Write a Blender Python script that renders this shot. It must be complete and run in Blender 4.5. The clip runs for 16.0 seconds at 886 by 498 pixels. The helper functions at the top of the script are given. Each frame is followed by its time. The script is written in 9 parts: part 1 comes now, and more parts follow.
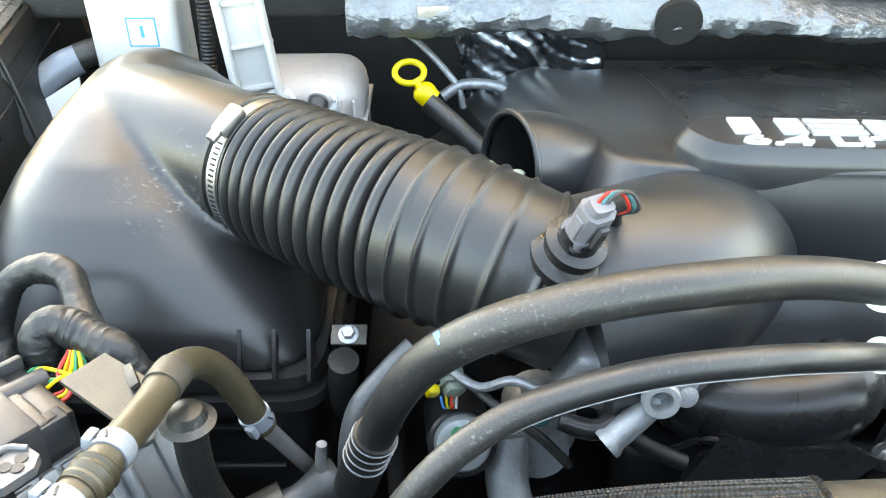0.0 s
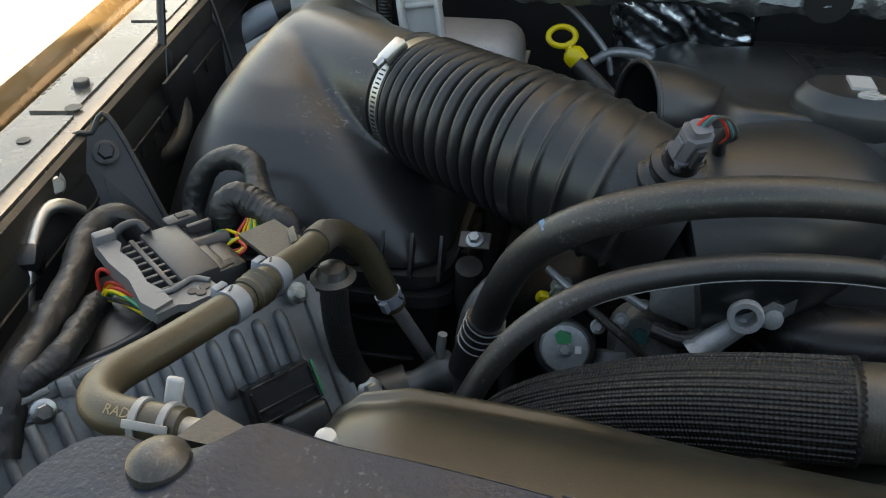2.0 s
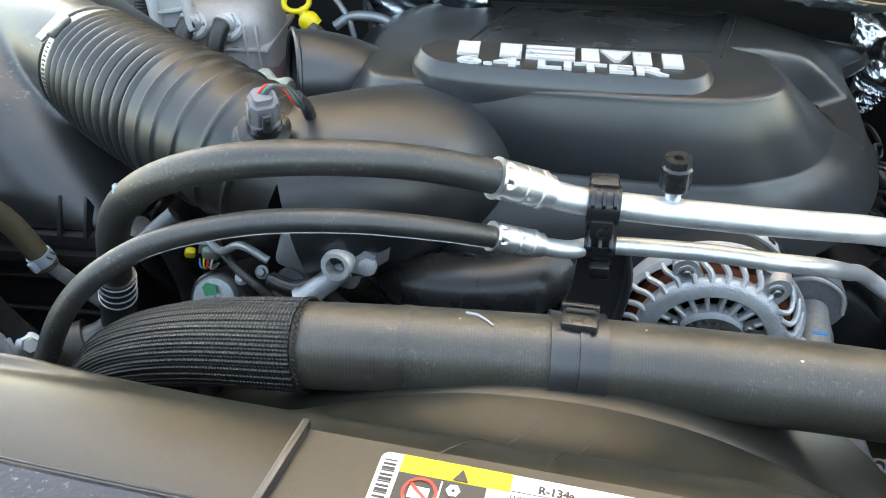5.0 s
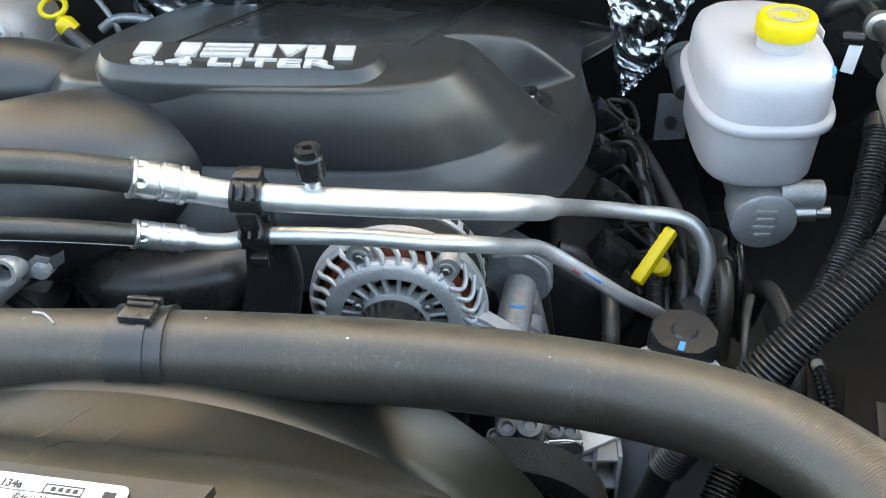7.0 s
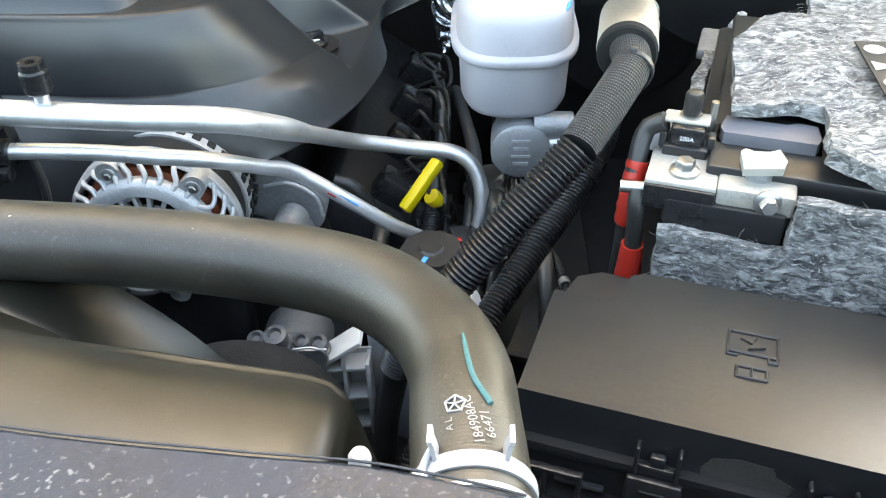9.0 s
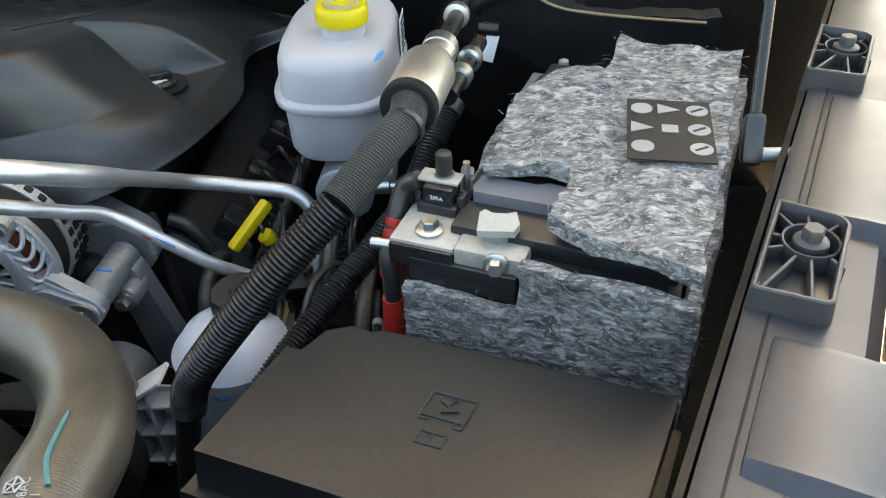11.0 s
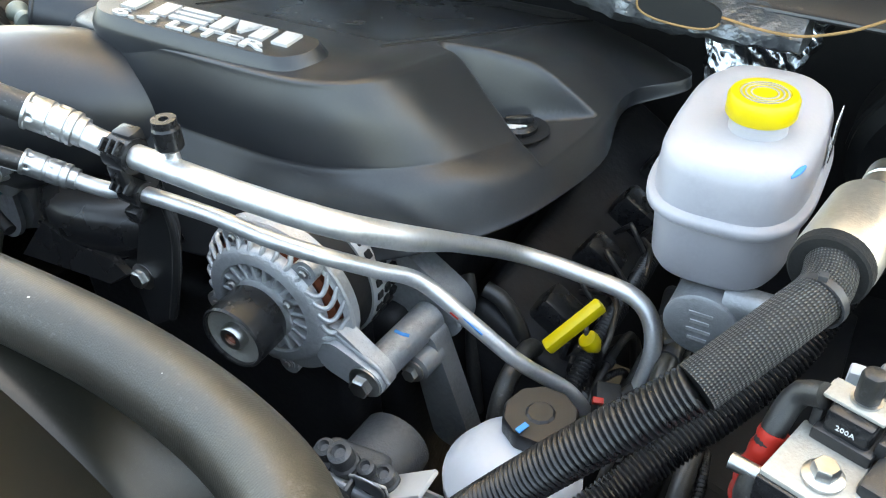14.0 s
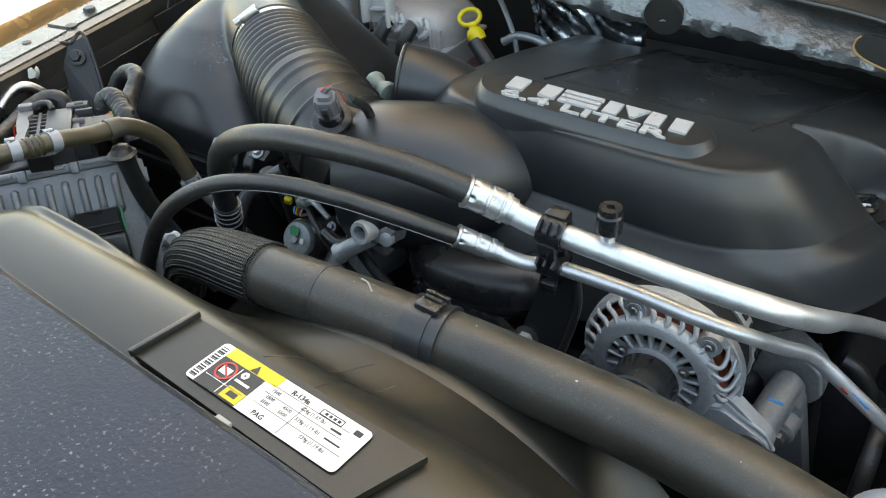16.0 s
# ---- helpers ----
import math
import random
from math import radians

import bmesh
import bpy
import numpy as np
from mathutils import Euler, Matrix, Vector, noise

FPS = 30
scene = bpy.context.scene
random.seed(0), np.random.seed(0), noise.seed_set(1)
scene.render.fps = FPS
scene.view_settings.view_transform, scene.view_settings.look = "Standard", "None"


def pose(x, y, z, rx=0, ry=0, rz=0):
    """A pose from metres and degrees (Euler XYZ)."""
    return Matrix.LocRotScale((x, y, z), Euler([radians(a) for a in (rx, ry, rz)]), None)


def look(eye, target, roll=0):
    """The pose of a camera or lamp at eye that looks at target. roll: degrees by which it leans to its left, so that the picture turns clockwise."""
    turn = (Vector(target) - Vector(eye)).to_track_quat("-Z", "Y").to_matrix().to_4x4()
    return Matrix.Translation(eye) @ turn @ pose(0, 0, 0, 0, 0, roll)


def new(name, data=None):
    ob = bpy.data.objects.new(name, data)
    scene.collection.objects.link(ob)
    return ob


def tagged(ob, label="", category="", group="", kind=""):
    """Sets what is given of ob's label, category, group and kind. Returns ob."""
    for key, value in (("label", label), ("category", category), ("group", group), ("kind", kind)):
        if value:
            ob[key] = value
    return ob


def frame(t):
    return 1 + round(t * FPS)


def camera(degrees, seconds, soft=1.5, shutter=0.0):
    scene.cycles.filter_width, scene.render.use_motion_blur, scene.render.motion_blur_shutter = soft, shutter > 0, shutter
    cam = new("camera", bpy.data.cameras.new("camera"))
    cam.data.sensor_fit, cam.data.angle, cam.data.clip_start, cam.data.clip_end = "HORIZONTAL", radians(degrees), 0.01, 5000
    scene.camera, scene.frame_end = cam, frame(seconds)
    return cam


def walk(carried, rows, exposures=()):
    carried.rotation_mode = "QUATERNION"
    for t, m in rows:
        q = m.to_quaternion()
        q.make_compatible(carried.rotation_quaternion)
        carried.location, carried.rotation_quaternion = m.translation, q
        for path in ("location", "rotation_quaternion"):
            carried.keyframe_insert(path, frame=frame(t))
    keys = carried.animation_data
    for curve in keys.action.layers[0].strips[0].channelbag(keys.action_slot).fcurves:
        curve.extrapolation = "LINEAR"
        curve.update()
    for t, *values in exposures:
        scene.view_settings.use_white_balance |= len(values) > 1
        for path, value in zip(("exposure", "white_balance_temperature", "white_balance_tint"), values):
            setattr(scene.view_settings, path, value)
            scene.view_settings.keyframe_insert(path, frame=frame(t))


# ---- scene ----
cam = camera(54.6, 16.0, soft=1.1)
METRES, EYE, TILT, LEAN, TURN = 1.8, 1.55, -35.0, 0.0, 0.0
PATH = [
    (0, (0.008, 0.007, 1.538), (0.002, 1.66, 0.413), -0.3),
    (0.5, (0.001, -0.031, 1.538), (-0.15, 1.617, 0.415), -0.8),
    (1, (0.007, -0.06, 1.539), (-0.244, 1.576, 0.417), -1.1),
    (1.5, (0.022, -0.092, 1.536), (-0.302, 1.532, 0.414), -1.3),
    (2, (0.046, -0.103, 1.53), (-0.327, 1.516, 0.417), -1.7),
    (2.5, (0.074, -0.103, 1.534), (-0.316, 1.521, 0.434), -1.6),
    (3, (0.118, -0.098, 1.531), (-0.236, 1.535, 0.433), -1.0),
    (3.5, (0.172, -0.108, 1.541), (-0.153, 1.494, 0.387), -1.0),
    (3.7, (0.198, -0.108, 1.545), (-0.121, 1.489, 0.384), -1.1),
    (5.8, (0.389, -0.1, 1.571), (0.198, 1.471, 0.348), -1.2),
    (6, (0.409, -0.1, 1.574), (0.249, 1.472, 0.349), -0.9),
    (6.5, (0.484, -0.097, 1.569), (0.364, 1.48, 0.345), -0.9),
    (7, (0.556, -0.092, 1.564), (0.39, 1.482, 0.341), -2.8),
    (7.5, (0.627, -0.107, 1.567), (0.506, 1.465, 0.336), -2.1),
    (8, (0.681, -0.129, 1.553), (0.58, 1.448, 0.326), -1.8),
    (8.5, (0.721, -0.157, 1.532), (0.629, 1.423, 0.31), -1.6),
    (9, (0.751, -0.164, 1.525), (0.675, 1.421, 0.307), -1.4),
    (9.5, (0.806, -0.173, 1.524), (0.742, 1.413, 0.307), -1.1),
    (10, (0.889, -0.205, 1.556), (0.821, 1.378, 0.335), -1.1),
    (10.2, (0.915, -0.214, 1.569), (0.829, 1.372, 0.354), -1.4),
    (12.3, (0.979, 0.052, 1.531), (0.625, 1.588, 0.3), -0.3),
    (12.5, (0.946, 0.066, 1.519), (0.49, 1.579, 0.292), -0.7),
    (13, (0.902, 0.078, 1.512), (0.258, 1.524, 0.29), -1.6),
    (13.5, (0.895, 0.072, 1.523), (0.139, 1.468, 0.307), -2.2),
    (14, (0.885, 0.048, 1.552), (0.069, 1.413, 0.338), -2.4),
    (14.5, (0.838, 0.004, 1.593), (-0.043, 1.327, 0.38), -2.7),
    (15, (0.781, -0.038, 1.624), (-0.138, 1.271, 0.422), -3.0),
    (15.5, (0.709, -0.079, 1.647), (-0.219, 1.225, 0.448), -3.2),
    (16, (0.628, -0.127, 1.651), (-0.292, 1.185, 0.455), -3.0),
]
EXPOSURES = [(0.0, 4.43, 9900, 4), (0.5, 3.88, 9800, 4), (1.0, 3.2, 9800, 4), (1.5, 2.55, 9600, 4), (2.0, 2.25, 9400, 4), (2.5, 2.28, 9400, 4), (3.0, 2.4, 9200, 4), (3.5, 3.0, 9200, 4), (6.0, 3.85, 9100, 4), (7.0, 3.7, 9100, 4), (7.5, 3.7, 9100, 4), (8.0, 4.05, 9100, 4), (9.0, 4.0, 9100, 4), (9.5, 4.08, 9000, 4), (10.0, 3.56, 9050, 4), (10.2, 3.3, 9050, 4), (12.5, 3.02, 8900, 4), (13.0, 3.43, 9100, 4), (13.5, 3.7, 9150, 4), (14.0, 3.78, 9200, 4), (15.0, 3.75, 9550, 4), (15.5, 3.44, 9650, 4), (16.0, 3.02, 9700, 4)]
walk(cam, [(t, look(eye, target, roll)) for t, eye, target, roll in PATH], EXPOSURES)

# ---- world, sun, exposure ----
world = bpy.data.worlds.new("sky")
scene.world = world
world.use_nodes = True
wn = world.node_tree.nodes
sky = wn.new("ShaderNodeTexSky")
sky.sky_type = "NISHITA"
sky.sun_disc = False
SUN_EL, SUN_AZ = 46.0, 5.0          # azimuth from +y, positive towards +x
sky.sun_elevation, sky.sun_rotation = radians(SUN_EL), radians(SUN_AZ)
sky.dust_density, sky.air_density = 2.5, 1.0
wn["Background"].inputs["Strength"].default_value = 0.14
world.node_tree.links.new(sky.outputs[0], wn["Background"].inputs["Color"])
sun = new("sun", bpy.data.lights.new("sun", "SUN"))
sun.data.energy, sun.data.angle, sun.data.color = 4.6, radians(0.6), (1.0, 0.93, 0.82)
sdir = Vector((math.sin(radians(SUN_AZ)) * math.cos(radians(SUN_EL)), math.cos(radians(SUN_AZ)) * math.cos(radians(SUN_EL)), math.sin(radians(SUN_EL))))
sun.matrix_world = look(sdir * 20, (0, 0, 0))


# ---- materials ----
def mk(name, col, rough=0.5, metal=0.0, var=0.12, scale=25.0, bump=0.05, bscale=600.0, dust=0.0, dustcol=(0.30, 0.26, 0.20), rvar=0.1, coat=0.0, trans=0.0, ior=1.45, speck=0.0, sss=0.0, sheen=0.0, top_tint=0.0, bdist=0.001):
    m = bpy.data.materials.new(name)
    m.use_nodes = True
    nt = m.node_tree
    N, L = nt.nodes, nt.links
    p = N["Principled BSDF"]
    tc = N.new("ShaderNodeTexCoord")

    def noise_tex(s, detail=4.0):
        n = N.new("ShaderNodeTexNoise")
        n.inputs["Scale"].default_value, n.inputs["Detail"].default_value = s, detail
        L.new(tc.outputs["Object"], n.inputs["Vector"])
        return n

    def ramp(src, a, b):
        r = N.new("ShaderNodeMapRange")
        r.inputs["From Min"].default_value, r.inputs["From Max"].default_value = a, b
        L.new(src, r.inputs["Value"])
        return r.outputs[0]

    def mix(fac, a, b):
        x = N.new("ShaderNodeMix")
        x.data_type = "RGBA"
        if isinstance(fac, float):
            x.inputs[0].default_value = fac
        else:
            L.new(fac, x.inputs[0])
        for sock, v in ((x.inputs[6], a), (x.inputs[7], b)):
            if isinstance(v, tuple):
                sock.default_value = (*v, 1)
            else:
                L.new(v, sock)
        return x.outputs[2]

    big, small = noise_tex(scale, 5.0), noise_tex(scale * 9, 3.0)
    lo = tuple(c * (1 - var) for c in col)
    hi = tuple(min(1.0, c * (1 + var)) for c in col)
    c = mix(ramp(big.outputs["Fac"], 0.3, 0.7), lo, hi)
    c = mix(ramp(small.outputs["Fac"], 0.35, 0.75), c, tuple(min(1.0, v * (1 + var * 0.8)) for v in col))
    rough_sock = ramp(big.outputs["Fac"], 0.25, 0.75)
    rr = N.new("ShaderNodeMapRange")
    rr.inputs["To Min"].default_value, rr.inputs["To Max"].default_value = max(0.02, rough - rvar), min(1.0, rough + rvar)
    L.new(rough_sock, rr.inputs["Value"])
    rs = rr.outputs[0]
    if dust > 0:
        d = noise_tex(scale * 0.45, 8.0)
        d2 = noise_tex(scale * 30, 2.0)
        mul = N.new("ShaderNodeMath")
        mul.operation = "MULTIPLY"
        L.new(ramp(d.outputs["Fac"], 0.42, 0.72), mul.inputs[0])
        L.new(ramp(d2.outputs["Fac"], 0.3, 0.7), mul.inputs[1])
        mul2 = N.new("ShaderNodeMath")
        mul2.operation = "MULTIPLY"
        mul2.inputs[1].default_value = dust
        L.new(mul.outputs[0], mul2.inputs[0])
        c = mix(mul2.outputs[0], c, dustcol)
    # upward faces take dustcol: lying dust, and a painted warm sheen on AIRBOX
    if top_tint > 0:
        geo = N.new("ShaderNodeNewGeometry")
        sp = N.new("ShaderNodeSeparateXYZ")
        L.new(geo.outputs["Normal"], sp.inputs[0])
        g = noise_tex(scale * 0.7, 9.0)
        g2 = noise_tex(scale * 45, 2.0)
        last = ramp(sp.outputs[2], 0.25, 0.95)
        for src, a, b in ((g, 0.30, 0.72), (g2, 0.15, 0.75)):
            q = N.new("ShaderNodeMath")
            q.operation = "MULTIPLY"
            L.new(last, q.inputs[0])
            L.new(ramp(src.outputs["Fac"], a, b), q.inputs[1])
            last = q.outputs[0]
        q = N.new("ShaderNodeMath")
        q.operation = "MULTIPLY"
        q.inputs[1].default_value = top_tint
        L.new(last, q.inputs[0])
        c = mix(q.outputs[0], c, dustcol)
    if speck > 0:
        s = noise_tex(330.0, 2.0)
        s2 = noise_tex(22.0, 4.0)
        mm = N.new("ShaderNodeMath")
        mm.operation = "MULTIPLY"
        L.new(ramp(s.outputs["Fac"], 0.60, 0.72), mm.inputs[0])
        L.new(ramp(s2.outputs["Fac"], 0.40, 0.70), mm.inputs[1])
        m3 = N.new("ShaderNodeMath")
        m3.operation = "MULTIPLY"
        m3.inputs[1].default_value = speck
        L.new(mm.outputs[0], m3.inputs[0])
        c = mix(m3.outputs[0], c, (0.42, 0.42, 0.44))
    L.new(c, p.inputs["Base Color"])
    L.new(rs, p.inputs["Roughness"])
    p.inputs["Metallic"].default_value = metal
    p.inputs["IOR"].default_value = ior
    p.inputs["Sheen Weight"].default_value = sheen
    p.inputs["Sheen Tint"].default_value = (0.85, 0.76, 0.62, 1)
    p.inputs["Sheen Roughness"].default_value = 0.4
    p.inputs["Coat Weight"].default_value = coat
    p.inputs["Transmission Weight"].default_value = trans
    if sss > 0:
        p.inputs["Subsurface Weight"].default_value = sss
        p.inputs["Subsurface Radius"].default_value = (0.02, 0.02, 0.02)
    if bump > 0:
        b = N.new("ShaderNodeBump")
        b.inputs["Strength"].default_value, b.inputs["Distance"].default_value = bump, bdist
        bn = noise_tex(bscale, 3.0)
        L.new(bn.outputs["Fac"], b.inputs["Height"])
        L.new(b.outputs[0], p.inputs["Normal"])
    return m


PLASTIC = mk("black moulded plastic", (0.015, 0.015, 0.016), 0.31, var=0.12, bump=0.16, bscale=1500, dust=0.02, ior=1.55, rvar=0.03, top_tint=0.03, speck=0.02)
COVER = mk("grained engine cover plastic", (0.0145, 0.0158, 0.018), 0.31, var=0.1, bump=0.14, bscale=1800, dust=0.01, ior=1.55, rvar=0.025, top_tint=0.045, scale=11, speck=0.012)
RUBBER = mk("black rubber", (0.012, 0.012, 0.0125), 0.42, var=0.25, bump=0.16, bscale=900, dust=0.10, ior=1.52, rvar=0.10, top_tint=0.15, speck=0.18)
OLIVE = mk("dusty rubber hose", (0.022, 0.020, 0.016), 0.40, var=0.25, bump=0.18, bscale=700, dust=0.16, dustcol=(0.20, 0.17, 0.12), ior=1.52, rvar=0.09, top_tint=0.18, speck=0.08)
# near-black: the shade of deep and recessed places is put into this colour
DARK = mk("dark grimy parts and recess shade", (0.0055, 0.0055, 0.006), 0.62, var=0.4, bump=0.3, bscale=200, dust=0.03)
BLACKGLOSS = mk("glossy black plastic", (0.012, 0.012, 0.013), 0.28, var=0.2, bump=0.08, top_tint=0.08)
ALU = mk("dull aluminium tube", (0.61, 0.615, 0.62), 0.44, 0.85, var=0.14, scale=45, bump=0.15, bscale=260, rvar=0.08, dust=0.10, dustcol=(0.35, 0.33, 0.30))
FERRULE = mk("crimped aluminium ferrule", (0.50, 0.505, 0.51), 0.38, 0.9, var=0.18, scale=60, bump=0.25, bscale=300, rvar=0.12, dust=0.08)
DULLPIPE = mk("dull grey steel pipe", (0.085, 0.088, 0.092), 0.45, 0.5, var=0.2, bump=0.2, bscale=500, dust=0.15, dustcol=(0.16, 0.15, 0.13))
CAST = mk("cast aluminium", (0.43, 0.44, 0.45), 0.48, 0.55, var=0.18, bump=0.6, bscale=500, dust=0.12, dustcol=(0.16, 0.15, 0.14))
CASTDULL = mk("dull cast metal", (0.30, 0.31, 0.32), 0.46, 0.6, var=0.22, bump=0.5, bscale=600, dust=0.15, dustcol=(0.12, 0.11, 0.10))
STEEL = mk("zinc plated steel", (0.45, 0.45, 0.44), 0.36, 1.0, var=0.15, bump=0.1)
BRUSHED = mk("brushed stainless sleeve", (0.46, 0.44, 0.40), 0.42, 0.8, var=0.12, bump=0.2, bscale=500, dust=0.15, top_tint=0.15)
COPPER = mk("copper windings", (0.30, 0.09, 0.05), 0.4, 0.8, var=0.2)
WHITEPL = mk("milky reservoir plastic", (0.365, 0.358, 0.382), 0.36, var=0.05, bump=0.06, sss=0.6, dust=0.12, dustcol=(0.40, 0.38, 0.34), top_tint=0.35, scale=30)
GREYPL = mk("grey nylon", (0.034, 0.0345, 0.038), 0.45, var=0.12, bump=0.12, dust=0.1)
LIGHTGREY = mk("pale grey plastic", (0.25, 0.25, 0.247), 0.5, var=0.12, bump=0.12, dust=0.15)
WHITE = mk("white plastic", (0.40, 0.40, 0.395), 0.45, var=0.06, bump=0.05)
PALEBLUE = mk("pale painted clamp", (0.19, 0.215, 0.25), 0.4, 0.2, var=0.1, bump=0.05)
YELLOW = mk("yellow plastic", (0.52, 0.40, 0.008), 0.4, var=0.06, bump=0.05)
RED = mk("red insulation", (0.40, 0.022, 0.014), 0.4, var=0.1, bump=0.1)
GREEN = mk("green insulation", (0.02, 0.20, 0.09), 0.45)
TEAL = mk("teal paint mark", (0.03, 0.115, 0.12), 0.6, var=0.3, scale=200)
BLUE = mk("blue paint mark", (0.03, 0.25, 0.60), 0.6)
PANEL = mk("speckled dark front panel", (0.0085, 0.0135, 0.0245), 0.42, var=0.35, bump=0.40, bscale=420, bdist=0.001, dust=0.02, speck=0.30, ior=1.34)
SHROUD = mk("fan shroud plastic", (0.014, 0.0135, 0.0105), 0.31, var=0.2, bump=0.08, bscale=1200, dust=0.03, dustcol=(0.2, 0.175, 0.13), ior=1.42, rvar=0.04, speck=0.02)
FELT = mk("grey fibre felt", (0.13, 0.128, 0.124), 0.97, var=0.25, scale=70, bump=1.0, bscale=420, rvar=0.03)
FUZZ = mk("pale stray felt fibres", (0.22, 0.217, 0.21), 0.9, var=0.3, scale=90, bump=0.0)
FOIL = mk("crumpled foil", (0.44, 0.47, 0.50), 0.20, 1.0, var=0.2, scale=18, bump=0.35, bscale=90, rvar=0.08, bdist=0.002)
DUSTY = mk("dusty steel plate", (0.06, 0.055, 0.048), 0.5, 0.4, var=0.25, scale=60, bump=0.3, dust=0.3, dustcol=(0.22, 0.195, 0.15))
COWL = mk("foil faced insulation", (0.14, 0.15, 0.16), 0.38, 0.7, var=0.3, scale=18, bump=1.0, bscale=130, rvar=0.14, dust=0.35, dustcol=(0.12, 0.12, 0.12), bdist=0.0025)
INSUL = mk("dark fibre insulation", (0.025, 0.024, 0.023), 0.95, var=0.4, scale=50, bump=1.0, bscale=300)
PAINT = mk("bronze car paint", (0.30, 0.19, 0.09), 0.25, 0.5, var=0.03, bump=0.0, coat=1.0)
PRIMER = mk("painted inner sheet metal", (0.13, 0.122, 0.11), 0.28, 0.4, var=0.15, bump=0.12, bscale=200, dust=0.2, top_tint=0.2)
GRAVEL = mk("dry gravel", (0.52, 0.44, 0.33), 0.95, var=0.35, scale=3.0, bump=1.0, bscale=60, rvar=0.03)
HOODPAINT = mk("bronze painted hood underside", (0.60, 0.535, 0.445), 0.45, 0.0, var=0.05, bump=0.0)
PAPER = mk("white label", (0.62, 0.62, 0.62), 0.4, var=0.02, bump=0.0)
# prints, and flat fills that stand for the dark inside holes and slots
INK = mk("black print and hole fill", (0.015, 0.015, 0.015), 0.5, var=0.05, bump=0.0)
def scuffs(m, centre, radius, colour):
    """Pale scratches and rubbed patches round one place of a surface."""
    nt = m.node_tree
    N, L = nt.nodes, nt.links
    p = N["Principled BSDF"]
    old = p.inputs["Base Color"].links[0].from_socket
    geo = N.new("ShaderNodeNewGeometry")
    dist = N.new("ShaderNodeVectorMath")
    dist.operation = "DISTANCE"
    dist.inputs[1].default_value = centre
    L.new(geo.outputs["Position"], dist.inputs[0])
    near = N.new("ShaderNodeMapRange")
    near.inputs["From Min"].default_value, near.inputs["From Max"].default_value = radius, radius * 0.4
    L.new(dist.outputs["Value"], near.inputs["Value"])
    last = near.outputs[0]
    for sc, st, lo, hi in ((55, (1, 1, 1), 0.44, 0.62), (240, (0.35, 1.0, 1.0), 0.54, 0.66)):
        mp = N.new("ShaderNodeMapping")
        mp.inputs["Scale"].default_value, mp.inputs["Rotation"].default_value = st, (0.3, 0.2, 0.9)
        n = N.new("ShaderNodeTexNoise")
        n.inputs["Scale"].default_value, n.inputs["Detail"].default_value, n.inputs["Distortion"].default_value = sc, 4.0, 1.5
        r = N.new("ShaderNodeMapRange")
        r.inputs["From Min"].default_value, r.inputs["From Max"].default_value = lo, hi
        q = N.new("ShaderNodeMath")
        q.operation = "MULTIPLY"
        L.new(geo.outputs["Position"], mp.inputs[0])
        L.new(mp.outputs[0], n.inputs["Vector"])
        L.new(n.outputs["Fac"], r.inputs["Value"])
        L.new(last, q.inputs[0])
        L.new(r.outputs[0], q.inputs[1])
        last = q.outputs[0]
    x = N.new("ShaderNodeMix")
    x.data_type = "RGBA"
    x.inputs[7].default_value = (*colour, 1)
    L.new(last, x.inputs[0])
    L.new(old, x.inputs[6])
    L.new(x.outputs[2], p.inputs["Base Color"])


# warm colour on the upward faces paints in the dome's broad sheen
AIRBOX = mk("scuffed air box plastic", (0.015, 0.015, 0.016), 0.3, var=0.12, bump=0.14, bscale=1500, dust=0.015, ior=1.55, rvar=0.03, top_tint=0.055, dustcol=(0.30, 0.26, 0.20), scale=9, speck=0.02)
scuffs(AIRBOX, (-0.205, 0.577, 1.212), 0.050, (0.15, 0.145, 0.135))


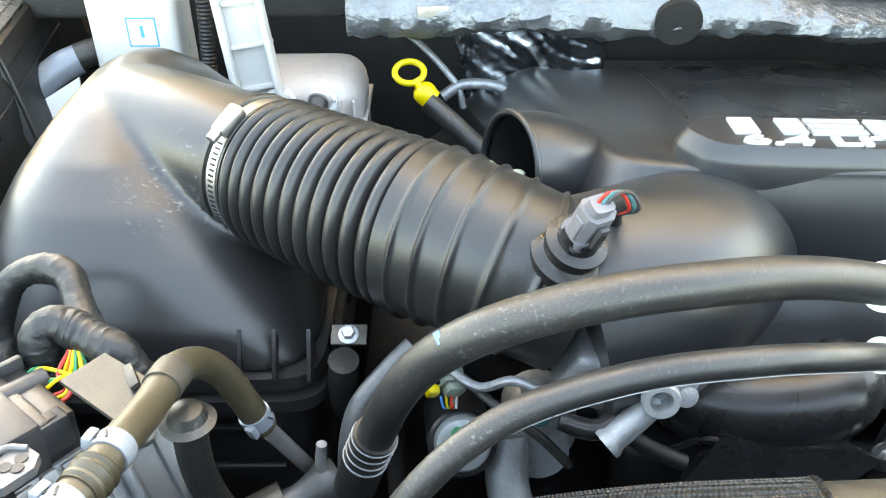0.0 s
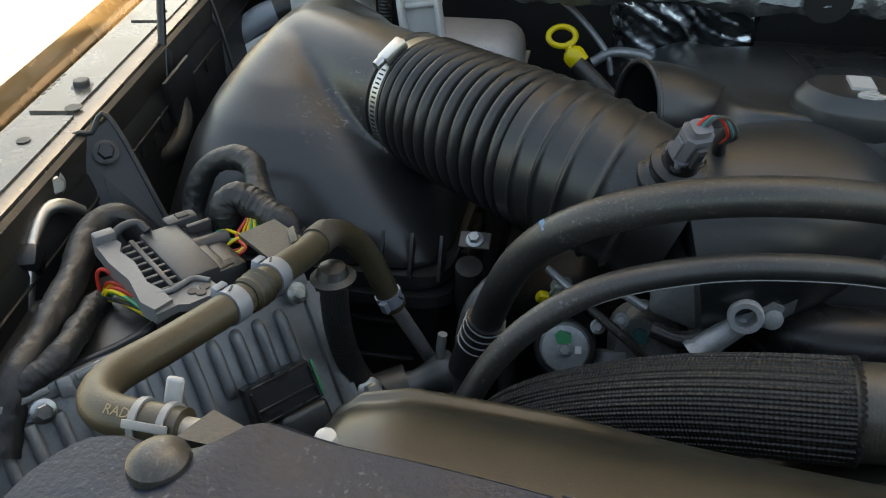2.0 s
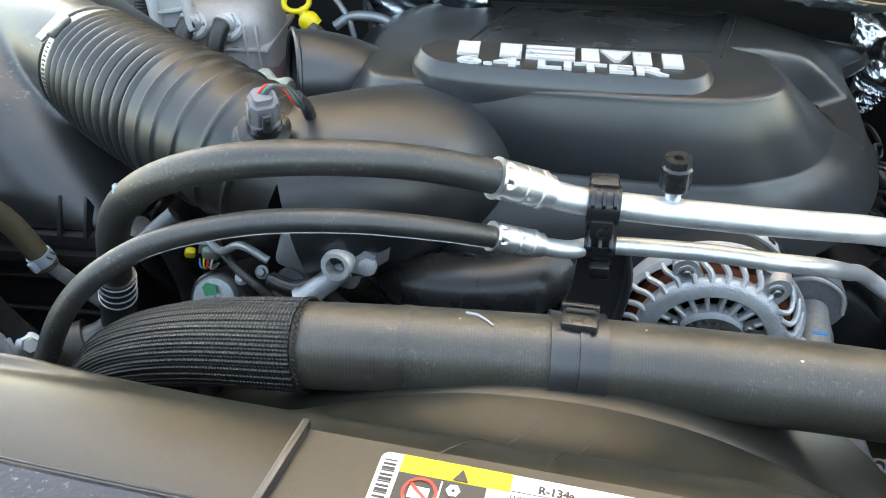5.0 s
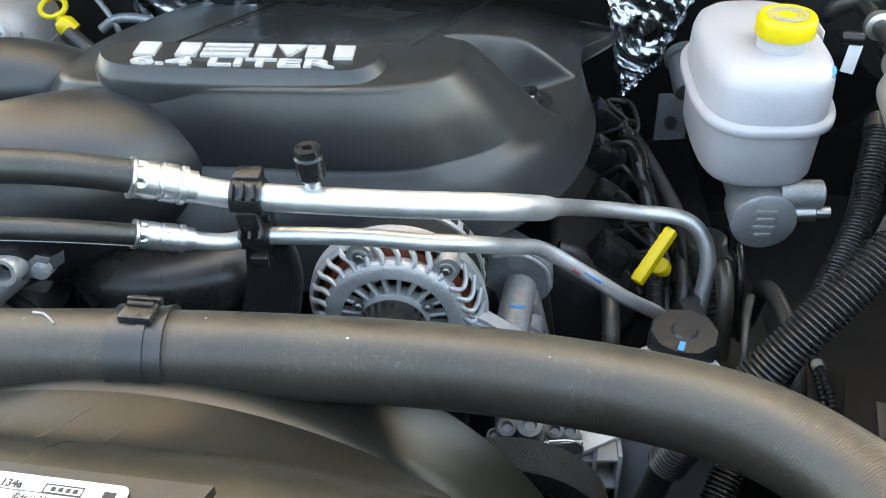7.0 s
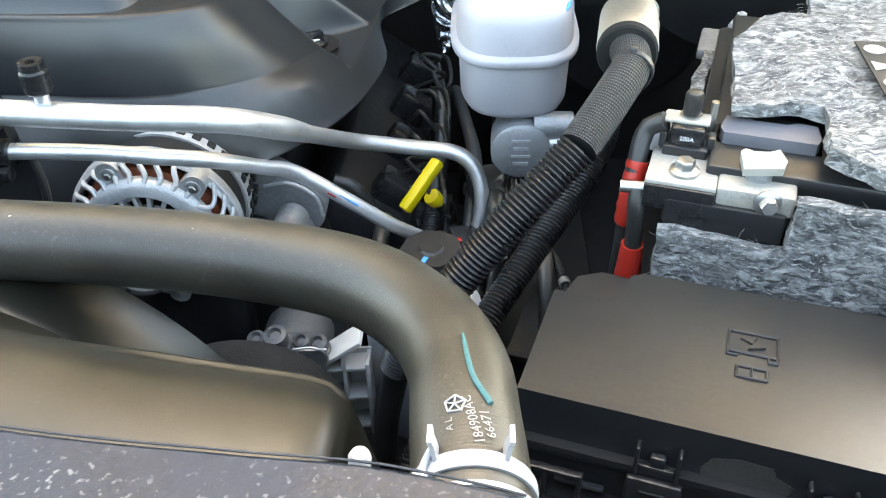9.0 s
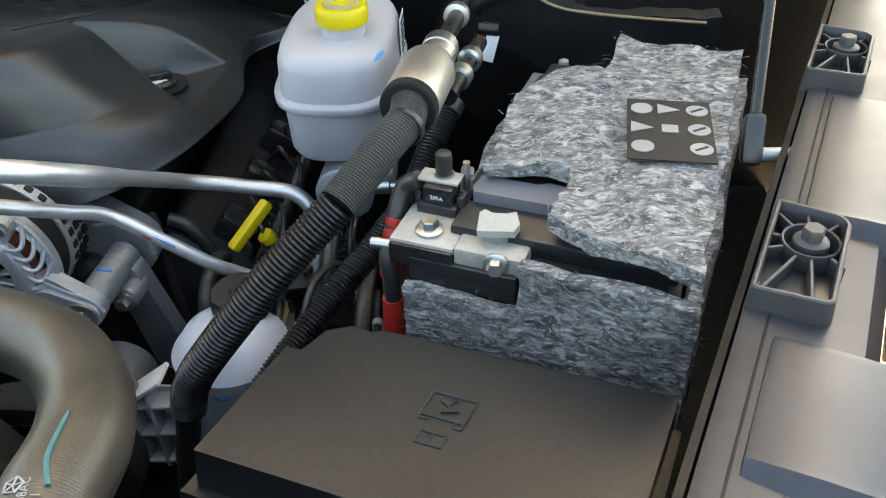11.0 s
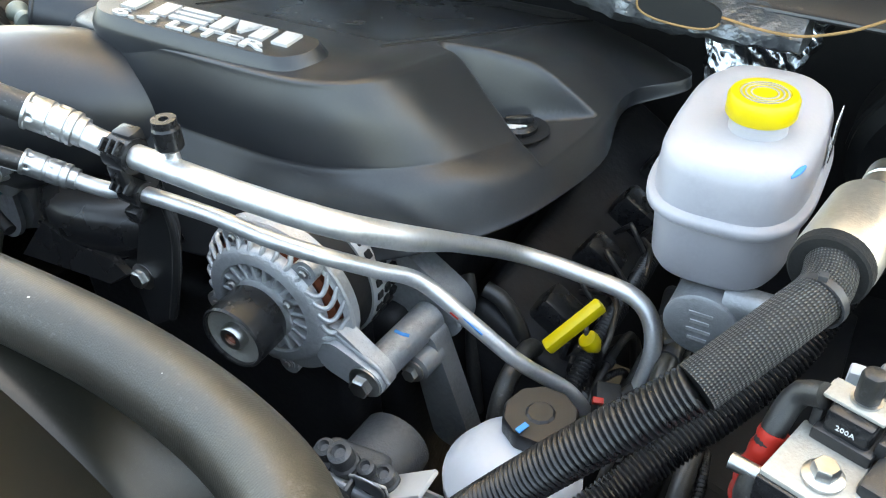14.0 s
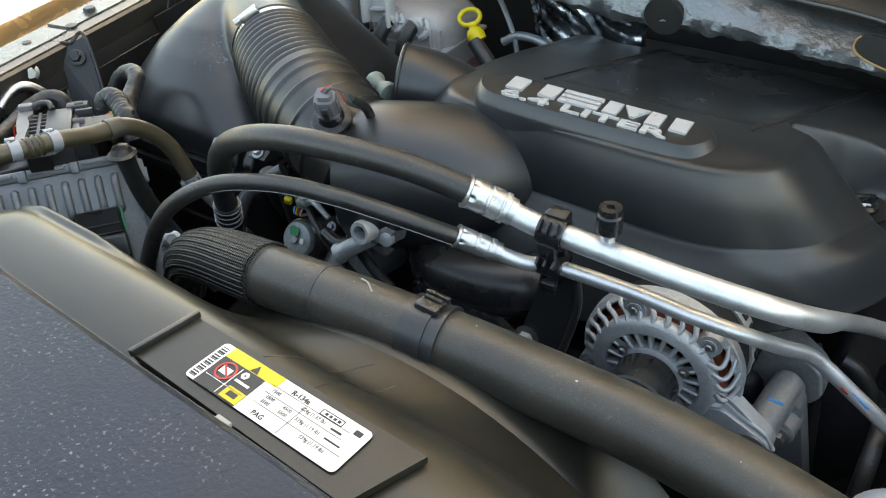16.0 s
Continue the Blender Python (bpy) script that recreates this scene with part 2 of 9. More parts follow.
def fibres(m):
    """Matted pale and dark strands, drawn out along winding lines, in tufts."""
    nt = m.node_tree
    N, L = nt.nodes, nt.links
    p = N["Principled BSDF"]
    last = p.inputs["Base Color"].links[0].from_socket
    tc = N.new("ShaderNodeTexCoord")
    warp = N.new("ShaderNodeTexNoise")
    warp.inputs["Scale"].default_value, warp.inputs["Detail"].default_value = 34.0, 2.0
    L.new(tc.outputs["Object"], warp.inputs["Vector"])
    push = N.new("ShaderNodeVectorMath")
    push.operation = "MULTIPLY_ADD"
    push.inputs[1].default_value = (0.016, 0.016, 0.016)
    L.new(warp.outputs["Color"], push.inputs[0])
    L.new(tc.outputs["Object"], push.inputs[2])
    height = None
    for sc, stretch, lo, hi, colour, seed in ((70, (0.8, 1.0, 1.2), 0.46, 0.62, (0.045, 0.047, 0.051), 2.0), (150, (0.5, 1.0, 1.0), 0.47, 0.66, (0.30, 0.295, 0.285), 0.0), (260, (0.35, 1.0, 1.0), 0.52, 0.66, (0.050, 0.050, 0.052), 4.0), (95, (0.6, 1.0, 1.0), 0.56, 0.68, (0.40, 0.39, 0.375), 9.0), (480, (0.30, 0.9, 1.0), 0.55, 0.68, (0.41, 0.40, 0.385), 6.0)):
        mp = N.new("ShaderNodeMapping")
        mp.inputs["Scale"].default_value, mp.inputs["Location"].default_value = stretch, (seed, seed, 0)
        mp.inputs["Rotation"].default_value = (0.12, 0.08, 0.3 + 0.2 * seed)
        n = N.new("ShaderNodeTexNoise")
        n.inputs["Scale"].default_value, n.inputs["Detail"].default_value, n.inputs["Distortion"].default_value = sc, 4.0, 0.5
        r = N.new("ShaderNodeMapRange")
        r.inputs["From Min"].default_value, r.inputs["From Max"].default_value = lo, hi
        r.inputs["To Max"].default_value = 0.85
        x = N.new("ShaderNodeMix")
        x.data_type = "RGBA"
        x.inputs[7].default_value = (*colour, 1)
        L.new(push.outputs[0], mp.inputs[0])
        L.new(mp.outputs[0], n.inputs["Vector"])
        L.new(n.outputs["Fac"], r.inputs["Value"])
        L.new(r.outputs[0], x.inputs[0])
        L.new(last, x.inputs[6])
        last = x.outputs[2]
        if sc == 150:
            height = n.outputs["Fac"]
    L.new(last, p.inputs["Base Color"])
    b = N.new("ShaderNodeBump")
    b.inputs["Strength"].default_value, b.inputs["Distance"].default_value = 1.0, 0.005
    L.new(height, b.inputs["Height"])
    L.new(p.inputs["Normal"].links[0].from_socket, b.inputs["Normal"])
    L.new(b.outputs[0], p.inputs["Normal"])


fibres(FELT)


def weave(m, around, along, depth=0.6, strand=0.075):
    """Crossing strands over a tube, by its own lengthwise and round coordinates."""
    nt = m.node_tree
    N, L = nt.nodes, nt.links
    p = N["Principled BSDF"]
    uvn = N.new("ShaderNodeUVMap")
    sep = N.new("ShaderNodeSeparateXYZ")
    L.new(uvn.outputs[0], sep.inputs[0])

    def math_node(op, a, b):
        x = N.new("ShaderNodeMath")
        x.operation = op
        for sock, v in zip(x.inputs, (a, b)):
            if isinstance(v, (int, float)):
                sock.default_value = v
            elif v is not None:
                L.new(v, sock)
        return x.outputs[0]
    u = math_node("MULTIPLY", sep.outputs[0], around * 2 * math.pi)
    v = math_node("MULTIPLY", sep.outputs[1], along * 2 * math.pi)
    a = math_node("SINE", math_node("ADD", u, v), None)
    b = math_node("SINE", math_node("SUBTRACT", u, v), None)
    h = math_node("MULTIPLY", a, b)
    old = p.inputs["Base Color"].links[0].from_socket
    mix = N.new("ShaderNodeMix")
    mix.data_type = "RGBA"
    r = N.new("ShaderNodeMapRange")
    r.inputs["From Min"].default_value, r.inputs["From Max"].default_value = 0.1, 0.9
    L.new(h, r.inputs["Value"])
    L.new(r.outputs[0], mix.inputs[0])
    L.new(old, mix.inputs[6])
    mix.inputs[7].default_value = (strand, strand, strand * 0.97, 1)
    L.new(mix.outputs[2], p.inputs["Base Color"])
    bp = N.new("ShaderNodeBump")
    bp.inputs["Strength"].default_value, bp.inputs["Distance"].default_value = depth, 0.001
    L.new(h, bp.inputs["Height"])
    L.new(bp.outputs[0], p.inputs["Normal"])


COOLANT = mk("tinted reservoir plastic", (0.42, 0.38, 0.36), 0.35, var=0.12, bump=0.08, scale=12)
CHROME = mk("silver badge lettering", (0.42, 0.42, 0.42), 0.32, 0.15, var=0.04, bump=0.0)
BRAID = mk("woven sleeve", (0.007, 0.007, 0.0075), 0.46, var=0.3, bump=0.0)
TAPE = mk("black cloth tape", (0.012, 0.0125, 0.0135), 0.46, var=0.3, scale=60, bump=0.6, bscale=220, top_tint=0.04, rvar=0.08)
GREYMETAL = mk("grey painted fender metal", (0.042, 0.042, 0.044), 0.5, 0.1, var=0.12, bump=0.12, dust=0.10, dustcol=(0.20, 0.19, 0.17), top_tint=0.12, scale=14)
FENDERGREY = mk("metallic grey fender paint", (0.040, 0.043, 0.050), 0.38, 0.35, var=0.10, bump=0.06, dust=0.02, dustcol=(0.20, 0.19, 0.18), top_tint=0.03, scale=14, ior=1.38)
STRAW = mk("clear bottle plastic", (0.46, 0.46, 0.455), 0.35, var=0.05, bump=0.03)
PSTANK = mk("bluish translucent reservoir plastic", (0.46, 0.485, 0.525), 0.34, var=0.05, bump=0.05, sss=0.6, dust=0.08)
PSTANK.node_tree.nodes["Principled BSDF"].inputs["Subsurface Radius"].default_value = (0.06, 0.06, 0.07)
PSTANK.node_tree.nodes["Principled BSDF"].inputs["Subsurface Weight"].default_value = 1.0
# much darker than the other cast metals
PUMPCAST = mk("dark pump casting", (0.085, 0.087, 0.091), 0.55, 0.4, var=0.3, bump=0.6, bscale=500, dust=0.2, dustcol=(0.06, 0.055, 0.05))
TAN = mk("faded tan print", (0.24, 0.19, 0.10), 0.6, var=0.3, scale=200)
PINK = mk("pinkish coolant behind plastic", (0.30, 0.17, 0.18), 0.35, var=0.15, bump=0.05)
DISC = mk("greenish grey zinc plug", (0.30, 0.325, 0.33), 0.42, 0.5, var=0.2, bump=0.2, dust=0.2)
FLANGE = mk("dark brown inner flange", (0.020, 0.018, 0.016), 0.42, 0.2, var=0.25, bump=0.15, bscale=200, dust=0.15)
MESH = mk("silvery woven cable sleeve", (0.012, 0.012, 0.013), 0.42, var=0.3, bump=0.0)
HEATER = mk("olive brown rubber hose", (0.042, 0.034, 0.020), 0.42, var=0.2, bump=0.2, bscale=700, dust=0.12, dustcol=(0.20, 0.165, 0.11), ior=1.5, top_tint=0.15)
ECUCASE = mk("die cast grey computer case", (0.20, 0.208, 0.216), 0.45, 0.5, var=0.15, bump=0.4, bscale=500, dust=0.2, dustcol=(0.20, 0.19, 0.17), top_tint=0.2)
LILAC = mk("pale lilac grey nylon", (0.12, 0.12, 0.135), 0.45, var=0.1, bump=0.1)
ORANGE = mk("orange cut foam edge", (0.26, 0.15, 0.06), 0.8, var=0.25, scale=120, bump=0.5)
FUSELID = mk("dusty black lid plastic", (0.0145, 0.0152, 0.0165), 0.3, var=0.12, scale=6, bump=0.16, bscale=1300, dust=0.04, dustcol=(0.25, 0.22, 0.17), ior=1.52, rvar=0.03, top_tint=0.11, speck=0.03)
COVERTOP = mk("smudged cover panel plastic", (0.013, 0.0142, 0.0165), 0.27, var=0.12, bump=0.12, bscale=1800, dust=0.02, dustcol=(0.22, 0.21, 0.20), ior=1.55, rvar=0.05, top_tint=0.02, scale=10, speck=0.05)
FADEBLUE = mk("faded blue paint dot", (0.10, 0.17, 0.26), 0.6, var=0.3, scale=300)
GRIME = mk("grimy cast engine metal", (0.014, 0.014, 0.0155), 0.52, 0.3, var=0.5, scale=40, bump=0.8, bscale=120, dust=0.2, dustcol=(0.07, 0.068, 0.062))
BELLOWS = mk("black bellows rubber", (0.011, 0.011, 0.0115), 0.36, var=0.25, bump=0.14, bscale=900, dust=0.04, ior=1.54, rvar=0.05, top_tint=0.06, speck=0.06)
LEVERGREY = mk("pale grey lever plastic", (0.125, 0.127, 0.13), 0.45, var=0.12, bump=0.12, dust=0.1)
# also fills small holes and the handle recess, black in place of shade
FOAM = mk("black foam", (0.006, 0.006, 0.006), 0.95, var=0.3, bump=0.8, bscale=500)
CREAM = mk("dusty cream plastic", (0.33, 0.32, 0.285), 0.5, var=0.15, scale=60, bump=0.3, dust=0.2)
CLAMPWHITE = mk("white coated spring steel", (0.36, 0.37, 0.385), 0.4, 0.2, var=0.08, bump=0.05)
PALEGREEN = mk("pale green nylon", (0.22, 0.25, 0.215), 0.45, var=0.1, bump=0.1)
BEIGE = mk("dusty plated metal", (0.36, 0.345, 0.31), 0.55, 0.35, var=0.2, scale=40, bump=0.3, dust=0.3, dustcol=(0.30, 0.28, 0.24), top_tint=0.3)

def ridges(m, count, depth):
    """Fine rings round a hose, by its lengthwise coordinate."""
    nt = m.node_tree
    N, L = nt.nodes, nt.links
    uvn = N.new("ShaderNodeUVMap")
    w = N.new("ShaderNodeTexWave")
    w.wave_type, w.bands_direction = "BANDS", "Y"
    w.inputs["Scale"].default_value = count / 3.183
    w.inputs["Distortion"].default_value, w.inputs["Detail"].default_value = 0.6, 1.0
    L.new(uvn.outputs[0], w.inputs["Vector"])
    b = N.new("ShaderNodeBump")
    b.inputs["Strength"].default_value, b.inputs["Distance"].default_value = depth, 0.001
    L.new(w.outputs["Fac"], b.inputs["Height"])
    p = N["Principled BSDF"]
    L.new(p.inputs["Normal"].links[0].from_socket, b.inputs["Normal"])
    L.new(b.outputs[0], p.inputs["Normal"])


ridges(OLIVE, 420, 0.07)
weave(BRAID, 34, 62, 0.9, 0.030)
weave(MESH, 26, 27, 1.0, 0.15)

# ---- builders ----
ORIGIN = {}


def thing(name, at, label, category, group="", kind=""):
    ob = new(name)
    ob.location = at
    ob.empty_display_size = 0.02
    ORIGIN[ob] = Vector(at)
    return tagged(ob, label, category, group, kind)


def finish(name, bm, mat, smooth=35):
    me = bpy.data.meshes.new(name)
    bmesh.ops.recalc_face_normals(bm, faces=bm.faces)
    lim = radians(smooth)
    for f in bm.faces:
        f.smooth = True
    for e in bm.edges:
        if len(e.link_faces) == 2 and e.calc_face_angle(0) > lim:
            e.smooth = False
    bm.to_mesh(me)
    bm.free()
    me.materials.append(mat)
    return me


def part(name, bm, mat, parent, label="", smooth=35):
    """Links bm (world coordinates) as one mesh under a thing or a part."""
    off = ORIGIN[parent]
    bmesh.ops.translate(bm, vec=-off, verts=bm.verts)
    ob = new(name, finish(name, bm, mat, smooth))
    ob.parent = parent
    ORIGIN[ob] = off
    return tagged(ob, label)


def solo(name, bm, mat, label, category, group="", kind="", smooth=35):
    """A one-mesh thing, with its origin at the middle of its base."""
    lo = [min(v.co[i] for v in bm.verts) for i in range(3)]
    hi = [max(v.co[i] for v in bm.verts) for i in range(3)]
    at = Vector(((lo[0] + hi[0]) / 2, (lo[1] + hi[1]) / 2, lo[2]))
    bmesh.ops.translate(bm, vec=-at, verts=bm.verts)
    ob = new(name, finish(name, bm, mat, smooth))
    ob.location = at
    ORIGIN[ob] = at
    return tagged(ob, label, category, group, kind)


def spline(pts, n, closed=False):
    P = [Vector(p) for p in pts]
    m = len(P)
    if closed:
        ext = [P[-1]] + P + [P[0], P[1]]
        count = m
    else:
        ext = [2 * P[0] - P[1]] + P + [2 * P[-1] - P[-2]]
        count = m - 1
    out = []
    for k in range(n):
        s = count * k / (n if closed else n - 1)
        i = min(int(s), count - 1)
        u = s - i
        a, b, c, d = ext[i:i + 4]
        out.append(0.5 * (2 * b + (c - a) * u + (2 * a - 5 * b + 4 * c - d) * u * u + (3 * b - a - 3 * c + d) * u ** 3))
    return out


def resample(line, n):
    L = [0.0]
    for a, b in zip(line, line[1:]):
        L.append(L[-1] + (b - a).length)
    out, j = [], 0
    for k in range(n):
        s = L[-1] * k / (n - 1)
        while j < len(L) - 2 and L[j + 1] < s:
            j += 1
        u = (s - L[j]) / max(1e-9, L[j + 1] - L[j])
        out.append(line[j].lerp(line[j + 1], min(1, u)))
    return out


def frames_along(line):
    tang = [(line[min(i + 1, len(line) - 1)] - line[max(i - 1, 0)]).normalized() for i in range(len(line))]
    up = Vector((0, 0, 1)) if abs(tang[0].z) < 0.9 else Vector((0, 1, 0))
    nrm = (up - tang[0] * up.dot(tang[0])).normalized()
    out = []
    for t in tang:
        nrm = (nrm - t * nrm.dot(t)).normalized()
        out.append((t, nrm, t.cross(nrm)))
    return out


def skin(rings, close=True, cap0=True, cap1=True):
    bm = bmesh.new()
    V = [[bm.verts.new(p) for p in r] for r in rings]
    n = len(rings[0])
    for a, b in zip(V, V[1:]):
        for i in range(n if close else n - 1):
            j = (i + 1) % n
            bm.faces.new((a[i], a[j], b[j], b[i]))
    uv = bm.loops.layers.uv.new("along")
    k = 0
    m = len(rings) - 1
    bm.faces.ensure_lookup_table()
    for a in range(m):
        for i in range(n if close else n - 1):
            for lp, (du, dv) in zip(bm.faces[k].loops, ((0, 0), (1, 0), (1, 1), (0, 1))):
                lp[uv].uv = ((i + du) / n, (a + dv) / m)
            k += 1
    if cap0:
        bm.faces.new(V[0])
    if cap1:
        bm.faces.new(V[-1])
    return bm


def sweep(line, radius, segs=20, cap=True, bulge=None):
    """A tube along a dense line; radius is a number or a function of the share of the length."""
    fr = frames_along(line)
    rings = []
    n = len(line)
    for i, (p, (t, u, v)) in enumerate(zip(line, fr)):
        s = i / (n - 1)
        r = radius(s) if callable(radius) else radius
        ring = []
        for k in range(segs):
            a = 2 * math.pi * k / segs
            q = r * (bulge(s, a) if bulge else 1)
            ring.append(p + (u * math.cos(a) + v * math.sin(a)) * q)
        rings.append(ring)
    return skin(rings, True, cap, cap)


def tube(pts, radius, segs=18, n=60, bulge=None, cap=True):
    return sweep(resample(spline(pts, max(n, len(pts) * 16)), n), radius, segs, cap, bulge)


def corrugated(pts, r, pitch, depth, segs=20, length=None):
    line = spline(pts, 300)
    tot = sum((b - a).length for a, b in zip(line, line[1:]))
    ribs = max(2, int(tot / pitch))
    line = resample(line, ribs * 4 + 1)
    prof = (0.0, 0.75, 1.0, 0.75)

    def rad(s):
        return r - depth + depth * prof[int(round(s * ribs * 4)) % 4]
    return sweep(line, rad, segs)


def axis_matrix(at, direction):
    d = Vector(direction).normalized()
    return Matrix.Translation(at) @ d.to_track_quat("Z", "Y").to_matrix().to_4x4()


def lathe(profile, at, direction=(0, 0, 1), segs=32, bulge=None, ring=False):
    """Turns (radius, height) pairs round an axis."""
    m = axis_matrix(at, direction)
    rings = []
    for r, h in profile:
        rings.append([m @ Vector((max(r, 1e-4) * (bulge(2 * math.pi * k / segs, h) if bulge else 1) * math.cos(2 * math.pi * k / segs), max(r, 1e-4) * (bulge(2 * math.pi * k / segs, h) if bulge else 1) * math.sin(2 * math.pi * k / segs), h)) for k in range(segs)])
    if ring:
        return skin(rings + [rings[0]], True, False, False)
    return skin(rings)


def bevel(bm, w, segs=2, ang=30):
    es = [e for e in bm.edges if len(e.link_faces) == 2 and e.calc_face_angle(0) > radians(ang)]
    bmesh.ops.bevel(bm, geom=es, offset=w, segments=segs, affect="EDGES", profile=0.5)
    return bm


def block(size, m, w=0.002, segs=2):
    """A box with rounded edges; m is a pose, or the middle point."""
    if not isinstance(m, Matrix):
        m = Matrix.Translation(m)
    bm = bmesh.new()
    bmesh.ops.create_cube(bm, size=1)
    bmesh.ops.scale(bm, vec=size, verts=bm.verts)
    if w > 0:
        bevel(bm, w, segs)
    bmesh.ops.transform(bm, matrix=m, verts=bm.verts)
    return bm


def prism(outline, height, m, w=0.0, segs=2):
    """An outline in the xy plane, raised by height, set at the pose m."""
    bm = skin([[Vector((x, y, 0)) for x, y in outline], [Vector((x, y, height)) for x, y in outline]])
    if w > 0:
        bevel(bm, w, segs)
    bmesh.ops.transform(bm, matrix=m, verts=bm.verts)
    return bm


def merge(*bms):
    out = bms[0]
    for b in bms[1:]:
        me = bpy.data.meshes.new("tmp")
        b.to_mesh(me)
        b.free()
        out.from_mesh(me)
        bpy.data.meshes.remove(me)
    return out


def rounded(hx, hy, n=40, e=4.0, cx=0.0, cy=0.0):
    out = []
    for k in range(n):
        a = 2 * math.pi * k / n
        c, s = math.cos(a), math.sin(a)
        out.append((cx + hx * math.copysign(abs(c) ** (2 / e), c), cy + hy * math.copysign(abs(s) ** (2 / e), s)))
    return out


def hexbolt(r, h, at, direction, flange=True):
    """A hexagon head on a flange, with a chamfered top."""
    bm = lathe([(r * 0.2, 0), (r, 0), (r, h * 0.85), (r * 0.86, h)], at, direction, 6)
    if flange:
        bm = merge(bm, lathe([(r * 1.5, -h * 0.05), (r * 1.5, h * 0.16), (r * 1.05, h * 0.32)], at, direction, 20))
    return bm


def add_bolt(parent, r, h, at, direction, mat=None):
    return part("bolt", hexbolt(r, h, at, direction), mat or STEEL, parent)


def text_mesh(body, size, m, depth=0.0, bold=0.0):
    """Built-in font lettering as a mesh, centred, lying in the xy plane of m."""
    cu = bpy.data.curves.new("lettering", "FONT")
    cu.body, cu.size, cu.extrude, cu.offset = body, size, depth, bold
    cu.align_x, cu.align_y = "CENTER", "CENTER"
    cu.resolution_u = 2
    ob = bpy.data.objects.new("lettering", cu)
    me = bpy.data.meshes.new_from_object(ob)
    bm = bmesh.new()
    bm.from_mesh(me)
    for axis in (0, 1):
        lo, hi = min(v.co[axis] for v in bm.verts), max(v.co[axis] for v in bm.verts)
        for v in bm.verts:
            v.co[axis] -= (lo + hi) / 2
    bmesh.ops.transform(bm, matrix=m, verts=bm.verts)
    bpy.data.objects.remove(ob)
    bpy.data.curves.remove(cu)
    bpy.data.meshes.remove(me)
    return bm


def frame_of(o, u, v):
    """A pose at o with x along u and y near v."""
    x = Vector(u).normalized()
    z = x.cross(Vector(v)).normalized()
    y = z.cross(x)
    m = Matrix((x, y, z)).transposed().to_4x4()
    m.translation = Vector(o)
    return m

# ---- ground, truck body, walls of the bay ----
bm = bmesh.new()
bmesh.ops.create_grid(bm, x_segments=60, y_segments=60, size=80)
for v in bm.verts:
    d = v.co.length
    v.co.z = noise.noise(v.co * 0.15) * min(0.15, d * 0.004)
solo("ground", bm, GRAVEL, "dry tan gravel lot round the parked truck", "ground", kind="structure")

# inner wings: a side wall, a rail on top and the painted wing outside it
def wing(name, rail, out, label):
    """rail: points along the rail's inner edge; out: +1 or -1, the way to the outside."""
    t = thing(name, (rail[0][0], rail[0][1], 0.35), label, "fender")
    a, b = [Vector(p) for p in rail]
    dirv = (b - a).normalized()
    side = Vector((dirv.y, -dirv.x, 0)) * out
    def strip(name_, offs, mat, lab="", w=0.003):
        rings = []
        for k in range(25):
            p = a.lerp(b, k / 24)
            rings.append([p + side * o + Vector((0, 0, h)) for o, h in offs])
        return part(name_, bevel(skin(rings), w), mat, t, lab)
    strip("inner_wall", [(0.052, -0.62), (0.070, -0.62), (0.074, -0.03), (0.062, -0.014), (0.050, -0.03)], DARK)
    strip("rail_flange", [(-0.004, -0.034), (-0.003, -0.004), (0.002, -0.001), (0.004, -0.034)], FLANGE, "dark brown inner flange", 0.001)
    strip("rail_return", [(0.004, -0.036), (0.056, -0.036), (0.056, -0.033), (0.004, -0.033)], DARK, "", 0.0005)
    strip("rail", [(0.005, -0.03), (0.004, 0.001), (0.012, 0.004), (0.075, 0.0), (0.085, -0.01), (0.085, -0.03)], FENDERGREY if out > 0 else PRIMER, "grey sheet-metal fender rail with bolts")
    strip("wing_panel", [(0.092, -0.03), (0.094, 0.0), (0.105, 0.014), (0.13, 0.016), (0.20, -0.02), (0.23, -0.12), (0.235, -0.62), (0.20, -0.62), (0.19, -0.12), (0.11, -0.03)], PAINT, "bronze metallic painted outer fender")
    return t, a, b, side, dirv

wl = wing("fender", [(-0.30, -0.25, 1.20), (-0.53, 1.25, 1.205)], -1, "grey inner fender rail with bolts and bronze painted wing")
wr = wing("fender", [(0.904, -0.25, 1.21), (1.502, 1.25, 1.212)], 1, "metallic grey fender rail with pressed steps and a round hole")
t, a, b, side, dirv = wl
INNERPANEL = mk("dark inner fender paint", (0.0095, 0.0095, 0.010), 0.48, 0.0, var=0.25, bump=0.15, bscale=200, dust=0.06, dustcol=(0.08, 0.075, 0.068), ior=1.35)
BRACKETBLACK = mk("black coated bracket steel", (0.012, 0.0125, 0.0135), 0.40, 0.0, var=0.2, bump=0.10, bscale=300, dust=0.05, dustcol=(0.12, 0.11, 0.10))
LA, LB_, LSIDE = a.copy(), b.copy(), side.copy()
def on_left(y, off, lift=0.0):
    return LA.lerp(LB_, (y - LA.y) / (LB_.y - LA.y)) + LSIDE * off + Vector((0, 0, lift))
def on_rail(y, off, lift=0.0):
    return a.lerp(b, (y - a.y) / (b.y - a.y)) + side * off + Vector((0, 0, lift))
for y0, y1, o0, o1 in ((0.28, 0.52, 0.016, 0.060), (0.53, 0.76, 0.020, 0.062), (0.77, 1.05, 0.014, 0.056)):
    part("rail_plate", bevel(skin([[on_rail(y0, o0, h), on_rail(y1, o0, h), on_rail(y1, o1, h), on_rail(y0, o1, h)] for h in (0.001, 0.0062)]), 0.0012), PRIMER, t, "raised grey plate on the rail")
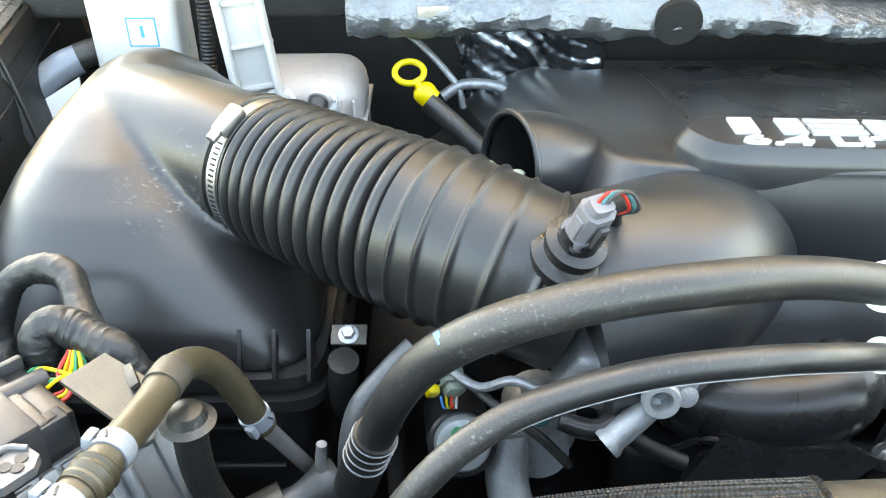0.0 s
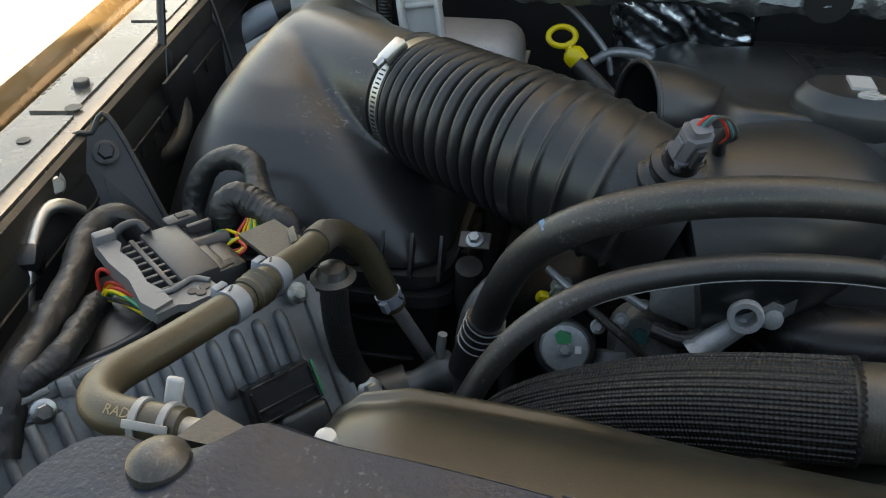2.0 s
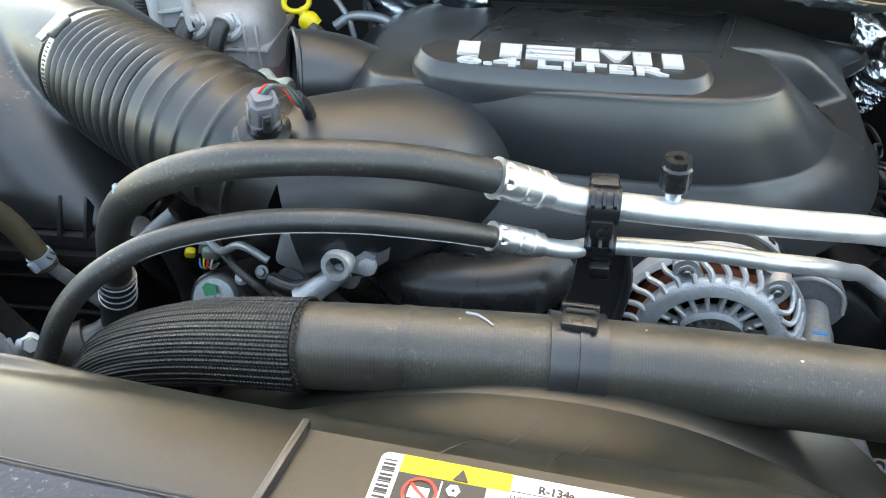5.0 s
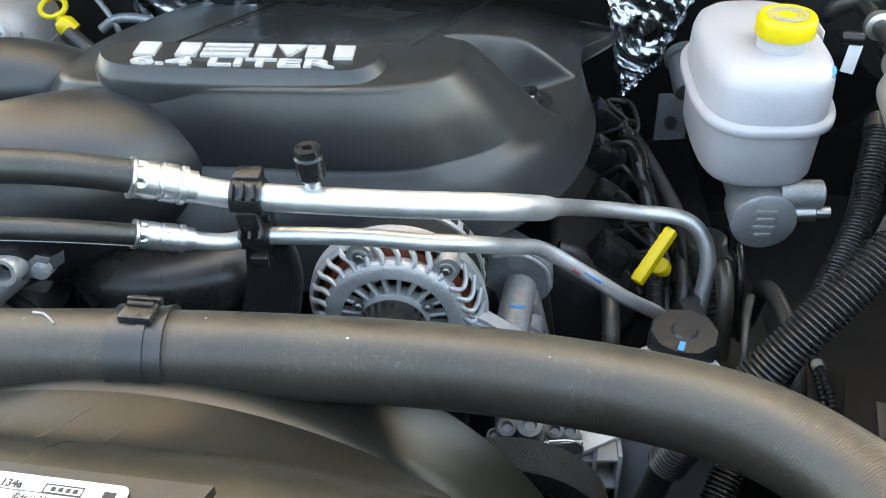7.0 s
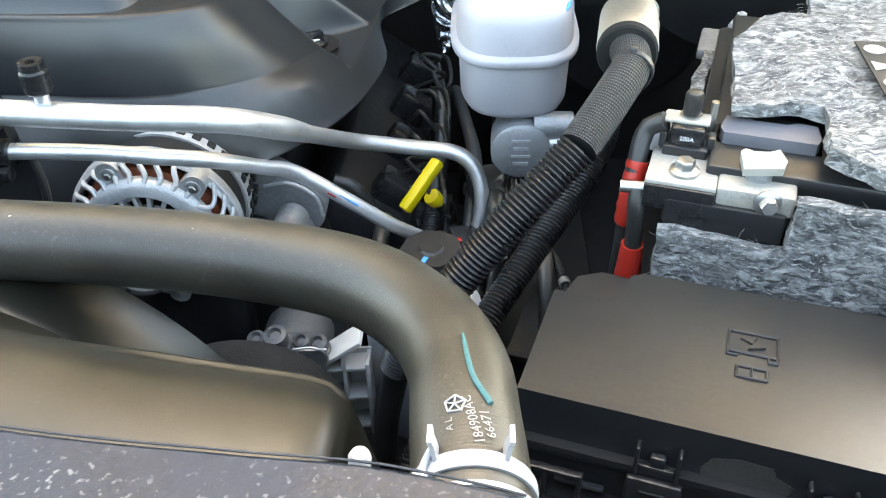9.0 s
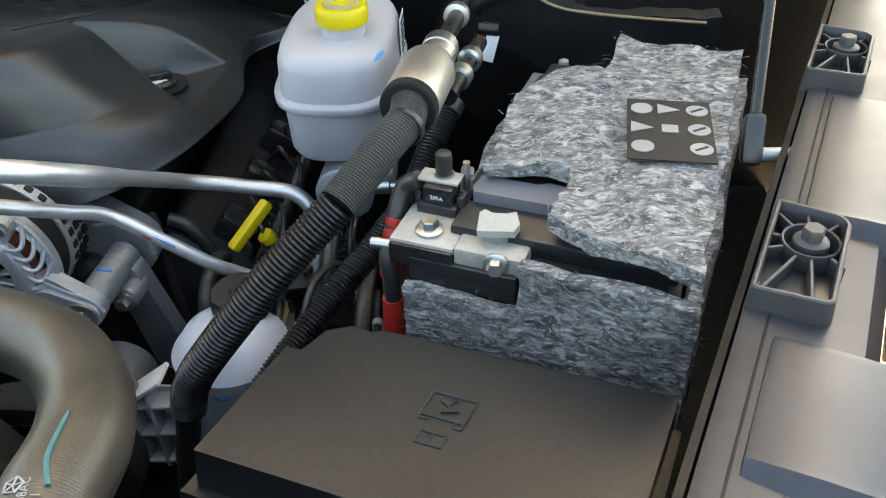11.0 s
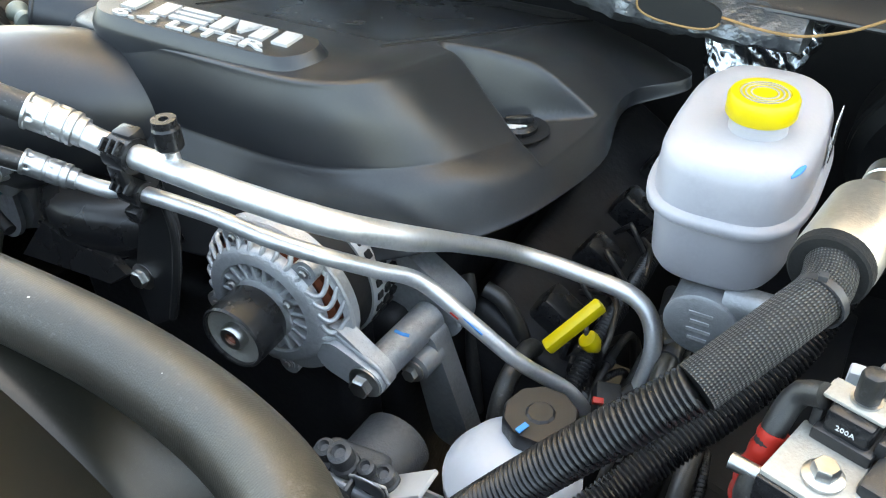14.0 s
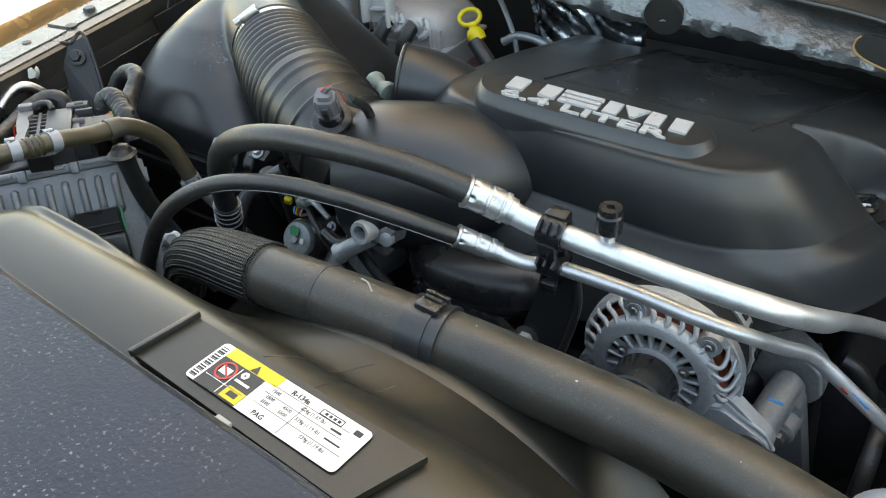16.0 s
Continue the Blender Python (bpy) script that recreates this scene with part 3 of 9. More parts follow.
for y, o, r in ((0.535, 0.022, 0.008), (0.470, 0.038, 0.006), (0.80, 0.030, 0.006), (0.36, 0.030, 0.006)):
    # flat black discs painted on for the shade inside holes
    part("rail_hole", lathe([(0.0005, 0.0), (r, 0.0), (r, 0.0006), (0.0005, 0.0006)], on_rail(y, o, 0.0068), (0, 0, 1), 20), INK, t, "dark hole")
for k in range(5):
    part("stamped_mark", block((0.003, 0.005, 0.0006), Matrix.Translation(on_rail(0.575 + 0.011 * k, 0.070, 0.003)), 0), FLANGE, t)
for (t, a, b, side, dirv), ys in ((wl, (0.585, 0.30, 0.95)), (wr, (0.90,))):
    for y in ys:
        p = a.lerp(b, (y - a.y) / (b.y - a.y)) + side * 0.035
        add_bolt(t, 0.0085, 0.009, p + Vector((0, 0, 0.004)), (0, 0, 1), GREYMETAL)

wt, wa, wb_, wside, wdir = wr
part("inner_panel", skin([[wa + wdir * (0.08 * k) + wside * o + Vector((0, 0, h)) for o, h in ((0.003, -0.034), (-0.004, -0.050), (-0.006, -0.10), (-0.008, -0.40), (0.004, -0.40))] for k in range(21)]), INNERPANEL, wt, "dark painted inner fender panel")
def pierce(ob, at, r):
    """Cuts a round upright hole through a sheet."""
    cutter = new("cutter", bpy.data.meshes.new("cutter"))
    bm = lathe([(0.0001, -0.06), (r, -0.06), (r, 0.03), (0.0001, 0.03)], at, (0, 0, 1), 28)
    bm.to_mesh(cutter.data)
    md = ob.modifiers.new("hole", "BOOLEAN")
    md.operation, md.object, md.solver = "DIFFERENCE", cutter, "EXACT"
    bpy.context.view_layer.update()
    made = bpy.data.meshes.new_from_object(ob.evaluated_get(bpy.context.evaluated_depsgraph_get()))
    ob.modifiers.clear()
    ob.data = made
    bpy.data.objects.remove(cutter)
def rail_sheet(name, s0, s1, o0, o1, z0, z1, label=""):
    """A pressed sheet on the rail with a rolled front edge; s runs along the rail, o across it."""
    rings = []
    for s_, z in ((s0 - 0.010, -0.006), (s0 - 0.004, 0.0), (s0, z0), (s0 + 0.006, z1 + 0.0015), (s0 + 0.014, z1), (s1 - 0.012, z1), (s1 - 0.004, z1 - 0.002), (s1, -0.004)):
        p = wa + wdir * s_
        rings.append([p + wside * o + Vector((0, 0, z + d)) for o, d in ((o0, -0.008), (o0 + 0.001, -0.001), (o0 + 0.005, 0.0), ((o0 + o1) / 2, 0.0008), (o1 - 0.006, 0.0), (o1, -0.004), (o1, -0.010))])
    return part(name, skin(rings), FENDERGREY, wt, label)
rail_sheet("rail_sheet", 0.425, 0.535, 0.024, 0.100, 0.006, 0.0085, "raised pressed sheet")
rail_sheet("rail_sheet", 0.660, 0.860, 0.024, 0.100, 0.006, 0.0085, "raised pressed sheet")
HO = Vector((1.071, .085, 1.2105))
part("hole_rim", lathe([(0.0074, -0.001), (0.0082, 0.0022), (0.0094, 0.0034), (0.0108, 0.0026), (0.0118, 0.0)], HO + Vector((0, 0, 0.003)), (0, 0, 1), 36, None, True), FENDERGREY, wt, "pressed hole rim")
pierce([o for o in wt.children if o.name.startswith("rail") and not o.name.startswith("rail_")][0], HO, 0.0080)
part("rail_groove", sweep([wa + wdir * (0.10 + 0.9 * k / 20) + wside * 0.0195 + Vector((0, 0, 0.0032)) for k in range(21)], 0.0011, 6), DARK, wt, "dark sealer groove")

def wall(name, size, at, mat, label, rz=0.0):
    return solo(name, block(size, pose(*at, 0, 0, rz), 0.004), mat, label, "wall", kind="structure")

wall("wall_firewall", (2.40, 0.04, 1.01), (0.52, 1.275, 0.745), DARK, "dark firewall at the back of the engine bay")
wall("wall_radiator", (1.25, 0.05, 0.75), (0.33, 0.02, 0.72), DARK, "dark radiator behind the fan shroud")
# unseen wall, added to stop light coming in below the front panel
wall("wall_grille", (1.42, 0.03, 0.40), (0.34, -0.07, 1.06), DARK, "unseen dark radiator support added behind the front panel to block light")
# unseen plate, added to keep sun off the ground under the bay
wall("wall_underbody", (1.7, 3.2, 0.04), (0.37, 2.86, 0.50), DARK, "unseen dark truck underside added behind the bay to shade the ground")
wall("trim_cowl_panel", (2.36, 0.31, 0.02), (0.52, 1.405, 1.26), PLASTIC, "black plastic cowl panel under the windscreen")

# raised hood, closing the view above: painted underside with a dark insulation pad
t = thing("hood", (0.50, 1.30, 1.33), "raised bronze painted truck hood with a dark insulation pad inside", "hood")
HM = frame_of((0.50, 1.32, 1.34), (1, 0, 0), (0, -0.40, 0.917))
part("skin", prism([(-1.04, -0.07), (1.04, -0.07), (1.04, 0.0), (0.96, 1.02), (0.6, 1.10), (-0.6, 1.10), (-0.96, 1.02), (-1.04, 0.0)], 0.03, HM @ Matrix.Translation((0, 0, 0.012)), 0.008, 2), HOODPAINT, t)
part("insulation_pad", prism([(-0.80, 0.005), (0.80, 0.005), (0.78, 0.40), (0.6, 0.47), (-0.6, 0.47), (-0.78, 0.40)], 0.012, HM @ Matrix.Translation((0, 0, 0.045)), 0.004, 1), INSUL, t, "dark fibre insulation pad")
for x in (-0.82, 0.82):
    part("brace", prism([(x - 0.05, 0.05), (x + 0.05, 0.05), (x + 0.03, 1.0), (x - 0.03, 1.0)], 0.02, HM @ Matrix.Translation((0, 0, 0.042)), 0.006, 2), HOODPAINT, t)

# added panels and frame rails under the bay, closing gaps against ground light
t = thing("underbay_panels", (0.37, 0.6, 0.5), "added dark panels and frame below the engine that close gaps to light", "shield")
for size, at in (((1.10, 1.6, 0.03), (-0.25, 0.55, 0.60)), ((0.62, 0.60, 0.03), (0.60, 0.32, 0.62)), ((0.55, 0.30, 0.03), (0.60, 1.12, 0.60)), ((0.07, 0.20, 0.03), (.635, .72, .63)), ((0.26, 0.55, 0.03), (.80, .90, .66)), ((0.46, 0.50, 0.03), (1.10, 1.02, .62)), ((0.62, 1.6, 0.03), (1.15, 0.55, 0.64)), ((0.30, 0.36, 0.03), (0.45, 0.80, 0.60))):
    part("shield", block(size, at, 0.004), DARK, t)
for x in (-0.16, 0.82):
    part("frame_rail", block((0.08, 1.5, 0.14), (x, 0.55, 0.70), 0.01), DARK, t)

# ---- fan shroud and front panel ----
FAN_C, FAN_R = (0.31, 0.91), 0.30
def fan_z(x, r=FAN_R):
    """Height of the fan ring's circle at x."""
    return FAN_C[1] + math.sqrt(max(0.0144, r * r - (x - FAN_C[0]) ** 2))
def shroud_section(x):
    """The duct's hump across the bay, rolling down behind to the fan ring."""
    k = max(0.0, min(1.0, (x - 0.40) / 0.22))
    yb = 0.215 - 0.06 * (x + 0.05) - 0.016 * k * k * (3 - 2 * k)
    z = 1.2435 - 0.022 * max(0.0, (x - 0.42) / 0.24) ** 1.3
    pts = [(yb - 0.16, 1.10), (yb - 0.155, z - 0.034), (yb - 0.13, z - 0.010), (yb - 0.09, z - 0.001), (yb - 0.045, z - 0.001), (yb - 0.020, z - 0.011)]
    low = fan_z(x)
    pts.append((yb - 0.002, max(z - 0.032, low)))
    pts.append((0.228, min(low, z - 0.034)))
    return pts
XS = [-0.083, -0.080, -0.068, -0.043] + [-0.028 + 0.695 * k / 44 for k in range(45)] + [0.677, 0.685, 0.689]
rings = []
for x in XS:
    sh = 1.0
    if x < -0.038:
        sh = 0.72 + 0.28 * math.sqrt(max(0, 1 - ((-0.038 - x) / 0.046) ** 2))
    if x > 0.667:
        sh = 0.72 + 0.28 * math.sqrt(max(0, 1 - ((x - 0.667) / 0.023) ** 2))
    sec = shroud_section(x)
    cy, cz = sum(p[0] for p in sec) / 8, 1.16
    sec = [(cy + (y - cy) * sh, cz + (z - cz) * sh) for y, z in sec]
    rings.append([Vector(p) for p in spline([(x, y, z) for y, z in sec], 44)])
t = thing("fan_shroud", (0.31, 0.14, 1.0), "dusty black plastic radiator fan shroud along the front of the bay", "shroud")
from mathutils.bvhtree import BVHTree
duct_bm = skin(rings)
DUCT_TREE = BVHTree.FromBMesh(duct_bm)
def on_duct(x, y, lift=0.0):
    hit = DUCT_TREE.ray_cast(Vector((x, y, 2)), Vector((0, 0, -1)))[0]
    return hit + Vector((0, 0, lift)) if hit else Vector((x, y, 1.2))
part("top_duct", duct_bm, SHROUD, t, smooth=50)
for pts in (((.268, .150), (.290, .176), (.322, .215)), ((.318, .140), (.330, .168), (.347, .205))):
    part("moulded_seam", sweep([on_duct(q.x, q.y, -0.0003) for q in resample(spline([(x, y, 0) for x, y in pts], 40), 24)], lambda s: 0.0008, 8), SHROUD, t, "moulded seam")
# fan ring: a short barrel behind the duct with a flared rear lip
rings = []
for i in range(61):
    ang = math.pi * (0.02 + 0.96 * i / 60)
    c, q = math.cos(ang), math.sin(ang)
    row = []
    for y, r in ((0.222, 0.297), (0.228, 0.2995), (0.240, 0.2985), (0.262, 0.297), (0.281, 0.300), (0.286, 0.303), (0.288, 0.301), (0.284, 0.294), (0.230, 0.291)):
        row.append(Vector((FAN_C[0] - c * r, y, FAN_C[1] + q * r)))
    rings.append(row)
part("fan_ring", skin(rings, False, False, False), SHROUD, t)

EDGE = [(-0.42, -0.06), (-0.25, -0.03), (-0.178, 0.02), (-0.157, 0.056), (-0.152, 0.078), (-0.141, 0.094), (-0.128, 0.0975), (-0.115, 0.095), (-0.096, 0.094), (-0.085, 0.099), (-0.075, 0.109), (-0.058, 0.1105), (-0.023, 0.108), (0.02, 0.103), (0.10, 0.091), (0.257, 0.076), (0.426, 0.060), (0.585, 0.034), (0.667, 0.025), (0.725, 0.019), (0.79, 0.0), (0.83, -0.03), (0.87, -0.10), (0.92, -0.2)]
edge = resample(spline([(x, y, 1.295) for x, y in EDGE], 600), 260)
def swell(x, y):
    """Height of the moulded lump and crease near the corner of the panel."""
    crease = -0.075 - 0.45 * (0.11 - y)
    return 0.004 * math.exp(-((x - crease) / 0.011) ** 2) - 0.006 * max(0.0, min(1.0, (-0.12 - x) / 0.04)) - 0.003 * max(0.0, min(1.0, (x - crease - 0.012) / 0.02))
rings = []
for p in edge:
    row = [p + Vector((0, 0.002, -0.03)), p + Vector((0, 0.004, -0.012)), p + Vector((0, 0.0, -0.002))]
    row += [p + Vector((0, -0.004 - 0.14 * (k / 10) ** 1.3, 0.002)) for k in range(11)]
    row += [p + Vector((0, -0.30, -0.02)), p + Vector((0, -0.42, -0.10)), p + Vector((0, -0.43, -0.5))]
    rings.append([q + Vector((0, 0, swell(q.x, q.y) if k > 1 else 0)) for k, q in enumerate(row)])
t = thing("front_panel", (0.2, -0.1, 1.0), "speckled dark blue-black plastic panel above the grille", "panel")
part("cover_panel", skin(rings, False, False, False), PANEL, t)
BUMP = [(0.0105, -0.004), (0.0118, 0.001), (0.0112, 0.004), (0.0085, 0.0065), (0.005, 0.0078), (0.001, 0.0082)]
part("rubber_bumper", lathe(BUMP, (-0.102, 0.081, 1.2985), (0, 0, 1), 32), RUBBER, t, "dusty black rubber bumper")
part("rubber_bumper", lathe(BUMP, (0.773, -0.014, 1.2955), (0, 0, 1), 32), RUBBER, t)
part("edge_bracket", prism([(-0.016, -0.010), (0.016, -0.008), (0.014, 0.002), (-0.010, 0.008)], 0.020, pose(-0.094, 0.113, 1.266, 0, 0, -8), 0.002, 2), DUSTY, t, "dusty grey edge bracket")
part("clip", lathe([(0.0048, -0.01), (0.0052, 0.0), (0.0042, 0.003), (0.0015, 0.0042)], (-0.060, 0.131, 1.268), (0.1, 0, 1), 20), WHITE, t, "white plastic panel clip")
part("clip", lathe([(0.0042, -0.01), (0.0046, 0.0), (0.0035, 0.0025), (0.0015, 0.0035)], (0.707, 0.047, 1.262), (0.1, 0, 1), 20), WHITE, t, "white plastic panel clip")
# thin pale tube puts the edge's rim highlight into colour
part("edge_line", sweep([p + Vector((0, 0.0005, -0.0005 + swell(p.x, p.y))) for p in edge[90:215]], 0.0005, 6), GREYPL, t, "pale rim highlight drawn along the panel edge")

# ---- engine ----
t = thing("engine_block", (0.32, 0.75, 0.5), "dark grimy engine block under the cover", "engine")
part("block", block((0.44, 0.52, 0.42), (0.32, 0.80, 0.80), 0.02, 3), GRIME, t)
part("front_casing", block((0.36, 0.06, 0.36), (0.33, 0.52, 0.83), 0.015, 3), GRIME, t)
part("cylinder_head", block((0.12, 0.46, 0.16), pose(0.60, 0.82, 0.92, 0, 35, 0), 0.012, 3), GRIME, t)
part("cylinder_head", block((0.12, 0.46, 0.16), pose(0.02, 0.82, 0.94, 0, -35, 0), 0.012, 3), GRIME, t)

# levels of the cover, column by column round it: hem, skirt crease, wall, crest
L0 = [(.10, .53, 1.05), (.20, .492, 1.055), (.32, .485, 1.06), (.45, .50, 1.07), (.55, .552, 1.085), (.608, .62, 1.09), (.636, .70, 1.09), (.644, .785, 1.085), (.630, .88, 1.09), (.664, .985, 1.09), (.32, 1.14, 1.04), (.04, 1.09, 1.04), (.05, .85, 1.06), (.075, .66, 1.06)]
L1 = [(.11, .566, 1.158), (.20, .548, 1.160), (.32, .540, 1.160), (.436, .537, 1.160), (.498, .556, 1.158), (.548, .604, 1.151), (.581, .690, 1.137), (.621, .809, 1.117), (.634, .892, 1.110), (.655, 1.0, 1.095), (.32, 1.13, 1.07), (.05, 1.08, 1.07), (.06, .85, 1.11), (.085, .68, 1.13)]
LM = [(.125, .573, 1.196), (.21, .552, 1.199), (.32, .545, 1.200), (.436, .544, 1.200), (.493, .564, 1.198), (.528, .611, 1.188), (.546, .706, 1.166), (.568, .805, 1.166), (.59, .90, 1.138), (.60, 1.05, 1.09), (.32, 1.11, 1.085), (.08, 1.07, 1.09), (.085, .85, 1.14), (.10, .68, 1.175)]
L2 = [(.150, .585, 1.228), (.22, .562, 1.231), (.32, .555, 1.232), (.43, .555, 1.231), (.480, .573, 1.229), (.503, .620, 1.222), (.503, .715, 1.200), (.507, .80, 1.180), (.51, .90, 1.157), (.50, 1.05, 1.115), (.32, 1.08, 1.105), (.14, 1.05, 1.115), (.12, .85, 1.17), (.125, .68, 1.21)]
def ring_mix(A, B, u, lift=0.0):
    return [Vector(a).lerp(Vector(b), u) + Vector((0, 0, lift)) for a, b in zip(A, B)]
N = 560
TOP_C = Vector((0.31, 0.80, 1.19))
inner_hem = [Vector(p).lerp(Vector((0.33, 0.80, p[2])), 0.012) + Vector((0, 0, -0.001)) for p in L0]
levels = [inner_hem, L0, ring_mix(L0, L1, 0.12, 0.001), ring_mix(L0, L1, 0.55, 0.008), ring_mix(L0, L1, 0.90, 0.002), L1, ring_mix(L1, LM, 0.15), LM, ring_mix(LM, L2, 0.70, 0.003), L2]
FALL = [(.50, 1.234), (.55, 1.233), (.62, 1.228), (.68, 1.213), (.85, 1.169), (1.02, 1.122), (1.10, 1.10)]
def cover_z(y):
    for (y0, z0), (y1, z1) in zip(FALL, FALL[1:]):
        if y <= y1:
            return z0 + (z1 - z0) * (y - y0) / (y1 - y0)
    return FALL[-1][1]
for u in (0.05, 0.15, 0.3, 0.5, 0.7, 0.9):
    ring = []
    for p in L2:
        q = Vector(p).lerp(TOP_C, u)
        w = min(1.0, u / 0.3)
        ring.append(Vector((q.x, q.y, p[2] * (1 - w) + (cover_z(q.y) + 0.002) * w)))
    levels.append(ring)
cols = [spline([Vector(lv[i]) for lv in levels], 165) for i in range(len(L0))]
rings = [spline([c[k] for c in cols], N, True) for k in range(165)]
# pocket round the oil filler cap: a steep wall below the ridge, a flat floor, and the facet's edge
RIDGE = [Vector(p) for p in ((.470, .742), (.530, .775), (.557, .786), (.595, .800), (.660, .824))]
def inside(p, a, b):
    n = Vector((-(b - a).y, (b - a).x)).normalized()
    return (Vector((p.x, p.y)) - a).dot(n)
for r in rings[12:]:
    for p in r:
        if p.x < .48 or p.y < .66 or p.y > .84 or p.z < 1.114:
            continue
        d = min(3.2 * min(-inside(p, a, b) for a, b in zip(RIDGE, RIDGE[1:])), 3.0 * inside(p, Vector((.501, .726)), Vector((.578, .703))))
        if d > 0:
            p.z = max(1.1145, p.z - d)
t = thing("engine_cover", (0.32, 0.75, 1.03), "matt black moulded plastic engine cover with silver raised lettering", "engine cover")
cover_bm = skin(rings, True, False, True)
soft = [v for v in cover_bm.verts if .46 < v.co.x < .64 and .64 < v.co.y < .86 and v.co.z > 1.08]
for k in range(2):
    bmesh.ops.smooth_vert(cover_bm, verts=soft, factor=0.5, use_axis_x=True, use_axis_y=True, use_axis_z=True)
cover_bm.normal_update()
COVER_TREE = BVHTree.FromBMesh(cover_bm)
def on_cover(x, y, lift=0.0):
    hit = COVER_TREE.ray_cast(Vector((x, y, 2)), Vector((0, 0, -1)))[0]
    return hit + Vector((0, 0, lift)) if hit else Vector((x, y, 1.1))
shell = part("shell", cover_bm, COVER, t, smooth=180)
for a, b_ in (((.216, .680), (.240, 1.03)), ((.456, .668), (.530, 1.03))):
    part("panel_joint", sweep([on_cover(a[0] + (b_[0] - a[0]) * k / 30, a[1] + (b_[1] - a[1]) * k / 30, 0.0002) for k in range(31)], 0.0016, 8), DARK, t, "dark joint line")
rows = []
for i in range(25):
    v = i / 24
    y = 0.680 + 0.35 * v
    xl, xr = .216 + .024 * v + 0.004, .458 + .072 * v - 0.004
    rows.append([on_cover(xl + (xr - xl) * k / 24, y, -0.002 if k in (0, 24) or i in (0, 24) else 0.0012) for k in range(25)])
part("top_panel", skin(rows, False, False, False), COVERTOP, t, "smoother black centre panel")
oc = Vector((.564, .745, 1.116))
part("oil_filler_well", lathe([(0.001, 0.001), (0.030, 0.001), (0.031, 0.0025), (0.001, 0.0025)], oc, (0, 0, 1), 32), DARK, t)
cap = part("oil_filler_cap", lathe([(0.017, 0), (0.019, 0.003), (0.019, 0.007), (0.015, 0.010), (0.001, 0.010)], oc, (0, 0, 1), 24), BLACKGLOSS, t, "black oil filler cap with white print")
part("cap_grip", block((0.030, 0.008, 0.010), Matrix.Translation(oc + Vector((0, 0, 0.013))) @ pose(0, 0, 0, 0, 0, 30), 0.003), BLACKGLOSS, cap)
for k in range(3):
    part("print", block((0.022 - 0.004 * k, 0.003, 0.0006), Matrix.Translation(oc + Vector((-0.002 * k, -0.008 - 0.0035 * k, 0.0104))) @ pose(0, 0, 0, 0, 0, 20), 0), PAPER, cap)
part("outlet_bulge", tube([(.100, .494, 1.153), (.14, .503, 1.160), (.18, .530, 1.160), (.215, .568, 1.150), (.24, .60, 1.135)], lambda s: 0.081 - 0.022 * s * s, 48, 28), COVER, t, "rounded air outlet of the cover")
HP = [(.060, .617, 1.202), (.080, .627, 1.197), (.105, .642, 1.184), (.130, .662, 1.160), (.15, .68, 1.125)]
horn = sweep(resample(spline(HP, 80), 30), lambda s: 0.0455 + 0.002 * math.sin(3 * s) - 0.004 * s, 40, False)
part("intake_horn", horn, COVER, t, "open round intake horn")
part("horn_rim", sweep(spline([Vector((.060, .617, 1.202)) + (axis_matrix((0, 0, 0), (.025, .011, -.004)) @ Vector((0.045 * math.cos(a), 0.045 * math.sin(a), 0))) for a in [2 * math.pi * k / 32 for k in range(32)]], 65, True) + [Vector((.060, .617, 1.202)) + (axis_matrix((0, 0, 0), (.025, .011, -.004)) @ Vector((0.045, 0, 0)))], 0.0028, 8, False), COVER, t)
# near-black inner tube carries the shade inside the horn in its colour
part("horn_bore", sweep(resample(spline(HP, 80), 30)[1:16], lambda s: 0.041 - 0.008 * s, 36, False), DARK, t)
BM = frame_of((0.315, 0.589, 1.2465), (1, 0.035, -0.042), (0, 1, 0.0))
plate = [(-0.126, 0.003), (-0.117, -0.014), (-0.100, -0.024), (-0.06, -0.0275), (0.0, -0.028), (0.08, -0.028), (0.104, -0.025), (0.117, -0.013), (0.122, 0.004), (0.117, 0.017), (0.10, 0.0225), (0.0, 0.0235), (-0.10, 0.0225), (-0.118, 0.015)]
rings = []
for g, z in ((1.10, -0.026), (1.095, -0.0135), (1.075, -0.0105), (1.0, -0.001), (0.985, 0.0)):
    rings.append([BM @ Vector((p.x * (1 + (g - 1) * 0.6), p.y * (1 + (g - 1) * 2.2), z)) for p in spline([(x, y, 0) for x, y in plate], 72, True)])
for p in rings[0]:
    q = on_cover(p.x, p.y, -0.003)
    p.z -= 0.006
badge = part("badge", skin(rings), COVER, t, "raised trapezoid badge plate")
EM = BM @ Matrix.Translation((0, 0.0052, -0.0008))
for x, y, w, h in ((-0.0835, 0, 0.0185, 0.0242), (-0.0470, 0, 0.0185, 0.0242), (-0.0130, 0.0090, 0.0420, 0.0062), (-0.0130, 0, 0.0420, 0.0052), (-0.0130, -0.0090, 0.0420, 0.0062), (0.0210, 0, 0.0150, 0.0242), (0.0650, 0, 0.0150, 0.0242), (0.0905, 0, 0.0170, 0.0242)):
    part("emblem_bar", prism([(x - w / 2, y - h / 2), (x + w / 2, y - h / 2), (x + w / 2, y + h / 2), (x - w / 2, y + h / 2)], 0.0034, EM, 0.0005, 2), CHROME, badge)
part("emblem_wedge", prism([(0.0300, 0.0121), (0.0410, -0.0075), (0.0450, -0.0075), (0.0560, 0.0121)], 0.0034, EM, 0.0005, 2), CHROME, badge)
m = BM @ Matrix.Translation((-0.003, -0.0170, 0.001)) @ Matrix.Diagonal((2.50, 1.0, 1, 1))
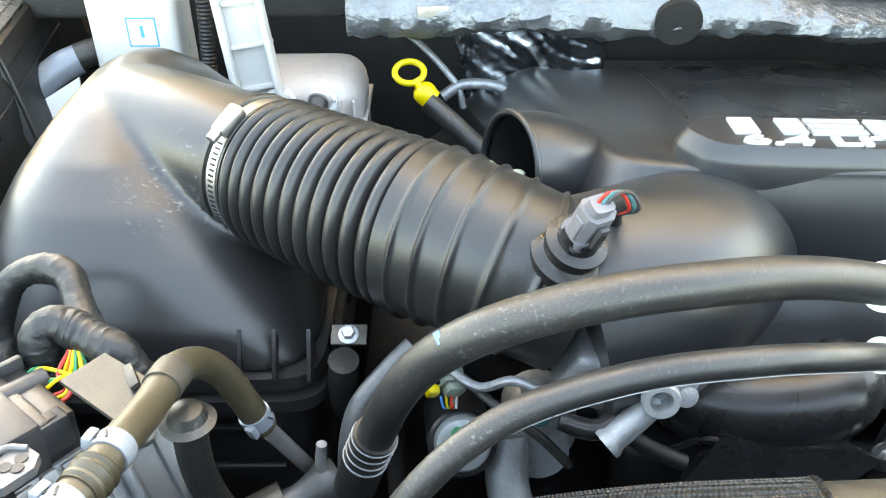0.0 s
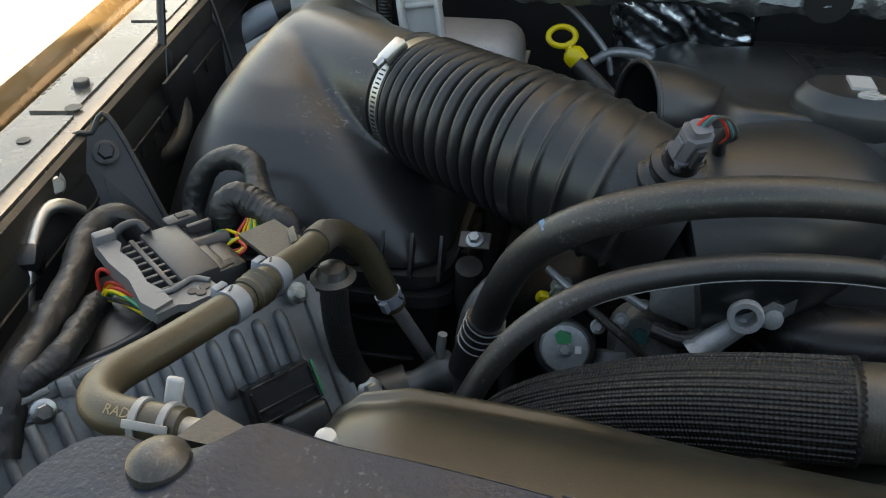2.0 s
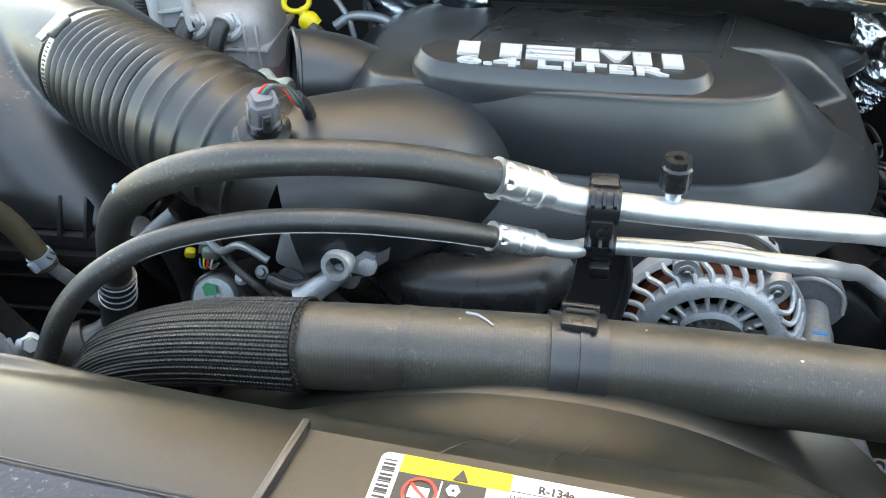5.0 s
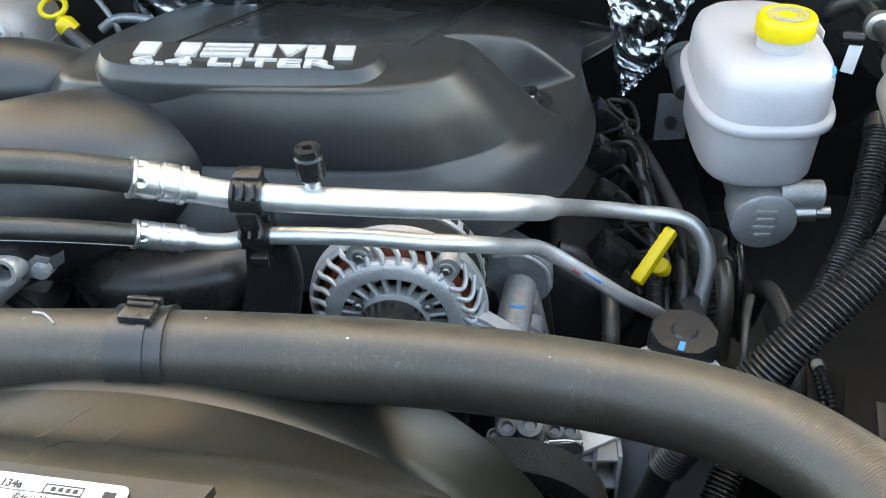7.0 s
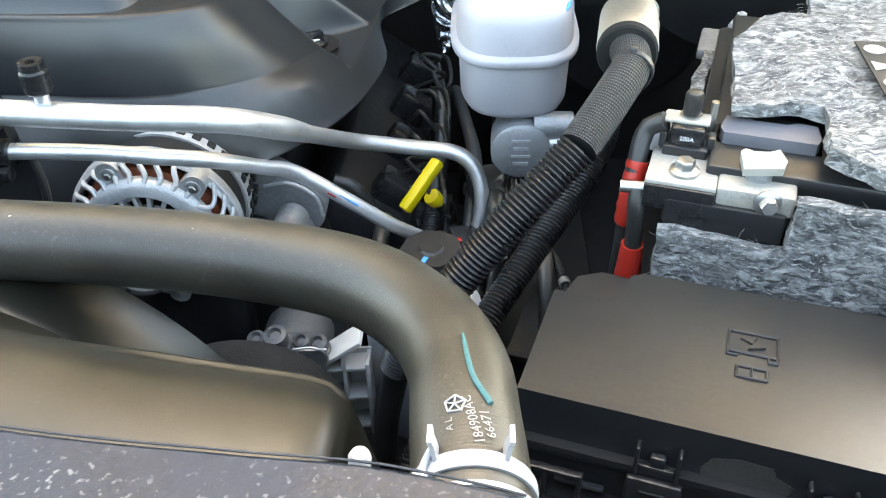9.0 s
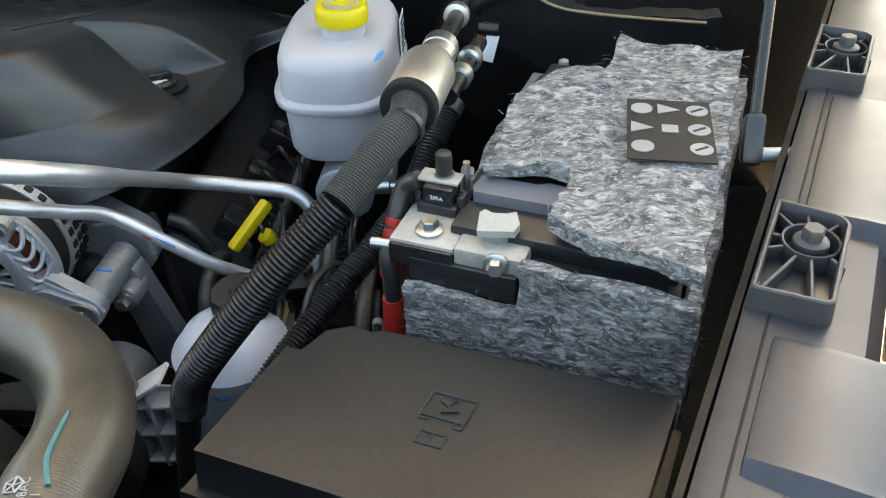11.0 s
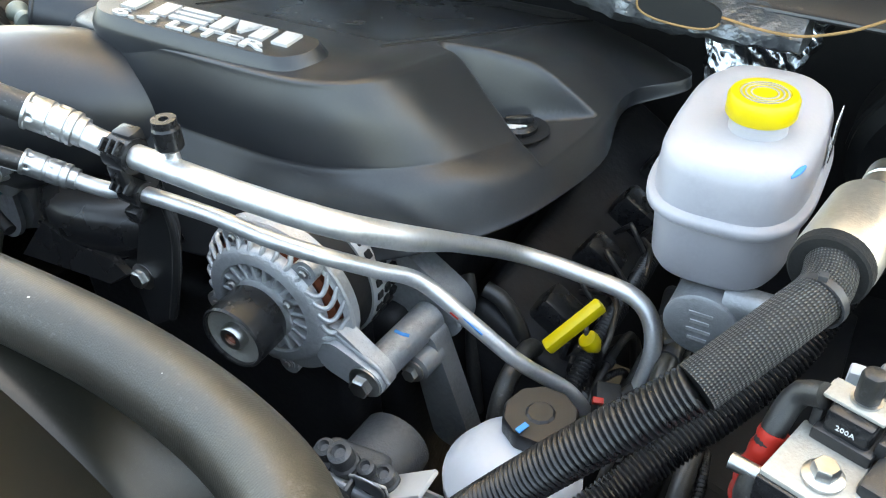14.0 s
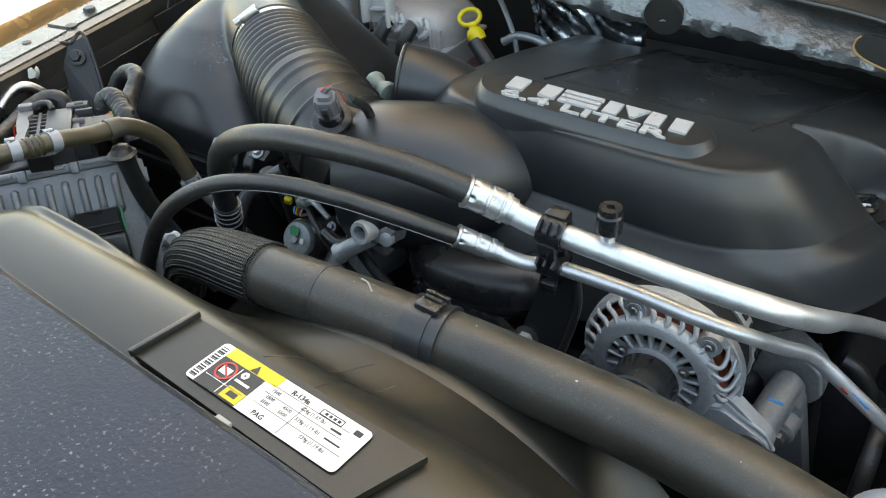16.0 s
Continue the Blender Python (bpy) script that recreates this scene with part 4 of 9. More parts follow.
part("lettering", text_mesh("6.4 LITER", 0.0178, m, 0.0014, 0.0004), CHROME, badge)

# ---- air box, bellows duct ----
t = thing("air_filter_box", (-0.235, 0.66, 0.93), "large black plastic domed air filter housing", "air box")
DOME = [(1.085, -.237, .684, .145, .184, 9.0), (1.10, -.239, .683, .142, .182, 6.0), (1.12, -.243, .682, .137, .178, 4.2), (1.16, -.258, .688, .112, .160, 3.2), (1.19, -.266, .697, .087, .140, 2.8), (1.215, -.270, .712, .062, .115, 2.5), (1.235, -.272, .725, .038, .075, 2.2), (1.247, -.274, .732, .012, .03, 2)]
rings = [[Vector((x, y, z)) for x, y in rounded(hx, hy, 96, e, cx, cy)] for z, cx, cy, hx, hy, e in DOME]
dome = skin(rings)
neck = tube([(-.285, .722, 1.182), (-.26, .705, 1.190), (-.19, .655, 1.199), (-.122, .607, 1.201)], lambda s: 0.054 + 0.009 * (1 - s) if s > 0.08 else 0.046, 40, 24)
lid = part("lid", merge(dome, neck), AIRBOX, t, smooth=180)
rm = lid.modifiers.new("remesh", "REMESH")
rm.mode, rm.voxel_size, rm.use_smooth_shade = "VOXEL", 0.0045, True
sm = lid.modifiers.new("smooth", "SMOOTH")
sm.factor, sm.iterations = 0.5, 8
part("flange", bevel(skin([[Vector((x, y, z)) for x, y in rounded(.150, .190, 96, 12, -.237, .684)] for z in (1.074, 1.086)]), 0.002), PLASTIC, t)
part("lower_flange", bevel(skin([[Vector((x, y, z)) for x, y in rounded(.154, .194, 96, 12, -.237, .684)] for z in (1.054, 1.066)]), 0.002), PLASTIC, t)
part("lower_box", skin([[Vector((x, y, z)) for x, y in rounded(.146 - d, .186 - d, 96, 10, -.237, .684)] for z, d in ((0.88, 0.02), (1.075, 0.0))]), PLASTIC, t)
for x, z in ((-.19, 1.03), (-.19, .985), (-.19, .94)):
    part("box_bead", block((0.13, 0.006, 0.005), (x, .4985, z), 0.002), PLASTIC, t)
for y in (.56, .66, .76):
    part("edge_clip", block((0.010, 0.030, 0.040), (-.084, y, 1.062), 0.003), BLACKGLOSS, t, "black edge clip")
for k in range(3):
    part("corner_rib", prism([(0, 0), (0.030, 0), (0.030, 0.014), (0.020, 0.036), (0.0, 0.004)], 0.003, frame_of((-0.151 + 0.0265 * k, 0.492, 1.085), (0, 1, 0), (0, 0, 1)), 0.0006, 1), PLASTIC, t)

DUCT = [(-.1475, .627, 1.201), (-.0797, .5755, 1.2014), (-.0042, .5287, 1.198), (.05, .502, 1.190), (.100, .490, 1.170)]
line = resample(spline(DUCT, 200), 361)
def duct_r(s):
    """A plain cuff, eleven growing folds, then a smooth barrel with raised rings."""
    if s < 0.085:
        return 0.0568 + (0.0022 if s < 0.022 or s > 0.075 else 0.0)
    if s < 0.56:
        u = (s - 0.085) / 0.475
        ph = (11 * u ** 0.93) % 1.0
        return 0.0515 + 0.002 * u + (0.0098 + 0.0014 * u) * abs(math.sin(math.pi * ph)) ** 0.55
    r = 0.0640 - 0.0055 * ((s - 0.56) / 0.44)
    for c in (0.61, 0.67, 0.735, 0.805, 0.875):
        r += 0.0030 * math.exp(-((s - c) / 0.006) ** 2)
    return r
t = thing("intake_duct", (-0.02, 0.53, 1.12), "black ribbed rubber bellows intake duct", "duct")
part("bellows", sweep(line, duct_r, 48), BELLOWS, t, smooth=60)
band = part("hose_clamp", sweep(line[11:25], 0.0574, 48), STEEL, t, "bright steel worm-drive band clamp")
BC, BD = line[18], (line[24] - line[12]).normalized()
BU = (Vector((0.06, -0.60, 0.80)) - BD * Vector((0.06, -0.60, 0.80)).dot(BD)).normalized()
BV = BD.cross(BU)
part("screw_housing", block((0.026, 0.013, 0.010), frame_of(BC + BU * 0.0618, BV, BD), 0.002), STEEL, band)
part("screw", tube([BC + BU * 0.0635 + BV * 0.012, BC + BU * 0.0635 + BV * 0.021], 0.0045, 12, 4), STEEL, band)
for k in range(22):
    a = 0.30 + 0.075 * k
    n_ = BU * math.cos(a) + BV * math.sin(a)
    w_ = BV * math.cos(a) - BU * math.sin(a)
    part("band_slot", block((0.0016, 0.0055, 0.0006), frame_of(BC + n_ * 0.0575, w_, BD), 0), DARK, band)
# air temperature sensor
t = thing("air_sensor", (0.088, 0.455, 1.225), "grey plug on a black air temperature sensor in the duct", "sensor")
ax = Vector((0.25, -0.45, 1)).normalized()
B0 = Vector((0.086, 0.462, 1.222))
part("boss", lathe([(0.025, -0.004), (0.026, 0.002), (0.026, 0.006), (0.021, 0.008), (0.019, 0.010), (0.019, 0.016), (0.0205, 0.017), (0.0205, 0.020), (0.014, 0.022), (0.013, 0.032)], B0, ax, 32), BLACKGLOSS, t)
SM = axis_matrix(B0 + ax * 0.043, ax) @ Matrix.Diagonal((0.86, 0.86, 0.92, 1))
plug = part("plug", prism([(-0.012, -0.006), (-0.007, -0.011), (0.007, -0.011), (0.012, -0.006), (0.012, 0.006), (0.007, 0.011), (-0.007, 0.011), (-0.012, 0.006)], 0.030, SM @ Matrix.Translation((0, 0, -0.016)), 0.0015, 2), LILAC, t, "pale grey electrical plug")
part("collar", prism(rounded(0.0135, 0.0125, 24, 5), 0.007, SM @ Matrix.Translation((0, 0, -0.017)), 0.001, 2), LILAC, plug)
part("latch", block((0.008, 0.005, 0.022), SM @ Matrix.Translation((0.0, -0.0135, -0.002)), 0.0015), GREYPL, plug)
for x in (-0.0128, 0.0128):
    part("side_rib", block((0.0025, 0.010, 0.024), SM @ Matrix.Translation((x, 0, -0.003)), 0.0008, 1), LILAC, plug)
part("latch_window", block((0.005, 0.0010, 0.008), SM @ Matrix.Translation((0.0, -0.0162, 0.001)), 0.0003, 1), INK, plug)
part("lower_lip", prism(rounded(0.0145, 0.0135, 24, 5), 0.003, SM @ Matrix.Translation((0, 0, -0.019)), 0.0008, 1), GREYPL, plug)
part("boot", prism(rounded(0.0085, 0.0075, 20, 4), 0.008, SM @ Matrix.Translation((0, 0, 0.013)), 0.001, 2), LILAC, plug)
for c, mm in ((0, RED), (1, TEAL), (2, GREYPL)):
    b0 = B0 + ax * 0.062 + Vector((-0.003 + 0.003 * c, 0, 0))
    part("wire", tube([b0, b0 + Vector((0.006, 0.002, 0.006)), b0 + Vector((0.016, 0.008, 0.002)), b0 + Vector((0.022, 0.012, -0.012)), B0 + Vector((0.030, 0.016, 0.022))], 0.0012, 6, 18), mm, t)
part("wire_loom", tube([B0 + ax * 0.058 + Vector((0.022, 0.012, -0.004)), B0 + Vector((0.032, 0.016, 0.024)), B0 + Vector((0.034, 0.022, 0.0)), B0 + Vector((0.03, 0.03, -0.02))], 0.005, 12, 16), TAPE, t)

# ---- refrigerant lines ----
t = thing("suction_hose", (0.12, 0.39, 1.1), "thick black rubber refrigerant hose with a crimped aluminium end", "hose")
sline = resample(spline([(-.039, .403, 1.119), (-.011, .381, 1.203), (.044, .368, 1.247), (.112, .368, 1.266), (.160, .378, 1.263), (.215, .402, 1.251), (.279, .425, 1.225)], 200), 80)
for k in range(90):
    sline = [sline[0]] + [(a + b * 2 + c) / 4 for a, b, c in zip(sline, sline[1:], sline[2:])] + [sline[-1]]
part("hose", sweep(sline, 0.0127, 24), RUBBER, t)
part("sleeve", tube([(-.056, .412, 1.062), (-.047, .408, 1.094), (-.038, .402, 1.123)], lambda s: 0.0152, 24, 20), PLASTIC, t, "dark crimped end sleeve")
for p in ((-.0465, .4078, 1.0955), (-.0440, .4063, 1.1035), (-.0415, .4047, 1.1115), (-.0390, .4030, 1.1195)):
    part("crimp_ring", lathe([(0.0145, -0.0008), (0.0158, -0.0007), (0.0161, 0.0), (0.0158, 0.0007), (0.0145, 0.0008)], p, (.009, -.0055, .029), 28, None, True), CASTDULL, t, "metal crimp ring")
BT = [(.279, .425, 1.225), (.304, .436, 1.210), (.335, .441, 1.200), (.377, .442, 1.196), (.467, .443, 1.191), (.542, .450, 1.185), (.578, .497, 1.151), (.593, .563, 1.106), (.622, .621, 1.065), (.679, .644, 1.044), (.735, .643, 1.034), (.757, .628, 1.000), (.751, .605, .94), (.745, .59, .88)]
def crimp_r(s):
    return (0.0150 if s > 0.06 else 0.0158) - (0.0009 if 0.40 < s < 0.46 or 0.70 < s < 0.76 else 0.0) if s < 0.86 else 0.0128
def dents(s, a):
    """Rows of pressed dents round a crimped sleeve."""
    row = int(s * 4.6)
    return 1 - 0.15 * max(0.0, math.sin(6 * a + row * 1.6)) ** 2 * max(0.0, math.sin(s * 4.6 * math.pi)) ** 2 if 0.08 < s < 0.84 else 1.0
part("crimp", tube([(.272, .421, 1.228), (.29, .430, 1.2185), (.312, .439, 1.207)], crimp_r, 72, 60, dents), FERRULE, t, "crimped aluminium ferrule")
part("pipe", tube(BT, lambda s: 0.0108 - 0.0023 * max(0.0, min(1.0, (s - 0.43) / 0.09)) ** 1.4, 22, 110), ALU, t, "bright bent aluminium pipe")
part("service_port", lathe([(0.006, -0.012), (0.006, 0.006), (0.008, 0.007), (0.008, 0.01)], (.402, .446, 1.205), (0, 0, 1), 18), ALU, t)
part("valve_cap", lathe([(0.010, 0), (0.0115, 0.002), (0.0115, 0.018), (0.010, 0.02), (0.010, 0.026), (0.004, 0.026), (0.004, 0.023)], (.402, .446, 1.213), (0, 0, 1), 12), BLACKGLOSS, t, "black ribbed valve cap")
part("paint_mark", block((0.004, 0.008, 0.0012), frame_of((.004, .372, 1.230), (1, 0.2, 0.6), (0, 1, 0.6)), 0), FADEBLUE, t, "blue paint dot")
for k in range(9):
    c = Vector((.19 + 0.008 * k, .389 + 0.0033 * k, 1.2485 - 0.0026 * k))
    part("print_dash", block((0.005, 0.0008, 0.003), frame_of(c + Vector((0, -0.0005, 0)), (1, 0.41, -0.32), (0, -0.5, 0.9)), 0), LIGHTGREY, t)
t = thing("liquid_hose", (0.12, 0.33, 1.1), "slim black rubber refrigerant hose with white printed lettering", "hose")
part("hose", tube([(-.055, .285, 1.06), (-.043, .29, 1.115), (-.011, .305, 1.178), (.038, .327, 1.212), (.106, .342, 1.228), (.175, .352, 1.230), (.234, .373, 1.214), (.278, .404, 1.187)], 0.0085, 20, 70), RUBBER, t)
LH = [(-.043, .29, 1.115), (-.011, .305, 1.178), (.038, .327, 1.212), (.106, .342, 1.228), (.175, .352, 1.230), (.234, .373, 1.214), (.278, .404, 1.187)]
part("print_line", sweep([q + Vector((0.001, -0.0070, -0.0050)) for q in resample(spline(LH, 120), 80)], 0.00042, 6), LIGHTGREY, t, "thin white printed line")
for k in range(26):
    if k % 7 == 5:
        continue
    q = resample(spline(LH, 120), 80)
    c, d = q[4 + k], (q[5 + k] - q[3 + k]).normalized()
    nn = Vector((0.25, -0.62, 0.45))
    nn = (nn - d * nn.dot(d)).normalized()
    part("print_dash", block((0.0013, 0.0003 + 0.0004 * (k % 3), 0.0003), frame_of(c + nn * 0.0085, d, d.cross(nn)), 0), GREYPL, t)
part("crimp", tube([(.272, .402, 1.190), (.290, .412, 1.180), (.308, .421, 1.171)], lambda s: crimp_r(s) * 0.72, 72, 60, dents), FERRULE, t, "crimped aluminium ferrule")
part("pipe", tube([(.30, .417, 1.174), (.33, .430, 1.162), (.355, .440, 1.161), (.429, .447, 1.156), (.481, .447, 1.152), (.523, .458, 1.142), (.556, .490, 1.115), (.581, .517, 1.092), (.623, .527, 1.056), (.665, .538, 1.017), (.702, .563, .976), (.72, .575, .94)], 0.0072, 18, 90), ALU, t, "bright bent aluminium pipe")
part("pen_mark", tube([(.612, .5195, 1.0700), (.624, .5215, 1.0600), (.636, .5235, 1.0495)], 0.0011, 8, 10), BLUE, t, "blue pen line")
part("pen_mark", tube([(.609, .5170, 1.0690), (.616, .5185, 1.0630)], 0.0009, 8, 6), RED, t, "red pen line")
t = thing("pipe_bracket", (.352, .45, 1.04), "black plastic clip and arm holding both aluminium pipes", "bracket")
for q, r in (((.352, .441, 1.198), 0.0150), ((.352, .440, 1.161), 0.0115)):
    part("clip", lathe([(r - 0.0045, -0.012), (r, -0.012), (r, 0.012), (r - 0.0045, 0.012)], q, (1, 0, -0.05), 24, None, True), BLACKGLOSS, t)
    for dx in (-0.008, 0.0, 0.008):
        part("clip_rib", block((0.003, 0.012, 0.012), Matrix.Translation(q) @ pose(dx, -0.010, 0.010, 40, 0, 0), 0.001), BLACKGLOSS, t)
part("clip_body", block((0.022, 0.016, 0.074), pose(.352, .452, 1.180, 6, 0, 0), 0.003), BLACKGLOSS, t)
part("clip_face", block((0.018, 0.010, 0.026), pose(.352, .431, 1.180, 6, 0, 0), 0.003), BLACKGLOSS, t)
part("clip_foot", block((0.016, 0.014, 0.014), pose(.354, .434, 1.143, 10, 0, 0), 0.003), BLACKGLOSS, t)
part("clip_pin", lathe([(0.0015, 0), (0.004, 0), (0.004, 0.002), (0.0015, 0.002)], (.352, .4255, 1.182), (0, -1, 0.1), 16, None, True), BLACKGLOSS, t)
arm = prism([(-0.020, 0.0), (0.016, 0.0), (0.020, -0.03), (0.014, -0.075), (0.0, -0.13), (-0.03, -0.15), (-0.04, -0.11), (-0.034, -0.075), (-0.024, -0.04)], 0.008, frame_of((.358, .458, 1.152), (1, 0, 0), (0, 0.12, 1)), 0.002, 2)
part("arm", arm, PLASTIC, t, "black pressed bracket arm")
part("arm_edge", tube([(.374, .448, 1.150), (.378, .446, 1.120), (.371, .442, 1.077), (.357, .436, 1.024)], 0.004, 10, 20), PLASTIC, t)
add_bolt(t, 0.009, 0.010, (.328, .440, 1.060), (0, -1, 0.1), STEEL)

# ---- radiator hose ----
t = thing("radiator_hose", (0.4, 0.25, 1.1), "thick dusty olive-black upper radiator hose", "hose")
RH = [(-.030, .316, 1.062), (-.006, .307, 1.108), (.038, .290, 1.150), (.102, .269, 1.187), (.178, .256, 1.2065), (.288, .262, 1.206), (.399, .270, 1.199), (.51, .272, 1.192), (.607, .258, 1.192), (.68, .230, 1.198), (.722, .190, 1.204), (.742, .145, 1.212), (.747, .098, 1.22), (.75, .06, 1.222), (.751, .03, 1.220), (.752, -.02, 1.212)]
whole = resample(spline(RH, 400), 320)
cuff = min(range(320), key=lambda i: (whole[i] - Vector(RH[4])).length)
part("hose", sweep(whole[cuff - 3:], 0.0262, 30), OLIVE, t)
line = resample(whole[:cuff + 1], 64)
def pleats(s, a):
    """Fine lengthwise cords, drawn into deeper folds at the gathered end."""
    g = max(0.0, 1 - s / 0.68)
    cord = math.sin(34 * a + 0.8 * math.sin(2.5 * s + 2 * a))
    fold = math.sin(15 * a + 1.3 * math.sin(4.5 * s + 2 * a) + 0.9 * math.sin(3 * a))
    return 1 + 0.013 * cord * (1 - 0.6 * g) + 0.075 * g * (abs(fold) ** 0.6 * (1 if fold > 0 else -1)) + (0.012 * math.sin(41 * a) if s > 0.985 else 0.0)
part("woven_sleeve", sweep(line, lambda s: 0.0282 - 0.0075 * (1 - s) ** 1.6, 300, True, pleats), BRAID, t, "black pleated woven protective sleeve")
SE = axis_matrix((.1785, .2560, 1.2066), (1, -0.02, 0.06))
part("stitched_edge", sweep([SE @ Vector((0.0283 * math.cos(a), 0.0283 * math.sin(a), 0.0010 * math.sin(44 * a))) for a in [2 * math.pi * k / 300 for k in range(301)]], 0.0008, 6, False), BRAID, t, "stitched frayed sleeve edge")
line = resample(spline(RH, 260), 200)
def near_i(x):
    return min(range(len(line)), key=lambda i: abs(line[i].x - x) + (5 if line[i].y < 0.2 else 0))
i0 = near_i(0.336)
part("strap", sweep(line[i0 - 3:i0 + 4], lambda s: 0.0284 + 0.0010 * (1 if s < 0.12 or s > 0.88 else 0), 36), PLASTIC, t, "black plastic hose strap")
part("strap_rib", sweep(line[i0:i0 + 2], 0.0296, 36), PLASTIC, t)
part("strap_neck", skin([[Vector((.333 + dx, .262 - 0.018 * k + dy, 1.178 - 0.020 * k)) for dx, dy in ((-w, -0.006), (w, -0.006), (w, 0.006), (-w, 0.006))] for k, w in ((0, 0.016), (0.5, 0.011), (1.0, 0.010), (1.6, 0.014))]), BLACKGLOSS, t)
clamp = part("spring_clamp", lathe([(0.0262, -0.0040), (0.0276, -0.0040), (0.0280, -0.0030), (0.0280, 0.0030), (0.0276, 0.0040), (0.0262, 0.0040)], (.7500, .0585, 1.2220), (-0.03, 1, 0.02), 48, None, True), CLAMPWHITE, t, "white flat spring clamp band")
part("clamp_ring", lathe([(0.0262, -0.0012), (0.0280, -0.0012), (0.0280, 0.0012), (0.0262, 0.0012)], (.7505, .0465, 1.2215), (-0.03, 1, 0.02), 48, None, True), CLAMPWHITE, clamp)
for x, lean in ((.7350, -0.25), (.7640, 0.25)):
    base = Vector((x, .0630, 1.2220 + math.sqrt(0.0278 ** 2 - (x - .75) ** 2)))
    up = Vector((lean, 0.25, 1)).normalized()
    rows = []
    for h, w in ((-0.002, 0.0045), (0.003, 0.0042), (0.0065, 0.0032), (0.0085, 0.0048), (0.0100, 0.0046)):
        c = base + up * h
        rows.append([c + Vector((-0.0010, -w, 0)), c + Vector((0.0010, -w, 0)), c + Vector((0.0010, w, 0)), c + Vector((-0.0010, w, 0))])
    part("clamp_ear", bevel(skin(rows), 0.0004, 1), CLAMPWHITE, clamp)
part("clamp_leg", tube([(.7335, .0640, 1.2470), (.7300, .0570, 1.2430), (.7310, .0500, 1.2430), (.7350, .0465, 1.2465)], 0.0018, 8, 16), CLAMPWHITE, clamp)
def on_hose(p, lift=0.0006):
    """Moves a point to the radiator hose's surface."""
    p = Vector(p)
    c = min(line, key=lambda q: (q - p).length)
    return c + (p - c).normalized() * (0.0262 + lift)
part("paint_stripe", sweep([on_hose(q) for q in resample(spline([(.745, .141, 1.244), (.748, .118, 1.245), (.751, .104, 1.246), (.758, .090, 1.246)], 40), 30)], lambda s: 0.0007 + 0.0005 * min(1.0, s * 5) + 0.0003 * s, 6), TEAL, t, "teal paint stripe")
def hose_print(body, size, at, u, v):
    bm = text_mesh(body, size, frame_of(at, u, v))
    for vv in bm.verts:
        vv.co = on_hose(vv.co)
    return part("print", bm, LIGHTGREY, t)
hose_print("184908AC", 0.0064, (.7500, .0800, 1.248), (-0.25, 1.0, -0.05), (-1.0, 0.0, 0.1))
hose_print("66471", 0.0064, (.7565, .0770, 1.247), (-0.25, 1.0, -0.05), (-1.0, 0.0, 0.1))
hose_print("A L", 0.0052, (.7400, .0770, 1.247), (-0.12, 1.0, -0.05), (-1.0, 0.0, 0.1))
pent = [on_hose(Vector((.7420, .0885, 1.248)) + Vector((0.0052 * math.cos(a), 0.0052 * math.sin(a), 0))) for a in [radians(90 + 72 * k) for k in range(6)]]
part("print", sweep(pent, 0.0006, 6), LIGHTGREY, t)
for k in range(5):
    part("print", sweep([on_hose((.7420, .0885, 1.248)), pent[k]], 0.0005, 6), LIGHTGREY, t)
part("scuff", sweep([on_hose(q) for q in ((.272, .268, 1.235), (.279, .267, 1.235), (.285, .262, 1.235), (.289, .258, 1.235))], lambda s: 0.0010 - 0.0004 * s, 6), LIGHTGREY, t, "white scuff mark")
for k in range(4):
    x = 0.27 + 0.10 * k
    part("paint_speck", lathe([(0.0005, -0.0003), (0.0005 + 0.0003 * (k % 3), 0), (0.0003, 0.0002)], on_hose((x + 0.008 * math.sin(k * 2.3), 0.262 + 0.012 * math.sin(k * 1.7), 1.24), 0), (0, 0, 1), 6), BEIGE, t)
part("strap_lock", block((0.021, 0.016, 0.007), pose(.337, .268, 1.2325, -4, 0, -4), 0.002), BLACKGLOSS, t)
part("lock_lip", block((0.022, 0.004, 0.005), pose(.337, .279, 1.2335, -12, 0, -4), 0.001), BLACKGLOSS, t)
part("lock_slot", block((0.016, 0.003, 0.0012), pose(.337, .2725, 1.2366, -6, 0, -4), 0), INK, t)
j2 = near_i(0.241)
part("joint_line", sweep(line[j2 - 1:j2 + 1], 0.0267, 30), RUBBER, t)

def lobe(c1, r1, c2, r2, n=14):
    """Outline round two circles."""
    (x1, y1), (x2, y2) = c1, c2
    d = math.atan2(y2 - y1, x2 - x1)
    k = math.acos(max(-1, min(1, (r1 - r2) / math.hypot(x2 - x1, y2 - y1))))
    out = [(x2 + r2 * math.cos(d - k + 2 * k * i / n), y2 + r2 * math.sin(d - k + 2 * k * i / n)) for i in range(n + 1)]
    return out + [(x1 + r1 * math.cos(d + k + (2 * math.pi - 2 * k) * i / n), y1 + r1 * math.sin(d + k + (2 * math.pi - 2 * k) * i / n)) for i in range(n + 1)]

# ---- alternator ----
t = thing("alternator", (.452, .50, .97), "cast aluminium alternator with black pulley", "alternator")
AC = Vector((.452, .462, 1.055))
def ringbar(name, prof, mat=CAST, lab=""):
    return part(name, lathe(prof, AC, (0, 1, 0), 56, None, True), mat, t, lab)
ringbar("hub", [(0.016, -0.006), (0.026, -0.006), (0.031, -0.003), (0.031, 0.010), (0.016, 0.010)])
ringbar("front_ring", [(0.0465, -0.002), (0.048, -0.0035), (0.057, -0.0032), (0.0615, 0.0), (0.063, 0.003), (0.062, 0.010), (0.0465, 0.010)])
ringbar("outer_rim", [(0.0730, 0.017), (0.0755, 0.0145), (0.0795, 0.018), (0.0800, 0.031), (0.0730, 0.031)])
